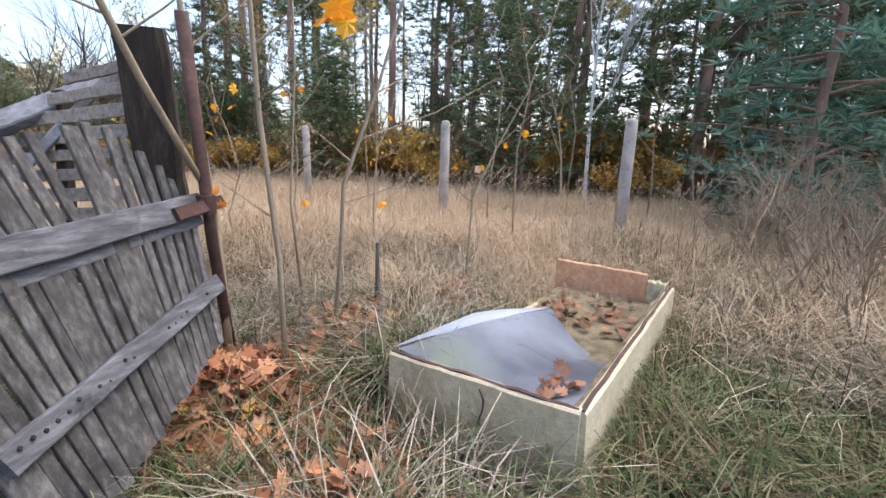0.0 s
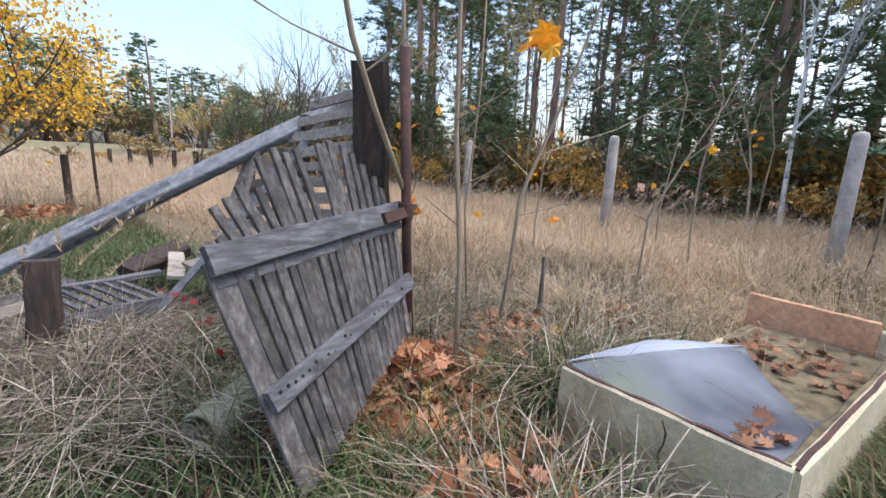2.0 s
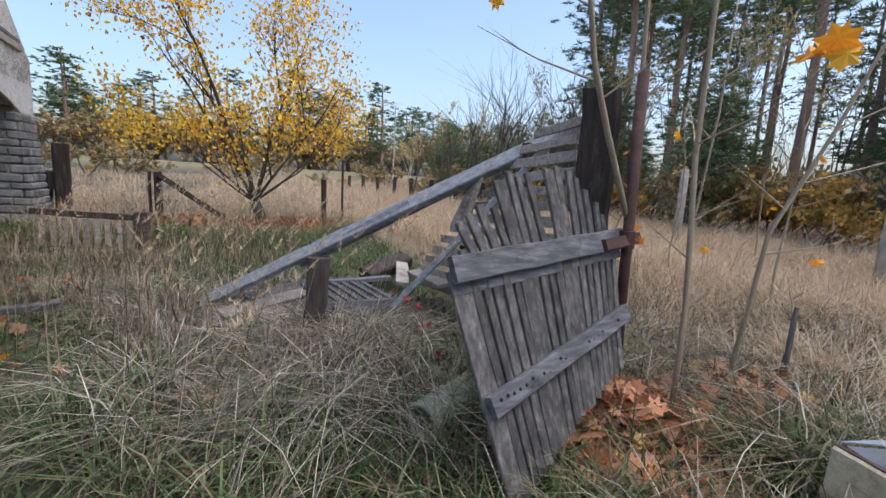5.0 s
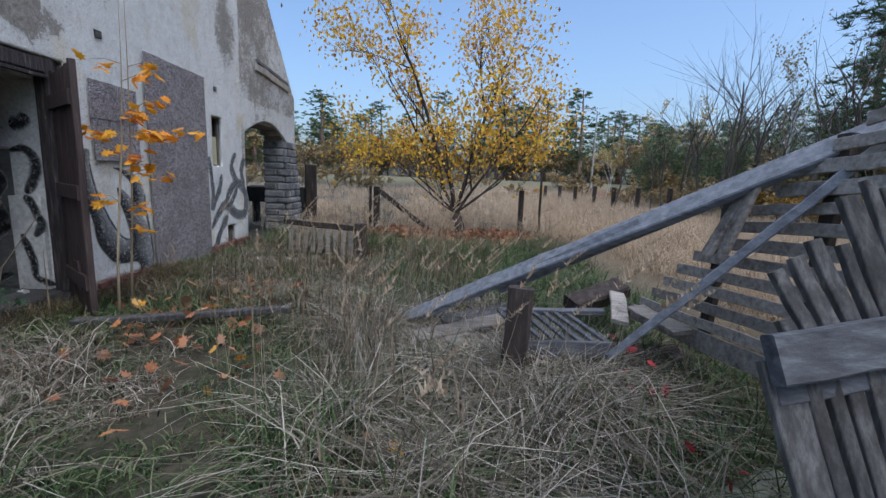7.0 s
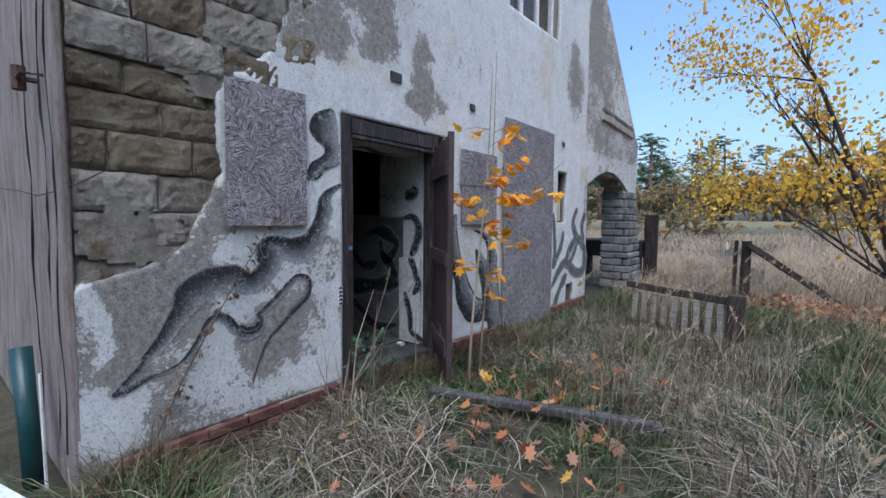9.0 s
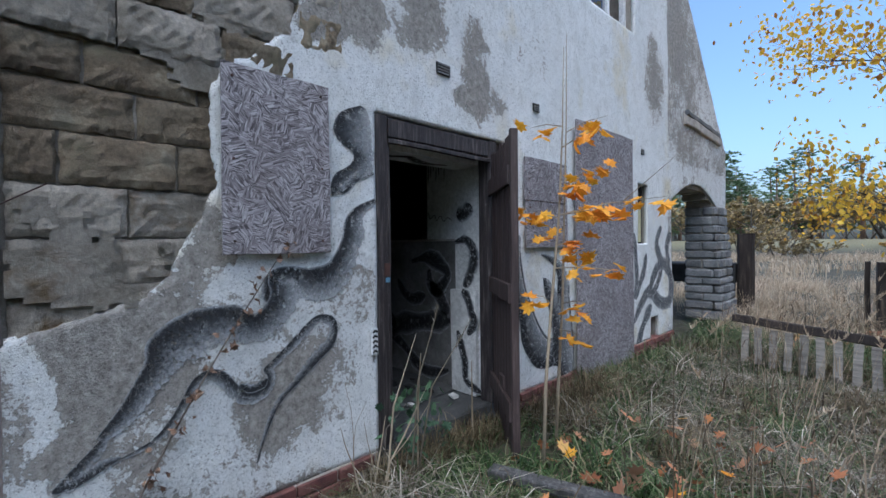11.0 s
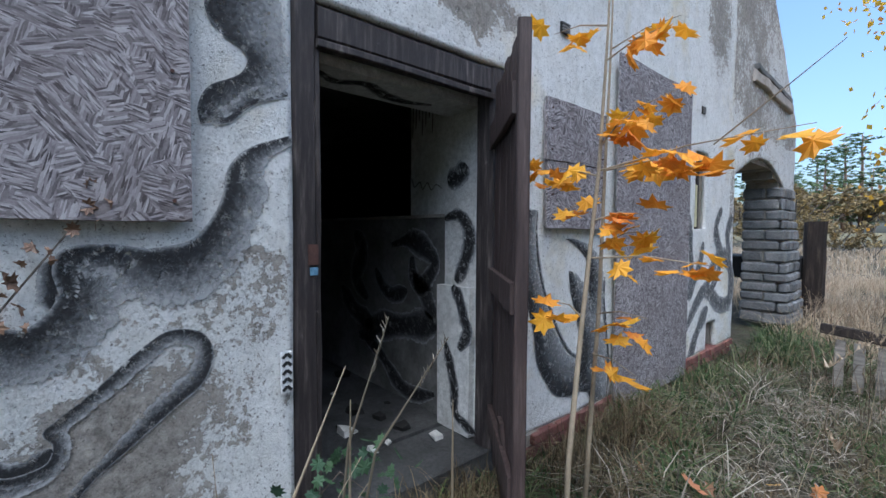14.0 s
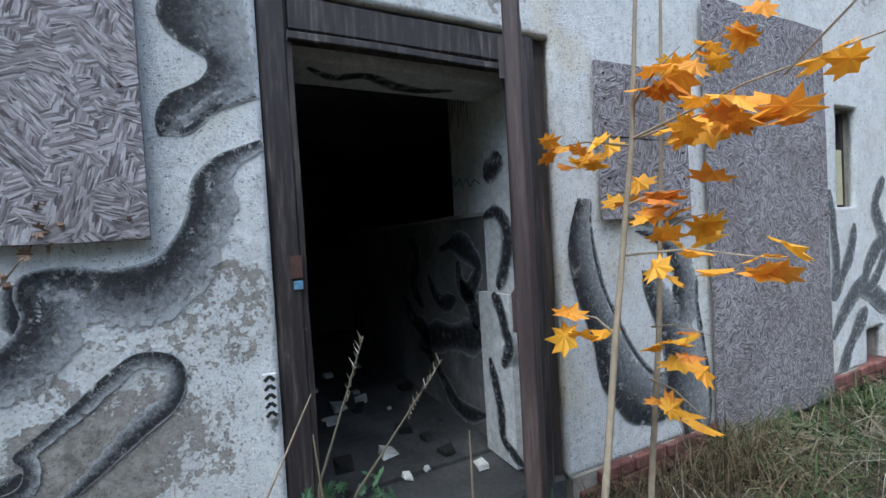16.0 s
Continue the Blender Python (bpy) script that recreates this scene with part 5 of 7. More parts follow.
# ---- wrecked freezer box ----
F_N, F_L = Vector((5.27, -3.79, 0)), Vector((5.44, -2.9, 0))
F_R, F_B = Vector((7.25, -4.36, 0)), Vector((7.32, -3.52, 0))
def freezer():
    f = thing("freezer_carcass", "wrecked cream chest freezer full of leaves, lid torn off", "freezer", (6.2, -3.6, 0))
    rim = 0.385
    def panel(name, a, b, z0, z1, t, m, label="", out=None, wob=0.004):
        a, b = Vector(a), Vector(b)
        d = (b - a).normalized()
        nrm = Vector((d.y, -d.x, 0))
        bm = bmesh.new()
        n = 10
        ring = []
        for i in range(n + 1):
            c = a.lerp(b, i / n) + nrm * random.uniform(-wob, wob)
            zz = z1 + random.uniform(-wob, wob)
            ring.append([bm.verts.new(c + nrm * o + Vector((0, 0, z))) for o, z in ((t / 2, z0), (t / 2 + 0.008, (z0 + zz) / 2), (t / 2, zz - 0.01), (t / 2 - 0.01, zz), (-t / 2 + 0.008, zz), (-t / 2, zz - 0.01), (-t / 2, z0))])
        for p, q in zip(ring, ring[1:]):
            for k in range(7):
                bm.faces.new((p[k], p[(k + 1) % 7], q[(k + 1) % 7], q[k]))
        bm.faces.new(ring[0][::-1])
        bm.faces.new(ring[-1])
        return part(name, bm, m, f, label)
    panel("front_panel", F_L, F_N, 0.0, rim, 0.045, M_CREAM, "dented cream enamel side, cracked")
    panel("side_panel", F_N, F_R, 0.0, rim, 0.045, M_CREAM)
    panel("side_panel", F_B, F_L, 0.0, rim - 0.17, 0.045, M_CREAM)
    panel("end_panel", F_R.lerp(F_B, 0.2), F_B + Vector((0.12, 0.02, 0)), 0.0, rim + 0.085, 0.03, M_TANBOARD, "tan hardboard end, water-stained")
    panel("corner_stub", F_R + Vector((0, 0.02, 0)), F_R.lerp(F_B, 0.19), 0.0, rim + 0.03, 0.05, M_CREAM, "cream corner of the cabinet", wob=0.012)
    off = (F_L - F_R).normalized() * 0.05
    panel("insulation", F_R + off, F_B + off * 1.2, 0.0, rim - 0.16, 0.07, M_FOAM, "crumbling yellow insulation", wob=0.02)
    side = (F_L - F_N).normalized() * 0.04
    panel("insulation", F_N + side, F_R + side, 0.0, rim - 0.03, 0.04, M_FOAM, "torn insulation edge", wob=0.012)
    bm = bmesh.new()
    for a, b in ((F_L, F_N), (F_N, F_R)):
        plank(bm, a + Vector((0, 0, rim + 0.002)), b + Vector((0, 0, rim + 0.002)), 0.02, 0.008, (0, 0, 1), 0.004, 14)
    part("rim_strip", bm, M_RUST, f, "rusty torn rim")
    bm = bmesh.new()
    mid = F_L.lerp(F_N, 0.55)
    out = Vector((-(F_N - F_L).normalized().y, (F_N - F_L).normalized().x, 0)) * -0.036
    zig = [mid + out + Vector((random.uniform(-0.004, 0.004), random.uniform(-0.015, 0.015), 0.36 - 0.05 * k)) for k in range(6)]
    tube(bm, zig, [0.003, 0.005, 0.003, 0.004, 0.003, 0.001], 4)
    part("crack", bm, M_RUST, f, "rusty crack")
    bm = bmesh.new()
    floor_grid = []
    for i in range(25):
        u = i / 24
        line = []
        for j in range(13):
            p = F_N.lerp(F_R, u).lerp(F_L.lerp(F_B, u), j / 12)
            p.z = 0.2 + 0.03 * noise.noise(p * 5) + 0.05 * max(0.0, u - 0.75) * 4
            line.append(bm.verts.new(p))
        floor_grid.append(line)
    for i in range(24):
        for j in range(12):
            bm.faces.new((floor_grid[i][j], floor_grid[i + 1][j], floor_grid[i + 1][j + 1], floor_grid[i][j + 1]))
    part("bottom", bm, M_FOAM, f, "floor of crumbled insulation and dirt", True)
    # bent inner sheet
    bm = bmesh.new()
    nu, nv = 16, 12
    grid = []
    c0, c1, c2, c3 = F_L + Vector((0.03, -0.02, rim + 0.004)), F_N + Vector((0.05, 0.04, rim - 0.025)), F_N.lerp(F_R, 0.42) + Vector((0, 0.06, 0.215)), Vector((6.42, -3.56, rim - 0.015))
    for i in range(nu + 1):
        row = []
        for j in range(nv + 1):
            u, v = i / nu, j / nv
            p = c0.lerp(c1, v).lerp(c3.lerp(c2, v), u)
            p.z += 0.03 * math.sin(3.14 * u) * (1 - v) - (0.03 + 0.05 * u) * math.sin(3.14 * v) + 0.008 * noise.noise(Vector((u * 4, v * 4, 1)))
            row.append(bm.verts.new(p))
        grid.append(row)
    for i in range(nu):
        for j in range(nv):
            bm.faces.new((grid[i][j], grid[i + 1][j], grid[i + 1][j + 1], grid[i][j + 1]))
    bmesh.ops.solidify(bm, geom=bm.faces[:], thickness=0.004)
    part("inner_sheet", bm, M_SHEET, f, "bent dusty blue-grey sheet with pooled grime", True)
    bm = bmesh.new()
    a, b, c = F_L + Vector((0.02, 0.0, rim + 0.012)), c3 + Vector((0.0, 0.01, 0.012)), Vector((6.12, -3.12, rim - 0.005))
    vs = [bm.verts.new(p) for p in (a, a.lerp(b, 0.5) + Vector((0, 0, 0.012)), b, c)]
    bm.faces.new(vs)
    bmesh.ops.subdivide_edges(bm, edges=bm.edges[:], cuts=4, use_grid_fill=True)
    for v in bm.verts:
        v.co.z += 0.015 * noise.noise(v.co * 4)
    bmesh.ops.solidify(bm, geom=bm.faces[:], thickness=0.004)
    part("folded_flap", bm, M_SHEET, f, "folded-up flap of the sheet")


freezer()


# ---- posts ----
def concrete_post(x, y, h, lean=0.0, label="pale concrete fence post with a rounded top in dry grass"):
    p = thing("fence_post", label, "post", (x, y, 0), "concrete fence posts")
    bm = bmesh.new()
    tube(bm, [(x, y, -0.1), (x + lean * 0.5, y, h * 0.5), (x + lean, y, h - 0.06), (x + lean, y, h - 0.015), (x + lean, y, h)], [0.088, 0.085, 0.08, 0.064, 0.025], 12)
    part("post_shaft", bm, M_CONC, p, smooth=True)


for x, y, h, ln in ((10.24, -4.1, 1.86, 0.03), (10.97, -1.19, 1.86, 0.0), (12.5, 2.8, 1.84, -0.02)):
    concrete_post(x, y, h, ln)


def dark_post(x, y, h, w=0.1, lean=(0, 0), label="dark tarred fence post in the dry meadow"):
    p = thing("fence_post", label, "post", (x, y, 0), "dark meadow posts")
    bm = bmesh.new()
    plank(bm, (x, y, -0.1), (x + lean[0], y + lean[1], h), w, w, (0.2, -1, 0), 0.004, 5)
    part("post_shaft", bm, M_DARKWOOD, p)


def build_dark_posts():
    dark_post(5.78, 8.6, 1.08, 0.12, label="grey-brown timber fence post near the maple")
    dark_post(6.25, 8.4, 1.6, 0.05, (-0.02, 0), "thin dark stake near the maple")
    for x, y, h in ((13.6, 15.6, 1.25), (13.0, 17.2, 1.2), (12.6, 18.9, 1.2), (12.2, 20.6, 1.2), (11.8, 22.4, 1.15), (11.4, 24.2, 1.15), (11.0, 26.2, 1.1), (14.2, 14.0, 1.25), (14.8, 12.4, 1.2)):
        dark_post(x, y, h, 0.17, (random.uniform(-0.05, 0.05), 0), "short black tarred post in a row across the meadow")
    dark_post(1.95, 7.4, 1.08, 0.06, label="thin dark stake of the broken field gate")
    dark_post(2.12, 7.2, 1.08, 0.14, label="thick dark gate post of the broken field gate")
    b = thing("gate_brace", "fallen dark bar leaning from the post to the ground", "bar", (2.6, 7.0, 0))
    bm = bmesh.new()
    plank(bm, (2.15, 7.12, 1.02), (3.45, 6.9, 0.08), 0.1, 0.09, (0, -1, 0.3), 0.005, 6)
    part("bar_body", bm, M_DARKWOOD, b)


build_dark_posts()


def small_fence():
    f = thing("picket_fence", "low dark picket fence run with a thick end post", "fence", (1.7, 4.0, 0))
    for x, y, h, w in ((2.27, 3.98, 0.56, 0.18),):
        bm = bmesh.new()
        plank(bm, (x, y, -0.05), (x, y, h), w, w, (0, -1, 0), 0.004, 5)
        part("post", bm, M_DARKWOOD, f)
    bm = bmesh.new()
    plank(bm, (2.2, 4.0, 0.47), (0.9, 4.5, 0.5), 0.09, 0.07, (0, -1, 0.1), 0.004, 6)
    part("rail", bm, M_DARKWOOD, f)
    for k in range(9):
        q = (k + 0.6) / 9.5
        x, y = 2.2 - 1.3 * q, 4.0 + 0.5 * q
        bm = bmesh.new()
        plank(bm, (x, y - 0.05, 0.02), (x + random.uniform(-0.02, 0.02), y - 0.05, 0.43), 0.07, 0.02, (0, -1, 0), 0.003, 4)
        part("picket", bm, M_SLAT, f)
    dark_post(0.15, 8.9, 1.55, 0.3, label="broad black timber post beside the stone pillar")
    t = thing("black_trough", "dark metal trough seen through the arch", "trough", (-0.8, 7.4, 0))
    bm = bmesh.new()
    box(bm, (-1.5, 8.6, 0.55), (0.0, 9.1, 0.95), 0.02)
    bevelled(bm, 0.02)
    part("trough_body", bm, M_BLACK, t)
    for x in (-1.35, -0.15):
        bm = bmesh.new()
        box(bm, (x, 8.7, 0.0), (x + 0.1, 9.0, 0.548), 0.01)
        part("leg", bm, M_BLACK, t)


small_fence()


# ---- plank on the ground by the door, crate and pipe at the corner ----
def yard_things():
    p = thing("long_plank", "long grey weathered plank lying from the doorstep into the grass", "plank", (0.6, 0.35, 0))
    bm = bmesh.new()
    plank(bm, (0.6, 0.36, 0.1), (2.15, 0.82, 0.12), 0.095, 0.05, (0, 0, 1), 0.003, 10)
    part("plank_body", bm, M_GREYWOOD, p)
    c = thing("old_crate", "shallow wooden box with a white-painted rim", "crate", (0.6, -2.1, 0))
    m = pose(1.0, -1.74, 0.02, 0, 0, 14)
    for lo, hi in (((-0.9, -0.7, 0), (0, -0.66, 0.27)), ((-0.9, -0.04, 0), (0, 0, 0.27)), ((-0.04, -0.658, 0), (0, -0.042, 0.27)), ((-0.9, -0.658, 0), (-0.86, -0.042, 0.27))):
        bm = bmesh.new()
        box(bm, lo, hi, 0.002, m)
        part("side", bm, M_DARKWOOD, c)
    bm = bmesh.new()
    box(bm, (-0.858, -0.656, 0.14), (-0.042, -0.044, 0.17), 0.002, m)
    part("bottom", bm, M_DARKWOOD, c)
    for lo, hi in (((-0.9, -0.09, 0.272), (0.0, 0.0, 0.284)), ((-0.09, -0.7, 0.272), (0.0, -0.092, 0.284))):
        bm = bmesh.new()
        box(bm, lo, hi, 0.002, m)
        part("rim", bm, M_WHITEPAINT, c, "white painted rim")
    t = thing("downpipe", "dark teal plastic downpipe stub against the corner", "pipe", (-0.35, -1.8, 0))
    bm = bmesh.new()
    tube(bm, [(-0.3, -1.78, 0.0), (-0.36, -1.78, 0.35), (-0.48, -1.78, 0.72)], [0.045, 0.045, 0.05], 12)
    part("pipe_shaft", bm, M_TEAL, t, smooth=True)
    bm = bmesh.new()
    tube(bm, [(-0.24, -1.74, 0.0), (-0.25, -1.74, 0.62)], [0.008, 0.008], 6)
    part("cable", bm, M_WHITEPAINT, t, "thin white cable")
    h = thing("wall_hook", "rusty iron gate hook set in the side wall", "hook", (-0.3, -1.66, 2.1))
    bm = bmesh.new()
    tube(bm, [(-0.4, -1.66, 2.14), (-0.4, -1.74, 2.14), (-0.22, -1.75, 2.13), (-0.2, -1.67, 2.13)], [0.014, 0.014, 0.012, 0.01], 6)
    part("hook_bar", bm, M_RUST, h)
    bm = bmesh.new()
    tube(bm, [(-0.4, -1.735, 2.08), (-0.4, -1.735, 2.2)], [0.03, 0.03], 8)
    part("eye", bm, M_RUST, h)
    w = thing("slack_wire", "rusty slack wire along the side wall", "wire", (-0.3, -1.7, 1.5))
    bm = bmesh.new()
    tube(bm, [(-1.6, -1.7, 1.62), (-0.9, -1.69, 1.58), (-0.4, -1.69, 1.54), (-0.1, -1.68, 1.55), (0.03, -1.62, 1.58), (0.04, -1.5, 1.66)], [0.003] * 6, 5)
    part("wire_strand", bm, M_RUST, w)


yard_things()


# ---- inside the room ----
def room_things():
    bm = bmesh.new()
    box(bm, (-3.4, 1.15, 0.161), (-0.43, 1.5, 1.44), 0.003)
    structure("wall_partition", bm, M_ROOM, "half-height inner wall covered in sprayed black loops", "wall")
    bm = bmesh.new()
    box(bm, (-3.4, 1.135, 1.442), (-0.43, 1.52, 1.46), 0.003)
    structure("partition_cap", bm, M_CONC, "concrete ledge on the half-height inner wall", "ledge")
    bm = bmesh.new()
    box(bm, (-0.8, 1.15, 1.462), (-0.43, 1.5, 2.49), 0.003)
    structure("wall_pier", bm, M_INWHITE, "white pier on the inner wall with runs of paint", "wall")
    # right-hand reveal
    bm = bmesh.new()
    box(bm, (-0.425, 1.13, 0.161), (-0.13, 1.262, 2.05))
    rev = structure("wall_reveal", bm, M_INWHITE, "white inner reveal beside the doorway with sprayed bands", "wall")
    bm = bmesh.new()
    box(bm, (-0.44, 1.085, 0.161), (-0.16, 1.128, 1.03), 0.004)
    structure("reveal_plate", bm, M_INWHITE, "grey lower lining plate of the door reveal with peeling black paint", "wall")
    bm = bmesh.new()
    box(bm, (-0.41, 0.0, 2.055), (-0.13, 1.26, 2.14), 0.003)
    structure("lintel_lining", bm, M_INWHITE, "stained white lintel lining with hanging plaster", "wall")
    bm = bmesh.new()
    box(bm, (-3.0, 0.2, 0.5), (-2.4, 0.9, 1.3), 0.02)
    bevelled(bm, 0.02)
    t = thing("old_stove", "soot-dark broken stove in the shadow of the room", "stove", (-2.7, 0.55, 0.16))
    part("stove_body", bm, M_BLACK, t)
    bm = bmesh.new()
    box(bm, (-2.98, 0.24, 0.161), (-2.42, 0.86, 0.498), 0.01)
    part("stove_base", bm, M_BLACK, t)
    r = random.Random(21)
    for k in range(34):
        x, y = r.uniform(-2.6, -0.1), r.uniform(0.15, 1.05)
        bm = bmesh.new()
        s = r.uniform(0.015, 0.05)
        box(bm, (x - s, y - s * 0.8, 0.158), (x + s, y + s * 0.8, 0.158 + s * 0.8), s * 0.3)
        c = thing("rubble", "lump of broken plaster on the floor", "rubble", (x, y, 0.158), "floor rubble")
        part("lump", bm, M_INWHITE if r.random() < 0.4 else M_BLACK, c)

    part_wall = bpy.data.objects["wall_partition"]
    on_part = lambda x, z: (x, 1.143, z)
    stroke(part_wall, [(-1.57, 1.34), (-1.45, 1.2), (-1.55, 0.98), (-1.37, 0.82)], 0.119, on_part)
    stroke(part_wall, [(-1.03, 1.25), (-0.8, 1.29), (-0.61, 1.22), (-0.54, 1.13), (-0.69, 0.99), (-0.77, 1.06), (-0.78, 1.18)], 0.102, on_part)
    stroke(part_wall, [(-1.25, 1.07), (-1.15, 0.94), (-1.01, 0.89), (-0.84, 0.94)], 0.0765, on_part)
    stroke(part_wall, [(-0.77, 1.06), (-0.66, 0.96), (-0.59, 0.86), (-0.54, 0.79)], 0.102, on_part)
    stroke(part_wall, [(-1.5, 0.5), (-1.19, 0.63), (-0.84, 0.69), (-0.51, 0.74)], 0.153, on_part)
    stroke(part_wall, [(-1.41, 0.5), (-1.18, 0.42), (-0.95, 0.26), (-0.76, 0.23), (-0.54, 0.29)], 0.085, on_part)
    stroke(part_wall, [(-1.79, 0.88), (-1.61, 0.72), (-1.39, 0.64), (-1.36, 0.55)], 0.136, on_part)
    on_rev = lambda x, z: (x, 1.126, z)
    stroke(rev, [(-0.42, 1.43), (-0.3, 1.45), (-0.22, 1.38), (-0.21, 1.26), (-0.27, 1.12), (-0.32, 1.05)], 0.068, on_rev)
    stroke(rev, [(-0.4, 1.66), (-0.3, 1.68), (-0.23, 1.74)], 0.085, on_rev)
    stroke(bpy.data.objects["reveal_plate"], [(-0.3, 1.03), (-0.24, 0.96), (-0.2, 0.85), (-0.17, 0.77), (-0.24, 0.66)], 0.0595, lambda x, z: (x, 1.081, z))
    stroke(bpy.data.objects["reveal_plate"], [(-0.36, 0.68), (-0.32, 0.56), (-0.28, 0.43), (-0.27, 0.28), (-0.18, 0.23), (-0.1, 0.21)], 0.051, lambda x, z: (x, 1.081, z))
    stroke(bpy.data.objects["lintel_lining"], [(-0.2, 0.2), (-0.28, 0.32), (-0.22, 0.45), (-0.3, 0.6), (-0.33, 0.75), (-0.28, 0.9)], 0.05, lambda x, y: (x, y, 2.05))
    # short scrawl on the pier
    pier = bpy.data.objects["wall_pier"]
    stroke(pier, [(-0.82, 1.67), (-0.79, 1.71), (-0.76, 1.65), (-0.7, 1.68), (-0.67, 1.63), (-0.62, 1.67), (-0.58, 1.62), (-0.53, 1.65), (-0.47, 1.62)], 0.006, lambda x, z: (x, 1.145, z))
    for k in range(7):
        x = -0.78 + 0.035 * k
        stroke(pier, [(x, 2.28), (x + 0.004, 2.16), (x, 1.98 + 0.05 * (k % 3))], 0.008, lambda x, z: (x, 1.145, z))
    tape = thing("chevron_tape", "strip of white tape with black chevrons beside the door", "tape", (0.02, -0.034, 0.752))
    bm = bmesh.new()
    box(bm, (0.012, -0.054, 0.752), (0.026, -0.014, 0.904))
    strip = part("strip", bm, M_WHITEPAINT, tape)
    for k in range(5):
        z = 0.760 + 0.0304 * k
        bm = bmesh.new()
        plank(bm, (0.0275, -0.050, z), (0.0275, -0.034, z + 0.016), 0.012, 0.002, (1, 0, 0), 0, 1)
        plank(bm, (0.0275, -0.034, z + 0.016), (0.0275, -0.018, z), 0.012, 0.002, (1, 0, 0), 0, 1)
        part("chevron", bm, M_BLACK, strip)


room_things()


# ---- maple with yellow leaves ----
def maple():
    t = thing("maple_tree", "young multi-stemmed maple with sparse yellow autumn leaves", "tree", (4.1, 6.9, 0))
    random.seed(5)
    bm, tips = bmesh.new(), []
    fork = Vector((3.95, 6.95, 0.55))
    tube(bm, [(4.12, 6.85, -0.1), (4.05, 6.9, 0.25), fork], [0.14, 0.115, 0.11], 9)
    for w, L, r in (((-0.1, 0, 1), 4.0, 0.075), ((0.2, 0.05, 1), 3.8, 0.065), ((-0.4, -0.05, 1), 3.3, 0.05), ((0.5, 0, 0.95), 3.1, 0.045), ((-0.8, 0.3, 0.7), 3.0, 0.035), ((0.85, 0.2, 0.6), 3.0, 0.032), ((0.9, -0.3, 0.75), 2.8, 0.032), ((0.1, -0.6, 0.8), 2.2, 0.035), ((-0.2, 0.7, 0.9), 2.4, 0.04), ((-0.8, -0.4, 0.5), 1.9, 0.03)):
        grow(bm, fork, w, L, r * 0.8, 3, tips, 0.4, 6, 0.3, (4, 6), 0.5)
    trunk = part("trunk", bm, M_MAPLEBARK, t, smooth=True)
    pick = [p for p in tips if p.z > 0.9]
    random.shuffle(pick)
    P = np.array([tuple(p) for p in pick])
    # even out the crown: crowded twigs carry fewer leaves each
    near = np.array([(np.linalg.norm(P - q, axis=1) < 0.45).sum() for q in P])
    share = (0.6 + 0.25 * P[:, 2]) / near ** 0.75
    rep = P[rng.choice(len(P), 9000, p=share / share.sum())] + rng.normal(0, 0.2, (9000, 3))
    v, f = leaf_cloud(rep, rng.uniform(0.06, 0.1, len(rep)), 0.9, True)
    cr = tri_mesh("crown", v, f, M_MAPLE, "stuff", "sparse yellow and orange leaves")
    cr.parent = t
    cr.matrix_parent_inverse = Matrix.Translation(-t.location)


maple()


# ---- pines ----
def needle_clump(center, r, n, rgen, thin=0.09):
    """A tuft of needle sprays: thin triangles thrown out from a centre."""
    d = rgen.normal(0, 1, (n, 3))
    d[:, 2] = np.abs(d[:, 2]) * 0.7 - 0.15
    d /= np.linalg.norm(d, axis=1)[:, None]
    side = np.cross(d, rgen.normal(0, 1, (n, 3)))
    side /= np.linalg.norm(side, axis=1)[:, None]
    w = r * thin
    a = center + d * r * 0.1
    tip = center + d * (r * rgen.uniform(0.7, 1.2, n))[:, None]
    v = np.stack([a + side * w, a - side * w, tip], 1)
    return v.reshape(-1, 3)


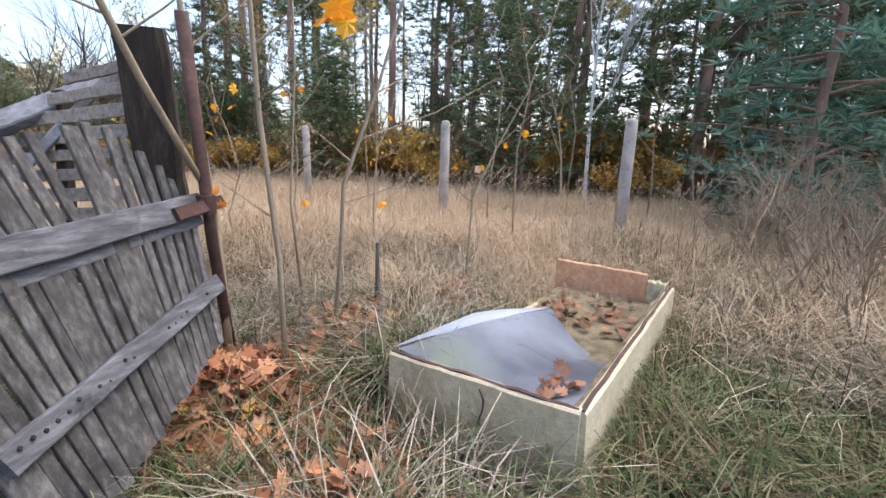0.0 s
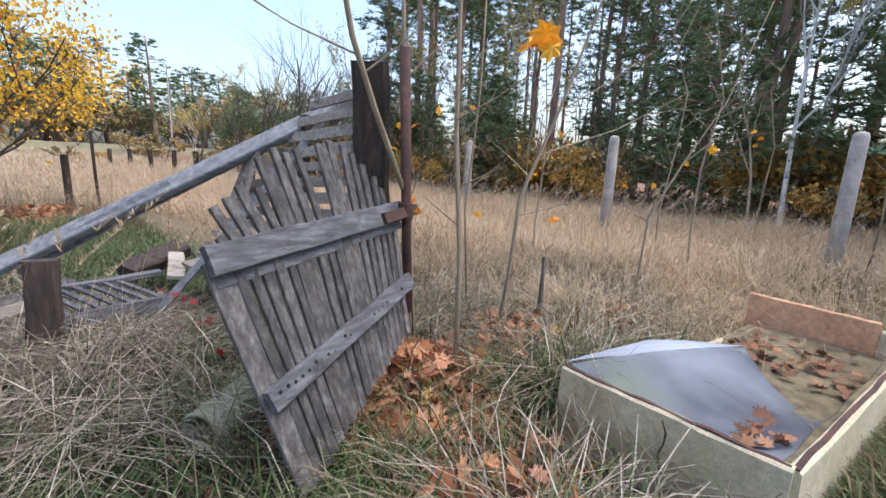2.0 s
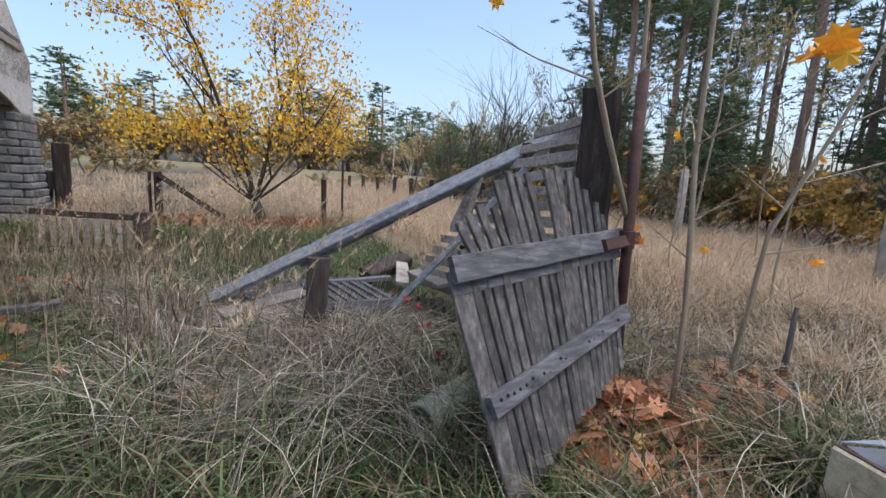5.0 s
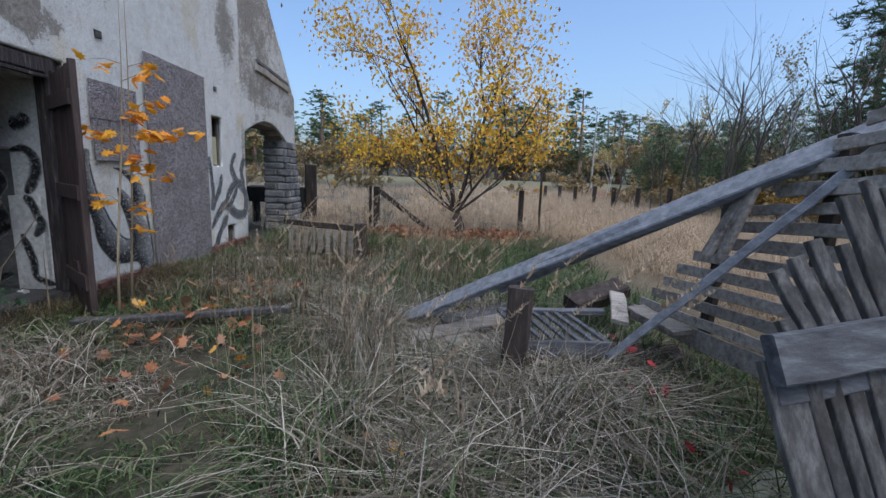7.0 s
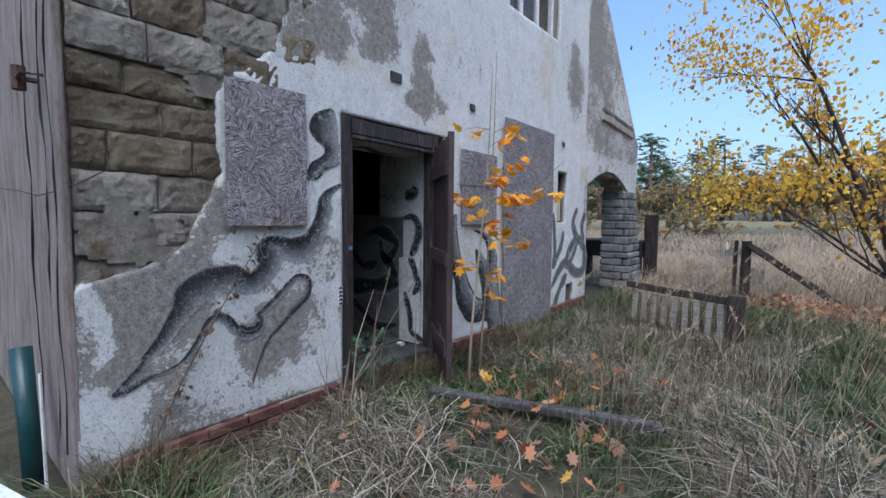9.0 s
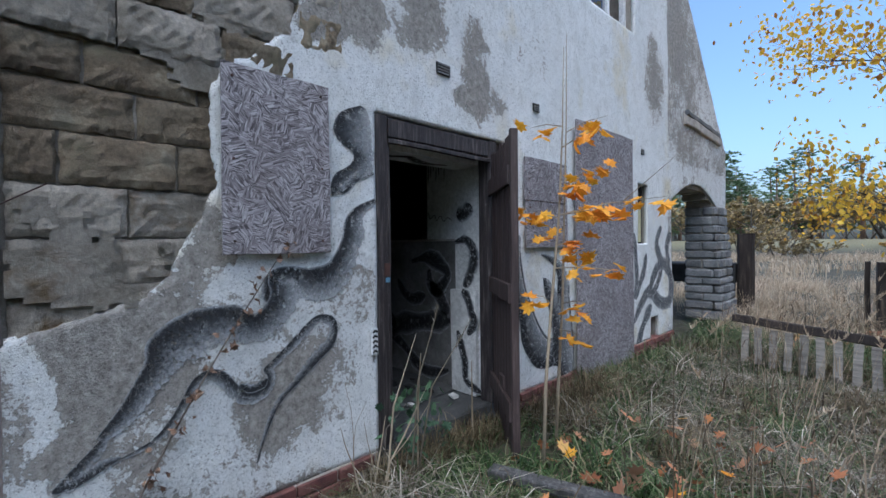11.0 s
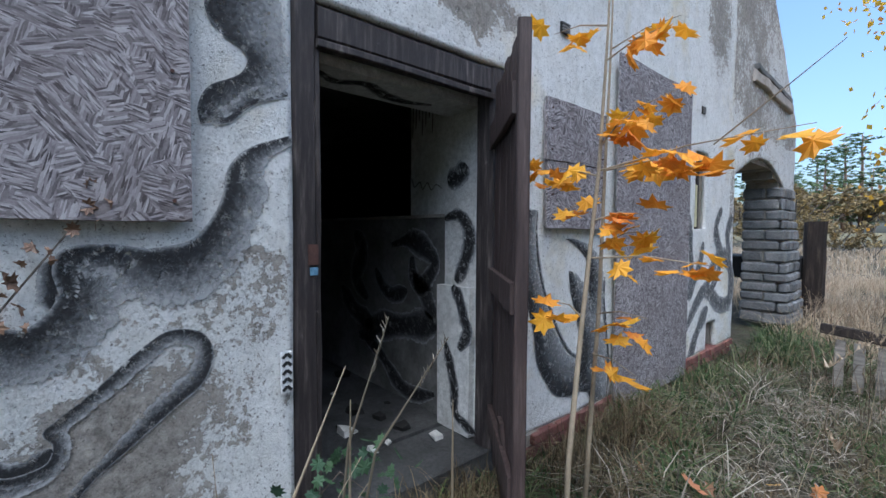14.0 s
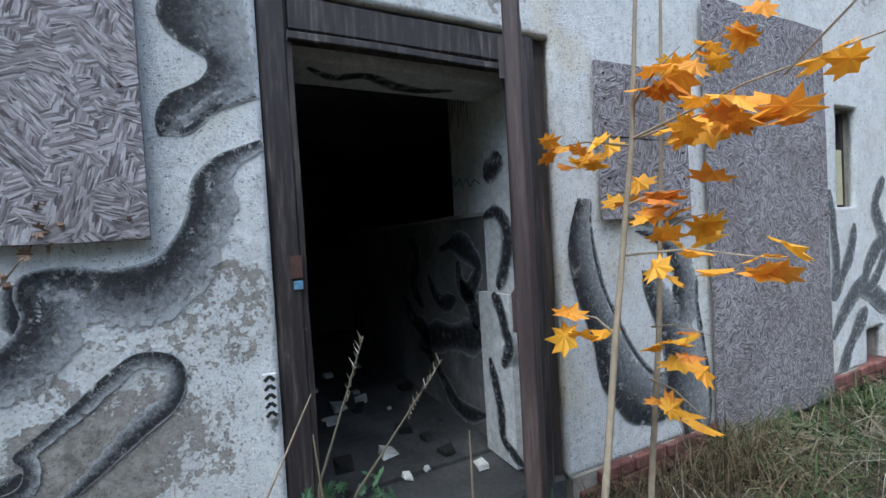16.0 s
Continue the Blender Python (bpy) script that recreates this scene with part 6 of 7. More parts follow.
def pine_model(name, tall, bare, seed, reach=2.0, clumps=120, mat=None, trunk_r=0.15, label="", at=(0, 0, -50), lowreach=1.0, sprays=16, thin=0.08):
    random.seed(seed)
    rg = np.random.default_rng(seed)
    t = thing(name, label, "tree", at, "pine wood")
    o = Vector(at)
    bm = bmesh.new()
    bend = random.uniform(-0.3, 0.3)
    pts = [o + Vector((bend * (k / 8) ** 2 + random.uniform(-0.04, 0.04), random.uniform(-0.05, 0.05), tall * k / 8 - (0.3 if k == 0 else 0))) for k in range(9)]
    tube(bm, pts, [trunk_r * (1 - 0.8 * k / 8) for k in range(9)], 8)
    vs = []
    limbs = bm
    for i in range(clumps):
        k = random.uniform(bare, 1.0)
        if random.random() < 0.08:
            k = random.uniform(bare * 0.5, bare)
        base = pts[0].lerp(pts[8], k)
        ang = random.uniform(0, 6.283)
        q = (k - bare) / (1 - bare)
        rad = reach * (0.3 + 0.7 * math.sin(3.14 * min(1.0, max(0.05, q * 0.8 + 0.17)))) * random.uniform(0.25, 1.0) * lowreach
        end = base + Vector((math.cos(ang) * rad, math.sin(ang) * rad, rad * random.uniform(-0.1, 0.35)))
        if i % 3 == 0:
            tube(limbs, [base, base.lerp(end, 0.5) + Vector((0, 0, 0.05)), end], [0.03, 0.02, 0.008], 4, False)
        for q in range(3):
            c = base.lerp(end, random.uniform(0.45, 1.05)) + Vector((random.gauss(0, 0.28), random.gauss(0, 0.28), random.gauss(0, 0.16)))
            vs.append(needle_clump(np.array(c), random.uniform(0.22, 0.46) * (tall / 14) ** 0.35, sprays, rg, thin))
    part("trunk", bm, M_PINEBARK, t, smooth=True)
    v = np.concatenate(vs)
    cr = tri_mesh("crown", v, np.arange(len(v)).reshape(-1, 3), mat or M_NEEDLE, "stuff")
    cr.parent = t
    cr.matrix_parent_inverse = Matrix.Translation(-o)
    return t


def bare_model(name, tall, seed, label, mat=None, leaf=None, nleaf=0, radius=0.05, stems=1, at=(0, 0, -50), depth=3, spread=0.4, lsize=0.1, group="thicket"):
    random.seed(seed)
    t = thing(name, label, "tree", at, group)
    bm, tips = bmesh.new(), []
    o = Vector(at)
    for s in range(stems):
        w = Vector((random.gauss(0, 0.12 * stems), random.gauss(0, 0.12 * stems), 1))
        low = o + Vector((random.gauss(0, 0.04 * stems), random.gauss(0, 0.04 * stems), -0.1))
        grow(bm, low, w, tall * 0.6 * random.uniform(0.8, 1.1), radius, depth, tips, spread, 5, 0.5, (3, 5), 0.55)
    part("trunk", bm, mat or M_BARK, t)
    if leaf:
        P = np.array([tuple(p) for p in tips])
        P = P[rng.integers(0, len(P), nleaf)] + rng.normal(0, 0.1, (nleaf, 3))
        v, f = leaf_cloud(P, rng.uniform(lsize * 0.7, lsize * 1.3, nleaf), 0.9, True)
        cr = tri_mesh("crown", v, f, leaf, "stuff")
        cr.parent = t
        cr.matrix_parent_inverse = Matrix.Translation(-o)
    return t


def forest():
    r = random.Random(5)
    pines = [pine_model("pine_tree", 16, 0.5, 1, 2.4, 110, None, 0.17, "tall pine with bare trunk and dark high crown", (17.2, -6.1, 0)),
             pine_model("pine_tree", 15, 0.4, 2, 2.3, 115, None, 0.15, "tall pine with low dark branches in the wood", (18.3, -1.4, 0)),
             pine_model("pine_tree", 17, 0.56, 3, 2.2, 100, None, 0.16, "slender pine with a high crown in the wood", (19.0, 3.8, 0)),
             pine_model("pine_tree", 14, 0.34, 4, 2.6, 120, None, 0.14, "dense pine branched low at the wood edge", (18.6, -10.5, 0))]
    spots = [(17.2, -6.1), (18.3, -1.4), (19.0, 3.8), (18.6, -10.5)]
    def free(x, y, d):
        return all((x - a) ** 2 + (y - b) ** 2 > d * d for a, b in spots)
    tries = 0
    while len(spots) < 92 and tries < 6000:
        tries += 1
        y = r.uniform(-34, 33)
        x = 17.5 + r.uniform(0, 1) ** 1.3 * (17 if y < 6 else 15) + 0.12 * max(0, y)
        if not free(x, y, 1.5) or (x - 3.5) < (y + 3) * 0.98:
            continue
        spots.append((x, y))
        which = r.choice((0, 2, 1, 3) if y < 4 else (0, 2, 2, 0, 1))
        s = r.uniform(0.8, 1.15)
        copy_thing(pines[which], Matrix.LocRotScale((x, y, float(height(x, y))), Euler((0, 0, r.uniform(0, 6.28))), None) @ Matrix.Diagonal((s, s, s, 1)))
    # thin trunks between
    thin = [bare_model("bare_tree", 9, 21, "thin bare tree between the pines", M_BARK, radius=0.05, at=(16.8, 1.0, 0), depth=2, spread=0.3),
            bare_model("bare_tree", 7, 22, "thin pale bare tree at the wood edge", M_TWIG, radius=0.035, at=(14.2, -3.0, 0), depth=3, spread=0.35),
            bare_model("birch_tree", 10, 23, "slim birch with few yellow leaves at the wood edge", M_BIRCH, M_BIRCHLEAF, 700, 0.06, 1, (18.0, 6.0, 0), 3, 0.35)]
    for k in range(130):
        y = r.uniform(-22, 30)
        x = r.uniform(14.8, 27) + 0.12 * max(0, y)
        copy_thing(thin[r.choice((0, 0, 1, 1, 2))], Matrix.LocRotScale((x, y, float(height(x, y))), Euler((0, 0, r.uniform(0, 6.28))), None) @ Matrix.Diagonal((1, 1, r.uniform(0.7, 1.2), 1)))
    # undergrowth in autumn colour
    bush = [bare_model("autumn_shrub", 2.6, 31, "orange-yellow leafy shrub under the pines", M_BARK, M_SHRUB, 1500, 0.025, 4, (16.5, -2.2, 0), 2, 0.5, 0.13, "undergrowth"),
            bare_model("autumn_shrub", 3.4, 32, "tall yellow-green shrub under the pines", M_BARK, M_FARLEAF, 1700, 0.025, 4, (17.0, 1.6, 0), 2, 0.5, 0.13, "undergrowth")]
    small = pine_model("young_pine", 4.5, 0.05, 8, 1.5, 110, None, 0.06, "young green pine under the tall pines", (17.0, -4.0, 0))
    for k in range(150):
        y = r.uniform(-24, 30)
        x = (r.uniform(15.2, 18.0) if k % 2 else r.uniform(16.2, 27)) + 0.12 * max(0, y)
        s = r.uniform(0.6, 1.25)
        copy_thing(r.choice((bush[0], bush[0], bush[1], small, small)), Matrix.LocRotScale((x, y, 0), Euler((0, 0, r.uniform(0, 6.28))), None) @ Matrix.Diagonal((s, s, s, 1)))
    blue = pine_model("young_pine", 6.5, 0.03, 9, 2.3, 230, M_NEEDLE2, 0.1, "young blue-green pine beside the dry meadow", (11.8, -6.7, 0))
    copy_thing(blue, pose(13.8, -8.6, 0, 0, 0, 120))
    # bare scrub in front of it
    scrub = bare_model("bare_bush", 2.0, 41, "tangled bare pale bush at the meadow edge", M_TWIG, None, 0, 0.03, 8, (9.3, -6.3, 0), 3, 0.65, group="bare bushes")
    for x, y, a, s in ((8.2, -5.7, 50, 0.8), (9.0, -5.9, 140, 1.0), (9.9, -6.5, 20, 1.3), (10.4, -6.0, 100, 1.0), (8.8, -7.4, 190, 1.2), (10.2, -7.2, 250, 1.3), (7.6, -5.9, 300, 0.7)):
        copy_thing(scrub, pose(x, y, 0, 0, 0, a) @ Matrix.Diagonal((s, s, s, 1)))
    # left of the wood and far off
    for x, y, s in ((15.4, 13.4, 1.0), (16.2, 15.8, 1.1), (15.0, 17.0, 0.9), (17.5, 20.0, 1.1), (18.5, 22.5, 1.0)):
        copy_thing(thin[0], pose(x, y, 0, 0, 0, 40 * x) @ Matrix.Diagonal((s * 1.5, s * 1.5, s, 1)))
    for i, (x, y) in enumerate([(12.5, 18.6), (16.7, 23.3), (14.8, 15.2), (14.0, 12.1), (15.4, 12.4), (14.1, 9.6), (16.1, 10.5), (15.2, 8.6), (13.1, 15.0), (15.2, 17.3), (14.0, 13.4), (16.2, 14.3), (15.1, 11.4)]):
        s = 0.75 + 0.1 * (i % 4)
        copy_thing(thin[0], pose(x, y, 0, 0, 0, 70 * i) @ Matrix.Diagonal((s * 1.4, s * 1.4, s, 1)))
        copy_thing(bush[1 - i % 2], pose(x + 1.2, y + 0.8, 0, 0, 0, 50 * i) @ Matrix.Diagonal((s, s, s * 0.8, 1)))
    far_b = bare_model("birch_tree", 11, 51, "pale birch with thin yellow leaves beyond the meadow", M_BIRCH, M_BIRCHLEAF, 2600, 0.09, 2, (24.6, 37, 0), 3, 0.4, 0.16, "far birches")
    copy_thing(far_b, pose(27.5, 35, 0, 0, 0, 70))
    copy_thing(far_b, pose(21.0, 41, 0, 0, 0, 170) @ Matrix.Diagonal((0.7, 0.7, 0.75, 1)))
    far_p = pine_model("pine_tree", 12, 0.3, 6, 2.6, 70, None, 0.2, "distant dark pine beyond the road bank", (12.0, 88, 1.3), 1.0, 8, 0.3)
    far_l = bare_model("far_tree", 8, 61, "distant brown autumn tree beyond the meadow", M_BARK, M_FARLEAF, 1500, 0.09, 3, (30.0, 52, 1.3), 2, 0.5, 0.3, "far trees")
    for k in range(230):
        a = radians(r.uniform(-34, 50))
        d = r.uniform(62, 110)
        x, y = 3 + d * math.sin(a), -3 + d * math.cos(a)
        s = r.uniform(0.6, 1.1)
        copy_thing(far_p if r.random() < 0.4 else far_l, pose(x, y, float(height(x, y)), 0, 0, r.uniform(0, 360)) @ Matrix.Diagonal((s * 1.6, s * 1.6, s, 1)))
    for k in range(55):
        a = radians(r.uniform(-24, 44))
        d = r.uniform(36, 60)
        x, y = 3 + d * math.sin(a), -3 + d * math.cos(a)
        s = r.uniform(0.18, 0.42)
        copy_thing(far_l if r.random() < 0.7 else bush[0], pose(x, y, float(height(x, y)), 0, 0, r.uniform(0, 360)) @ Matrix.Diagonal((s * 1.6, s * 1.6, s, 1)))
    lamp = thing("street_lamp", "tall grey street lamp on the far road bank", "lamp", (22.0, 48, 1.0))
    bm = bmesh.new()
    tube(bm, [(22, 48, 0.3), (22, 48, 5), (22, 48, 9.5), (21.2, 48, 9.8)], [0.1, 0.08, 0.06, 0.05], 8)
    part("pole_shaft", bm, M_CONC, lamp)
    bm = bmesh.new()
    box(bm, (20.5, 47.85, 9.72), (21.2, 48.15, 9.86), 0.01)
    part("lamp_head", bm, M_CONC, lamp)


forest()


# ---- saplings near the gate ----
D_LEAF = single_leaf_mesh("dry_vine_leaf", M_DRYLEAF, 1.2)
Y_LEAF, B_LEAF = single_leaf_mesh("yellow_leaf", M_YLEAF), single_leaf_mesh("brown_leaf", M_BLEAF)
R_LEAF, I_LEAF = single_leaf_mesh("red_leaf", M_REDLEAF), single_leaf_mesh("ivy_leaf", M_IVY, 0.3)


def sapling(pts, radii, twigs, leaves, label, seed, leaf=None, size=0.1):
    random.seed(seed)
    t = thing("sapling", label, "sapling", pts[0], "saplings")
    bm = bmesh.new()
    tube(bm, pts, [q * 0.78 for q in radii], 7)
    P = [Vector(p) for p in pts]
    for k, way, L in twigs:
        i = min(len(P) - 2, int(k * (len(P) - 1)))
        at = P[i].lerp(P[i + 1], k * (len(P) - 1) - i)
        d = Vector(way).normalized()
        q = [at, at + d * L * 0.5 + Vector((random.uniform(-0.02, 0.02), random.uniform(-0.02, 0.02), 0.02)), at + d * L + Vector((0, 0, L * 0.12))]
        twig = bmesh.new()
        tube(twig, q, [0.006, 0.004, 0.0015], 5, False)
        mid = q[1] + (q[2] - q[1]) * 0.3
        side = d.cross(Vector((0, 0, 1))).normalized() * random.choice((-1, 1))
        tube(twig, [mid, mid + side * L * 0.25 + d * L * 0.2], [0.003, 0.001], 4, False)
        part("twig", twig, M_TWIG, t)
    part("stem", bm, M_TWIG, t, smooth=True)
    for p in leaves:
        leaf_on("leaf", leaf or Y_LEAF, t, p, size * random.uniform(0.8, 1.2))
    return t


def gate_saplings():
    lab = "thin bare maple sapling with a few last yellow leaves"
    sapling([(5.54, -1.77, -0.05), (5.5, -1.8, 0.6), (5.45, -1.82, 1.08), (5.36, -1.85, 1.7), (5.28, -1.88, 2.4), (5.2, -1.9, 3.3)], [0.03, 0.027, 0.024, 0.018, 0.014, 0.006],
            ((0.62, (0.5, -0.4, 0.5), 0.5), (0.3, (0.5, 0.2, 0.3), 0.3), (0.75, (-0.5, -0.3, 0.6), 0.5)), ((5.46, -1.88, 1.02), (5.44, -1.84, 1.09), (5.42, -2.06, 1.6)), lab, 1, None, 0.085)
    # crooked limb crossing in front of the big post
    sapling([(5.45, -1.82, 1.06), (5.25, -1.89, 1.3), (5.03, -1.96, 1.58), (4.86, -2.0, 1.86), (4.72, -2.03, 2.3), (4.62, -2.05, 2.8)], [0.02, 0.021, 0.02, 0.018, 0.014, 0.006],
            ((0.55, (-0.7, 0.5, 0.25), 0.6), (0.7, (-0.6, 0.6, 0.5), 0.8), (0.5, (0.3, -0.6, 0.4), 0.4)), ((4.4, -1.6, 2.25), (4.5, -1.7, 2.15)), lab, 2, None, 0.09)
    sapling([(5.57, -2.15, -0.05), (5.6, -2.12, 0.7), (5.55, -2.08, 1.5), (5.5, -2.1, 2.3), (5.45, -2.1, 3.2)], [0.022, 0.02, 0.018, 0.014, 0.006],
            ((0.4, (0.3, -0.7, 0.3), 0.3), (0.5, (0.5, 0.5, 0.5), 0.5), (0.52, (-0.25, -0.9, 0.2), 0.68), (0.6, (0.5, -0.7, 0.6), 0.6), (0.33, (-0.4, 0.5, 0.4), 0.3)),
            ((5.39, -2.66, 1.86), (5.37, -2.72, 1.84), (5.42, -2.62, 1.9), (5.36, -2.69, 1.9), (5.42, -2.58, 1.88)), lab, 3, None, 0.15)
    sapling([(6.2, -2.05, -0.05), (6.25, -2.1, 0.6), (6.22, -2.15, 1.1), (6.4, -2.3, 1.7), (6.6, -2.5, 2.6), (6.8, -2.7, 3.4)], [0.02, 0.018, 0.017, 0.014, 0.01, 0.004],
            ((0.35, (0.6, -0.5, 0.15), 0.5), (0.45, (-0.5, 0.4, 0.4), 0.4), (0.6, (0.7, -0.6, 0.5), 0.9), (0.5, (0.8, -0.7, 0.35), 1.2)), ((6.5, -2.3, 0.95),), lab, 4, None, 0.09)
    sapling([(7.4, -2.68, -0.05), (7.42, -2.7, 0.5), (7.4, -2.72, 0.95), (7.5, -2.9, 1.4), (7.75, -3.1, 1.9), (8.0, -3.3, 2.8)], [0.014, 0.013, 0.012, 0.009, 0.007, 0.003],
            ((0.4, (0.5, -0.9, 0.5), 0.5), (0.38, (-0.4, 0.7, 0.5), 0.3), (0.6, (0.3, -0.8, 0.7), 0.5)), (), lab, 5)
    sapling([(6.6, -1.5, -0.05), (6.55, -1.45, 0.9), (6.6, -1.5, 1.9), (6.62, -1.5, 3.0)], [0.014, 0.012, 0.01, 0.004],
            ((0.4, (0.5, -0.5, 0.5), 0.4), (0.6, (-0.5, 0.5, 0.6), 0.5)), ((6.6, -1.55, 0.9),), lab, 6, None, 0.08)
    for i, (x, y, h) in enumerate(((8.4, -1.2, 3.2), (9.2, -2.8, 3.6), (9.0, 0.4, 3.0), (10.2, -2.2, 4.0), (12.0, -4.6, 4.5), (11.5, 0.6, 4.2), (8.0, 0.6, 2.6), (12.8, -3.2, 4.6), (12.6, -6.2, 4.8))):
        rr = random.Random(100 + i)
        pts = [(x + rr.uniform(-0.04, 0.04) * k, y + rr.uniform(-0.05, 0.05) * k, h * k / 5 - 0.05) for k in range(6)]
        tw = [(rr.uniform(0.3, 0.9), (rr.uniform(-1, 1), rr.uniform(-1, 1), rr.uniform(0.3, 0.9)), rr.uniform(0.4, 1.0)) for _ in range(7)]
        lv = [(x + rr.uniform(-0.5, 0.5), y + rr.uniform(-0.5, 0.5), rr.uniform(1.0, 2.2)) for _ in range(5 if i > 3 else 2)]
        sapling(pts, [0.018, 0.016, 0.013, 0.01, 0.007, 0.003], tw, lv, "tall thin bare sapling in the dry meadow", 60 + i, None, 0.12)
    s = thing("wood_stake", "pale split wooden stake in the leaves", "stake", (6.62, -2.19, 0))
    bm = bmesh.new()
    plank(bm, (6.62, -2.19, -0.05), (6.66, -2.17, 0.62), 0.045, 0.03, (-1, 0, 0), 0.003, 5, 0.4)
    part("stake_body", bm, M_GREYWOOD, s)


gate_saplings()


def door_sapling():
    t = thing("maple_sapling", "slender maple sapling with orange-yellow leaves by the house wall", "sapling", (0.38, 1.25, 0))
    random.seed(77)
    bm = bmesh.new()
    s1 = [Vector(p) for p in ((0.73, 0.7, -0.05), (0.7, 0.78, 0.5), (0.69, 0.87, 1.0), (0.68, 0.99, 1.6), (0.67, 1.06, 2.2), (0.66, 1.1, 2.75))]
    s2 = [Vector(p) for p in ((0.6, 1.05, -0.05), (0.58, 1.13, 0.45), (0.55, 1.24, 0.95), (0.5, 1.36, 1.6), (0.5, 1.4, 2.3), (0.5, 1.42, 3.0))]
    tube(bm, s1, [0.012, 0.011, 0.01, 0.008, 0.005, 0.002], 7)
    tube(bm, s2, [0.012, 0.011, 0.01, 0.008, 0.005, 0.002], 7)
    spots = []
    for base, end, count in (((0.68, 0.99, 1.6), (1.36, 0.94, 1.66), 7), ((0.7, 1.0, 1.6), (1.05, 1.02, 1.6), 18), ((0.68, 0.99, 1.58), (0.4, 0.9, 1.62), 10), ((0.53, 1.3, 1.3), (0.85, 1.1, 1.36), 5),
                             ((0.69, 0.93, 1.25), (1.14, 0.86, 1.25), 8), ((0.57, 1.18, 0.98), (0.86, 1.05, 1.02), 8), ((0.57, 1.16, 0.8), (0.82, 1.06, 0.78), 5), ((0.69, 0.87, 1.02), (0.62, 0.8, 1.08), 4),
                             ((0.5, 1.37, 1.85), (0.85, 1.3, 1.95), 8), ((0.68, 1.0, 1.7), (0.8, 1.06, 1.84), 7), ((0.69, 0.95, 1.4), (0.86, 1.0, 1.42), 7), ((0.67, 1.04, 2.05), (0.9, 1.1, 2.14), 7), ((0.67, 1.06, 2.2), (0.45, 1.0, 2.22), 5), ((0.5, 1.4, 2.25), (0.8, 1.45, 2.32), 5), ((0.5, 1.36, 1.5), (0.3, 1.3, 1.46), 4)):
        base, end = Vector(base), Vector(end)
        tube(bm, [base, base.lerp(end, 0.5) + Vector((0, 0, 0.02)), end], [0.0045, 0.003, 0.0012], 5, False)
        for q in range(count):
            spots.append(base.lerp(end, 0.3 + 0.75 * (q + random.random()) / count) + Vector((random.gauss(0, 0.03), random.gauss(0, 0.04), random.gauss(-0.02, 0.025))))
    tube(bm, [(1.1, 0.96, 1.64), (1.3, 0.93, 1.78), (1.42, 0.9, 1.86)], [0.003, 0.002, 0.001], 5, False)
    part("stem", bm, M_TWIG, t, smooth=True)
    for p in spots:
        leaf_on("leaf", Y_LEAF, t, p, random.uniform(0.09, 0.15), 0.45)


door_sapling()


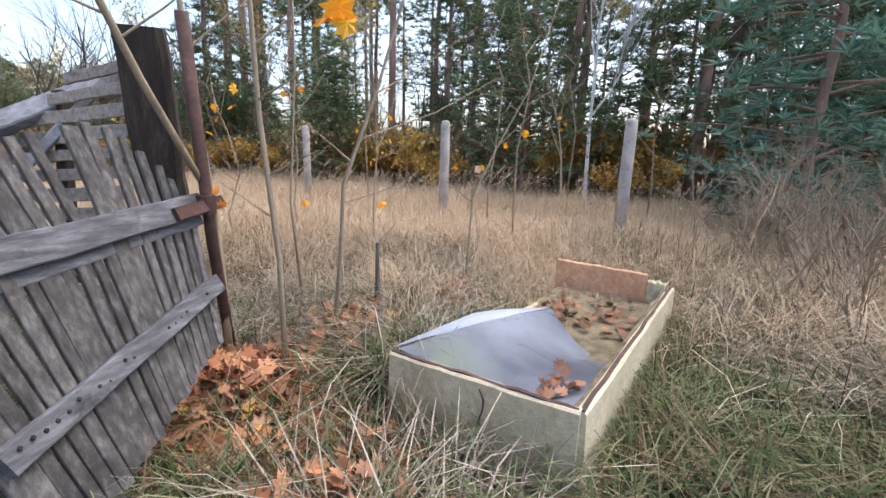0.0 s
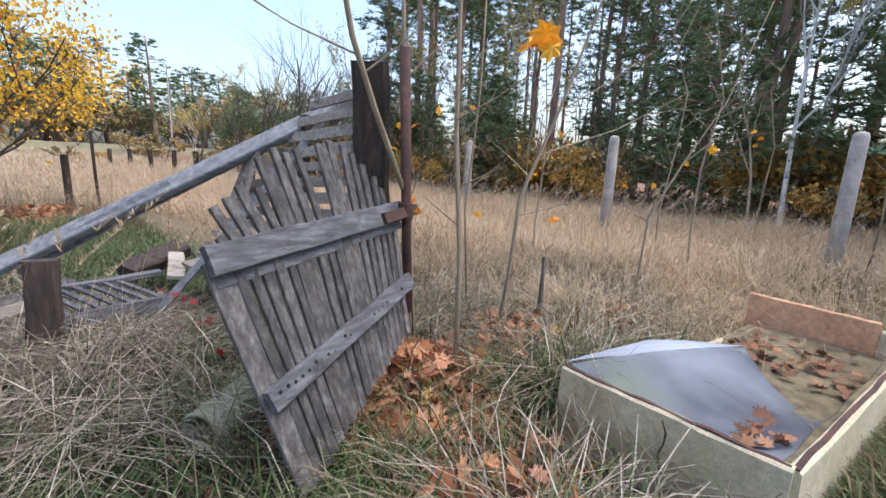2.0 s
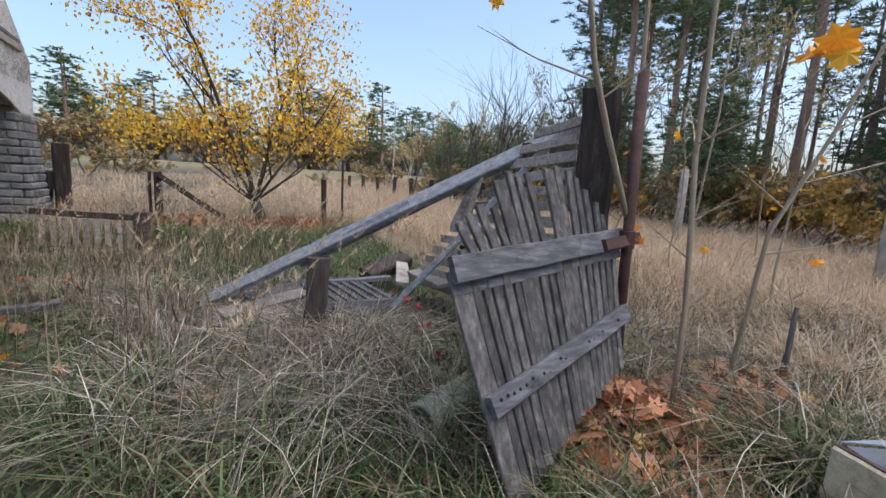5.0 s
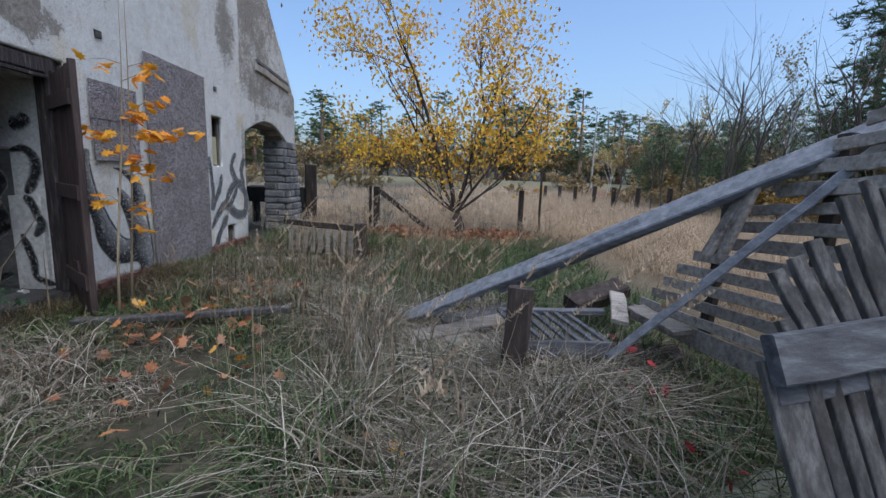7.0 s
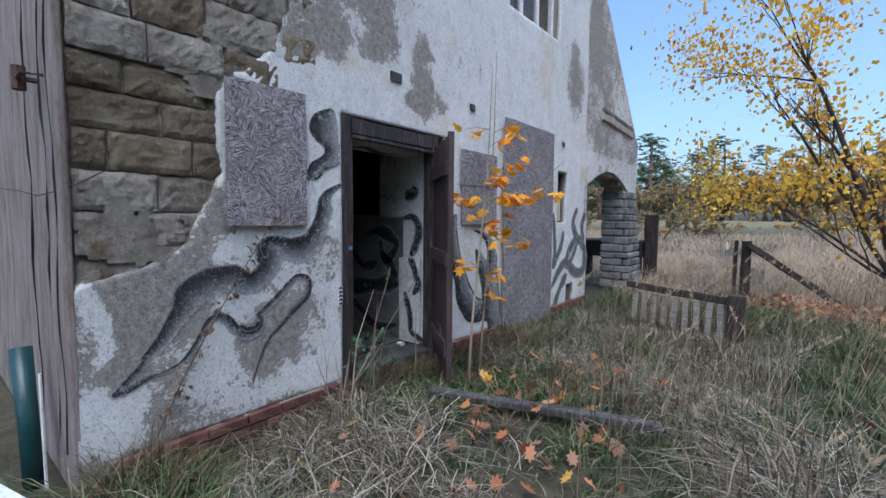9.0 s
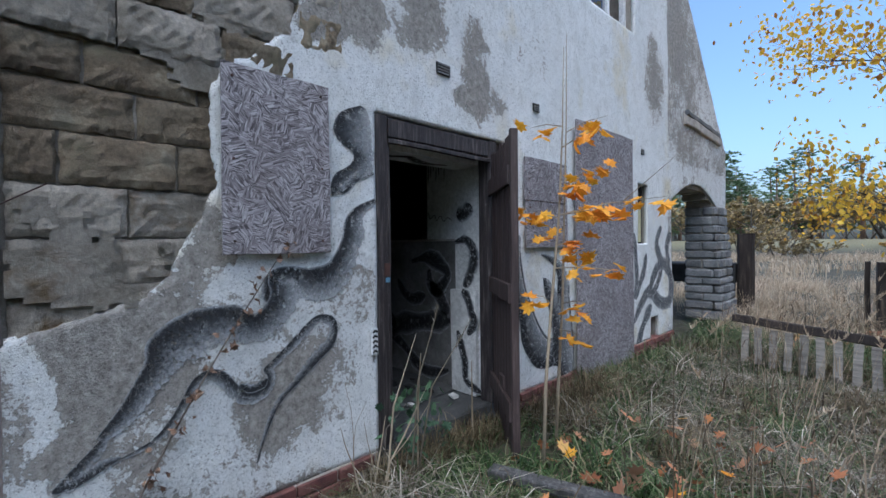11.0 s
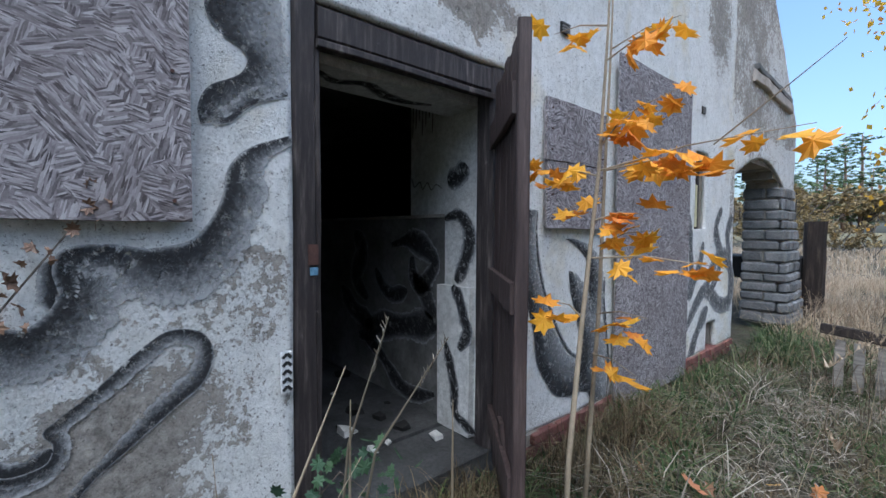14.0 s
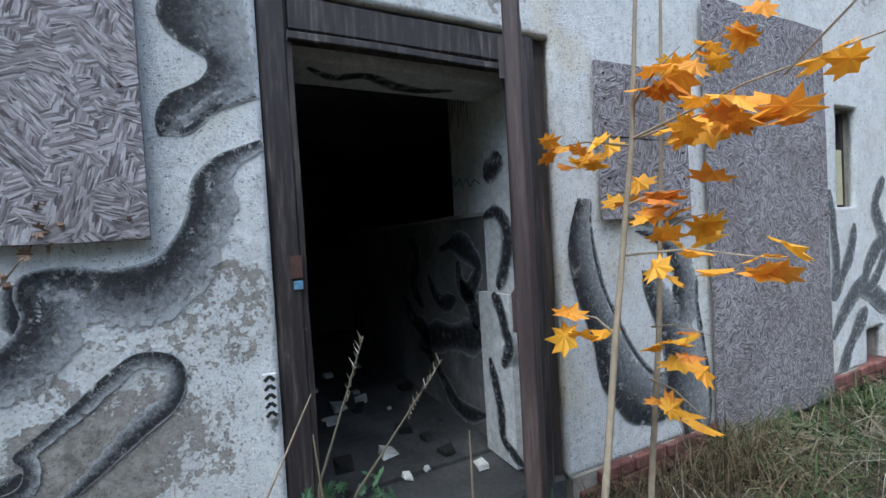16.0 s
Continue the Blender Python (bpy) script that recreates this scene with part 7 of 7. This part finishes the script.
def weeds():
    """Dead stalks, ivy and a twig bush round the doorway."""
    i = thing("ivy", "dark green ivy trailing over the door foot", "ivy", (0.08, 0.05, 0))
    random.seed(5)
    bm = bmesh.new()
    tube(bm, [(0.1, -0.04, 0.0), (0.08, 0.0, 0.3), (0.1, 0.14, 0.42), (0.14, 0.26, 0.3)], [0.005, 0.004, 0.003, 0.002], 5)
    part("stem", bm, M_BARK, i)
    for k in range(70):
        leaf_on("leaf", I_LEAF, i, (random.uniform(0.06, 0.3), random.gauss(0.16, 0.13), random.uniform(0.08, 0.52)), random.uniform(0.05, 0.09), 0.8)
    for j, (x, y, h, dx, dy) in enumerate(((0.35, -0.22, 0.9, -0.05, 0.28), (0.3, 0.0, 1.05, 0.02, 0.22), (0.28, 0.05, 0.95, 0.1, 0.4), (0.22, 0.62, 0.62, 0, 0.0), (0.25, 0.1, 0.8, 0.1, -0.05))):
        s = thing("dead_stalk", "dry bare plant stalk beside the doorway", "stalk", (x, y, 0), "dead stalks")
        bm = bmesh.new()
        tube(bm, [(x, y, -0.03), (x + dx * 0.3, y + dy * 0.3, h * 0.6), (x + dx, y + dy, h)], [0.006, 0.005, 0.002], 6)
        part("stem", bm, M_PALE if j in (1, 2) else M_TWIG, s)
        if j in (1, 2):
            bm = bmesh.new()
            for q in range(14):
                c = Vector((x + dx * (0.72 + 0.02 * q), y + dy * (0.72 + 0.02 * q), h * (0.82 + 0.013 * q)))
                tube(bm, [c, c + Vector((random.uniform(-0.015, 0.015), random.uniform(-0.015, 0.015), 0.03))], [0.003, 0.0005], 4)
            part("seed_head", bm, M_PALE, s, "pale feathery seed head")
    b = thing("twig_bush", "leafless brown twig shrub against the wall foot", "shrub", (0.3, -0.25, 0))
    bm, tips = bmesh.new(), []
    random.seed(12)
    for w in ((0.1, -0.5, 1), (0, 0.15, 1), (0.2, 0.5, 1)):
        grow(bm, (0.3, -0.25, -0.05), w, 0.55, 0.007, 1, tips, 0.35, 5, 0.3, (2, 3), 0.7)
    part("stem", bm, M_TWIG, b)
    v = thing("dry_vine", "dried brown vine hanging down the render", "vine", (0.03, -1.2, 0.2))
    bm = bmesh.new()
    line = [Vector((0.035, -1.35 + 0.75 * (k / 12) ** 1.2, 0.1 + 1.3 * k / 12)) for k in range(13)]
    tube(bm, line, [0.006 - 0.0003 * k for k in range(13)], 5)
    part("stem", bm, M_BARK, v)
    for k in range(60):
        p = line[random.randint(0, 12)] + Vector((0.01, random.gauss(0, 0.025), random.gauss(0, 0.04)))
        leaf_on("leaf", D_LEAF, v, p, random.uniform(0.03, 0.06), 1.2)
    rv = thing("red_creeper", "small creeper with dark red leaves under the crib", "creeper", (4.6, -1.0, 0))
    bm = bmesh.new()
    tube(bm, [(4.62, -0.95, 0), (4.58, -0.8, 0.2), (4.6, -0.7, 0.42)], [0.004, 0.003, 0.001], 5)
    part("stem", bm, M_BARK, rv)
    for k in range(40):
        leaf_on("leaf", R_LEAF, rv, (random.gauss(4.62, 0.12), random.gauss(-1.0, 0.3), abs(random.gauss(0.14, 0.12)) + 0.02), random.uniform(0.04, 0.08), 0.9)


weeds()


# ---- bricks of the plinth ----
def plinth():
    p = thing("brick_plinth", "red brick plinth course along the wall foot", "plinth", (0, 2, 0), kind="structure")
    shapes = []
    for k in range(4):
        bm = bmesh.new()
        box(bm, (-0.1, -0.118, -0.031), (0.03 + 0.003 * k, 0.118, 0.031), 0.003)
        me = bpy.data.meshes.new("brick")
        bevelled(bm, 0.005)
        bm.to_mesh(me)
        bm.free()
        me.materials.append(M_BRICK)
        shapes.append(me)
    r = random.Random(3)
    for row in range(2):
        y = Y0 + 0.12 + (0.12 if row % 2 else 0.0)
        while y < ARCH[0] - 0.1:
            if not (DOOR[0] - 0.12 < y < DOOR[1] + 0.1 or 2.3 < y < 3.75):
                b = new("brick", r.choice(shapes))
                b.parent = p
                b.location = (r.uniform(-0.004, 0.004), y - 2, 0.036 + row * 0.072)
            y += 0.247
    bm = bmesh.new()
    box(bm, (-0.09, Y0 + 0.01, 0.0), (0.012, DOOR[0] - 0.01, 0.139))
    part("bed_mortar", bm, M_MORTAR, p)
    bm = bmesh.new()
    box(bm, (-0.09, DOOR[1] + 0.01, 0.0), (0.012, ARCH[0] - 0.01, 0.139))
    part("bed_mortar", bm, M_MORTAR, p)


plinth()


# ---- bare blocks at the near corner ----
def blocks():
    """Rough courses; each face hewn uneven, the upper courses standing proud."""
    r = random.Random(9)
    courses = [(1.0, 1.24), (1.24, 1.46), (1.46, 1.67), (1.67, 1.88), (1.88, 2.075), (2.075, 2.255), (2.255, 2.47), (2.47, 2.72), (2.72, 3.0)]
    for row, (z0, z1) in enumerate(courses):
        ys, y = [], Y0 + 0.03 - (0.2 if row % 2 else 0.0)
        while y < -0.2:
            w = r.uniform(0.34, 0.5)
            ys.append((max(y, Y0 + 0.03), min(y + w, -0.2)))
            y += w
        for a, b in ys:
            if b - a < 0.06 or not any(block_zone(yy, zz) for yy in (a, b, (a + b) / 2) for zz in (z0, z1)):
                continue
            front = (0.0 if row > 5 else -0.016) + r.uniform(-0.007, 0.006)
            brown = row in (3, 4, 5) and r.random() < 0.75 or r.random() < 0.15
            nu, nv = 14, 7
            bm = bmesh.new()
            grid = []
            for i in range(nu + 1):
                line = []
                for j in range(nv + 1):
                    u, v = i / nu, j / nv
                    yy, zz = a + 0.005 + (b - a - 0.01) * u, z0 + 0.005 + (z1 - z0 - 0.01) * v
                    rim = min(u, 1 - u, v, 1 - v) < 0.01
                    x = front + 0.012 * noise.noise(Vector((yy * 11, zz * 11, row))) + 0.01 * noise.noise(Vector((yy * 34, zz * 34, row))) - (0.013 if rim else 0.0)
                    if rim:
                        yy += r.uniform(-0.004, 0.004)
                        zz += r.uniform(-0.005, 0.004)
                    line.append(bm.verts.new((x, yy, zz)))
                grid.append(line)
            for i in range(nu):
                for j in range(nv):
                    bm.faces.new((grid[i][j], grid[i + 1][j], grid[i + 1][j + 1], grid[i][j + 1]))
            loop = [grid[i][0] for i in range(nu + 1)] + [grid[nu][j] for j in range(1, nv + 1)] + [grid[i][nv] for i in range(nu - 1, -1, -1)] + [grid[0][j] for j in range(nv - 1, 0, -1)]
            back = [bm.verts.new((-0.1, p.co.y, p.co.z)) for p in loop]
            for k in range(len(loop)):
                q = (k + 1) % len(loop)
                bm.faces.new((loop[q], loop[k], back[k], back[q]))
            ob = mesh_ob("block", bm, M_BROWNBLOCK if brown else M_BLOCK)
            ob.parent = wall_gable


blocks()

# ---- grass ----
def keep_out(xy):
    bad = inside(xy, -7, 0.06, Y0 - 0.1, 8.0)
    f = ((xy[:, 0] > 5.2) & (xy[:, 0] < 7.35) & (xy[:, 1] > -3.9 - 0.28 * (xy[:, 0] - 5.3)) & (xy[:, 1] < -2.9 - 0.31 * (xy[:, 0] - 5.4)))
    cr = inside(xy, -0.1, 0.95, -2.7, -1.75)
    return xy[~(bad | f | cr)]


def clumped(n, x0, x1, y0, y1, per, spread_):
    c = area(max(1, n // per), x0, x1, y0, y1)
    return c[rng.integers(0, len(c), n)] + rng.normal(0, spread_, (n, 2))


def litter_zone(xy):
    """The leaf-covered hollow between the gate and the freezer, where grass is thin."""
    return ((xy[:, 0] - 5.35) / 0.6) ** 2 + ((xy[:, 1] + 2.15) / 0.48) ** 2 < 1


def trodden(xy):
    """The trodden line from the gate to the door."""
    out = np.zeros(len(xy), bool)
    line = [(3.7, -3.8), (3.4, -3.5), (3.45, -3.0), (2.8, -2.5), (2.7, -2.1), (2.1, -1.2), (1.65, -0.7), (1.62, -0.1)]
    for (ax, ay), (bx, by) in zip(line, line[1:]):
        d = np.array([bx - ax, by - ay])
        k = np.clip(((xy - [ax, ay]) @ d) / (d @ d), 0, 1)
        out |= np.linalg.norm(xy - ([ax, ay] + k[:, None] * d), axis=1) < 0.4
    return out


def lawn(name, xy, lo, hi, w0, w1, bend, mat, label, thin=True):
    xy = keep_out(xy)
    if thin:
        z = litter_zone(xy)
        xy = xy[~z | (rng.uniform(0, 1, len(xy)) < 0.12)]
        fz = inside(xy, 4.75, 5.5, -4.3, -2.6)
        xy = xy[~fz | (rng.uniform(0, 1, len(xy)) < 0.4)]
        if mat is M_STRAW:
            xy = xy[~inside(xy, 0.2, 2.9, -2.4, 1.2) | (rng.uniform(0, 1, len(xy)) < 0.7)]
    n = len(xy)
    tall = rng.uniform(lo, hi, n) * np.where(inside(xy, -0.5, 2.6, -1.3, 1.3), 0.5, 1.0) * np.where(inside(xy, -0.5, 3.2, 1.3, 4.6), 0.6, 1.0)
    tall *= np.where(inside(xy, 0.7, 2.7, 2.0, 4.3), 0.42, 1.0)
    tall *= np.where(xy[:, 0] > 7.8, 1.25, 1.0)
    tall *= np.where(inside(xy, 3.1, 4.6, -0.15, 1.0), 0.6, 1.0) * np.where(trodden(xy), 0.42, 1.0)
    v, f = blade_mesh(xy, tall, rng.uniform(w0, w1, n), np.abs(rng.normal(bend, 0.35, n)))
    return tri_mesh(name, v, f, mat, "stuff", label, "grass")


lawn("green_grass", np.concatenate([clumped(52000, 0.0, 5.8, -5.2, 6.0, 60, 0.1), clumped(9000, 5.0, 7.6, -5.0, -1.2, 40, 0.09), clumped(9000, 5.0, 9.5, -6.5, -3.9, 40, 0.12), clumped(9000, -5.0, 5.2, -9.5, -5.0, 50, 0.15)]), 0.16, 0.5, 0.006, 0.013, 1.05, M_GREEN, "green tussock grass between the house and the gate")
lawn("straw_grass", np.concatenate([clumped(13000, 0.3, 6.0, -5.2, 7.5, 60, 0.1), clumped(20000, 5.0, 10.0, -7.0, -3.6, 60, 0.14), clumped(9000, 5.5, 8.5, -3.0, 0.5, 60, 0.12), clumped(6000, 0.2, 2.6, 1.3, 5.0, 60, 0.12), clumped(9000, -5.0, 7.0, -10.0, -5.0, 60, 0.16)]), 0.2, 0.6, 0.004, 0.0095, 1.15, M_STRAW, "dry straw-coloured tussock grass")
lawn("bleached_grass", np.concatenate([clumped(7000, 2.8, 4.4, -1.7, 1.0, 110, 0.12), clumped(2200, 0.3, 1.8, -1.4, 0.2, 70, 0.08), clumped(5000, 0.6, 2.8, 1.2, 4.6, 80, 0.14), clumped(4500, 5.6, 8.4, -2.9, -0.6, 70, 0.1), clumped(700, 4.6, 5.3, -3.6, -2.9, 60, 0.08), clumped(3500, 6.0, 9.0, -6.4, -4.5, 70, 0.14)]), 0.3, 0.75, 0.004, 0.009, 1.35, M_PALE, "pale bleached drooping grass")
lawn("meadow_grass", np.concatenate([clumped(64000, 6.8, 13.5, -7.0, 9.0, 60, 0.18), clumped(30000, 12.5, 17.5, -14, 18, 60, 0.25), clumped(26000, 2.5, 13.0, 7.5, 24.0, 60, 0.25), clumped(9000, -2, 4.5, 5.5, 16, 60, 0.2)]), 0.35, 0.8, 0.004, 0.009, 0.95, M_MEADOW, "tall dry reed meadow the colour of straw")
far = clumped(24000, -30, 30, 20, 46, 60, 0.5)
far = far[far[:, 0] < 18]
lawn("far_meadow_grass", far, 0.3, 0.7, 0.02, 0.04, 0.5, M_MEADOW, "far straw-coloured meadow", False)


lawn("doorstep_weeds", np.concatenate([area(900, 0.07, 0.3, -0.15, 1.0), area(700, 0.07, 0.4, 1.25, 2.4), area(1200, 0.07, 0.45, -1.6, -0.1)]), 0.3, 0.6, 0.003, 0.007, 0.7, M_STRAW, "dry weeds along the doorstep and wall foot", False)


def plumes():
    """Feathery reed heads over the meadow."""
    c = np.concatenate([clumped(420, 7.5, 15.5, -6.0, 9.0, 6, 0.4), clumped(70, 2.6, 4.6, -1.2, 2.5, 5, 0.3), clumped(90, 1.2, 3.5, 1.5, 6.0, 5, 0.3)])
    c = keep_out(c)
    c = c[~trodden(c)]
    n, m = len(c), 34
    tall = rng.uniform(0.6, 1.05, n)
    ang, lean = rng.normal(-0.6, 0.6, n), rng.uniform(0.1, 0.32, n)
    root = np.concatenate([c, height(c[:, 0], c[:, 1])[:, None]], 1)
    top = root + np.stack([np.cos(ang) * lean, np.sin(ang) * lean, tall], 1)
    k = np.linspace(0.0, 1.0, m)
    axis = np.stack([np.cos(ang) * 0.12, np.sin(ang) * 0.12, np.full(n, 0.12)], 1)
    p = top[:, None] + axis[:, None] * k[None, :, None]
    d = rng.normal(0, 1, (n, m, 3)) * 0.5 + np.array([0, 0, 0.9])
    size = (0.032 * (1 - 0.75 * k))[None, :, None]
    tip = p + d * size
    side = rng.normal(0, 1, (n, m, 3)) * 0.0035
    v = np.stack([p - side, p + side, tip], 2).reshape(-1, 3)
    t1 = np.arange(len(v)).reshape(-1, 3)
    s = np.stack([root + [0.002, 0, 0], root - [0.002, 0, 0], top + axis * 0.5], 1).reshape(-1, 3)
    v2 = np.concatenate([v, s])
    tri_mesh("reed_plumes", v2, np.concatenate([t1, len(v) + np.arange(len(s)).reshape(-1, 3)]), M_MEADOW, "stuff", "feathery pale reed heads above the meadow", "reeds")


plumes()


def dead_stalks():
    c = keep_out(np.concatenate([clumped(160, 1.4, 3.6, -1.0, 4.2, 12, 0.25), clumped(110, 1.9, 3.5, -1.6, 1.8, 8, 0.3), clumped(160, 7.0, 10.5, -7.5, -4.2, 10, 0.3), clumped(120, 1.5, 6.0, 5.5, 9.5, 10, 0.4)]))
    c = c[~trodden(c)]
    v, f = blade_mesh(c, rng.uniform(0.45, 1.0, len(c)), np.full(len(c), 0.006), np.abs(rng.normal(0.12, 0.1, len(c))))
    base, bf = [v], [f]
    for i in range(5):
        up = rng.uniform(0.25, 0.7, len(c))
        q, g = blade_mesh(c + rng.normal(0, 0.02, c.shape), rng.uniform(0.1, 0.22, len(c)), np.full(len(c), 0.006), np.abs(rng.normal(0.8, 0.3, len(c))), up)
        bf.append(g + sum(len(b) for b in base))
        base.append(q)
    tri_mesh("dead_weeds", np.concatenate(base), np.concatenate(bf), M_STALK, "stuff", "dark brown dead weed stalks in the grass", "weeds")


dead_stalks()


# ---- fallen leaves ----
def litter():
    def heap(n, cx, cy, rx, ry, top):
        a = rng.normal(0, 0.5, (n, 2))
        x, y = cx + a[:, 0] * rx, cy + a[:, 1] * ry
        r2 = (a ** 2).sum(1)
        return np.stack([x, y, height(x, y) + 0.02 + top * np.exp(-r2 * 1.5) * rng.uniform(0.2, 1, n)], 1)
    P = np.concatenate([heap(1100, 5.35, -1.98, 0.7, 0.55, 0.22), heap(480, 5.0, -2.5, 0.65, 0.5, 0.1), heap(240, 4.75, -2.95, 0.8, 0.5, 0.24), heap(520, 7.2, -2.6, 1.1, 0.5, 0.22), heap(420, 6.2, -2.2, 1.0, 0.8, 0.26), heap(260, 4.75, -1.3, 0.45, 0.6, 0.05), heap(240, 3.6, -2.9, 2.0, 1.6, 0.06), heap(60, 1.5, 0.3, 1.0, 1.0, 0.1), heap(900, 4.3, 7.0, 1.6, 1.1, 0.2), heap(500, 3.0, 6.2, 1.8, 0.9, 0.3), heap(34, 1.6, 1.6, 1.2, 0.8, 0.25), heap(22, 1.2, 0.9, 0.9, 0.5, 0.15)])
    P = P[~inside(P[:, :2], -6, 0.05, -2, 6)]
    v, f = leaf_cloud(P, rng.uniform(0.075, 0.15, len(P)), 0.6)
    tri_mesh("leaf_litter", v, f, M_LITTER, "stuff", "curled red-brown fallen maple leaves", "leaves")
    u, w = rng.uniform(0.45, 0.97, 170), rng.uniform(0.06, 0.9, 170)
    Q = np.array([tuple(F_N.lerp(F_R, a).lerp(F_L.lerp(F_B, a), b)) for a, b in zip(u, w)])
    Q[:, 2] = 0.215 + rng.uniform(0, 0.05, 170)
    Q = Q[u > 0.6]
    Q = np.concatenate([Q, np.stack([rng.normal(5.5, 0.07, 22), rng.normal(-3.7, 0.05, 22), rng.uniform(0.345, 0.375, 22)], 1)])
    v, f = leaf_cloud(Q, rng.uniform(0.05, 0.085, len(Q)), 0.4)
    tri_mesh("freezer_leaves", v, f, M_WETLEAF, "stuff", "wet brown leaves lying inside the freezer", "leaves")
    r = random.Random(4)
    for k in range(40):
        x, y = r.uniform(0.5, 3.4), r.uniform(-1.4, 2.2)
        ob = new("fallen_leaf", B_LEAF if r.random() < 0.7 else Y_LEAF)
        s = r.uniform(0.08, 0.13)
        ob.matrix_world = Matrix.LocRotScale((x, y, float(height(x, y)) + r.uniform(0.06, 0.16)), Euler((r.gauss(0, 0.4), r.gauss(0, 0.4), r.uniform(0, 6))), (s, s, s))
        tagged(ob, "large fallen maple leaf caught in the grass", "leaf", "fallen leaves in the grass")


litter()
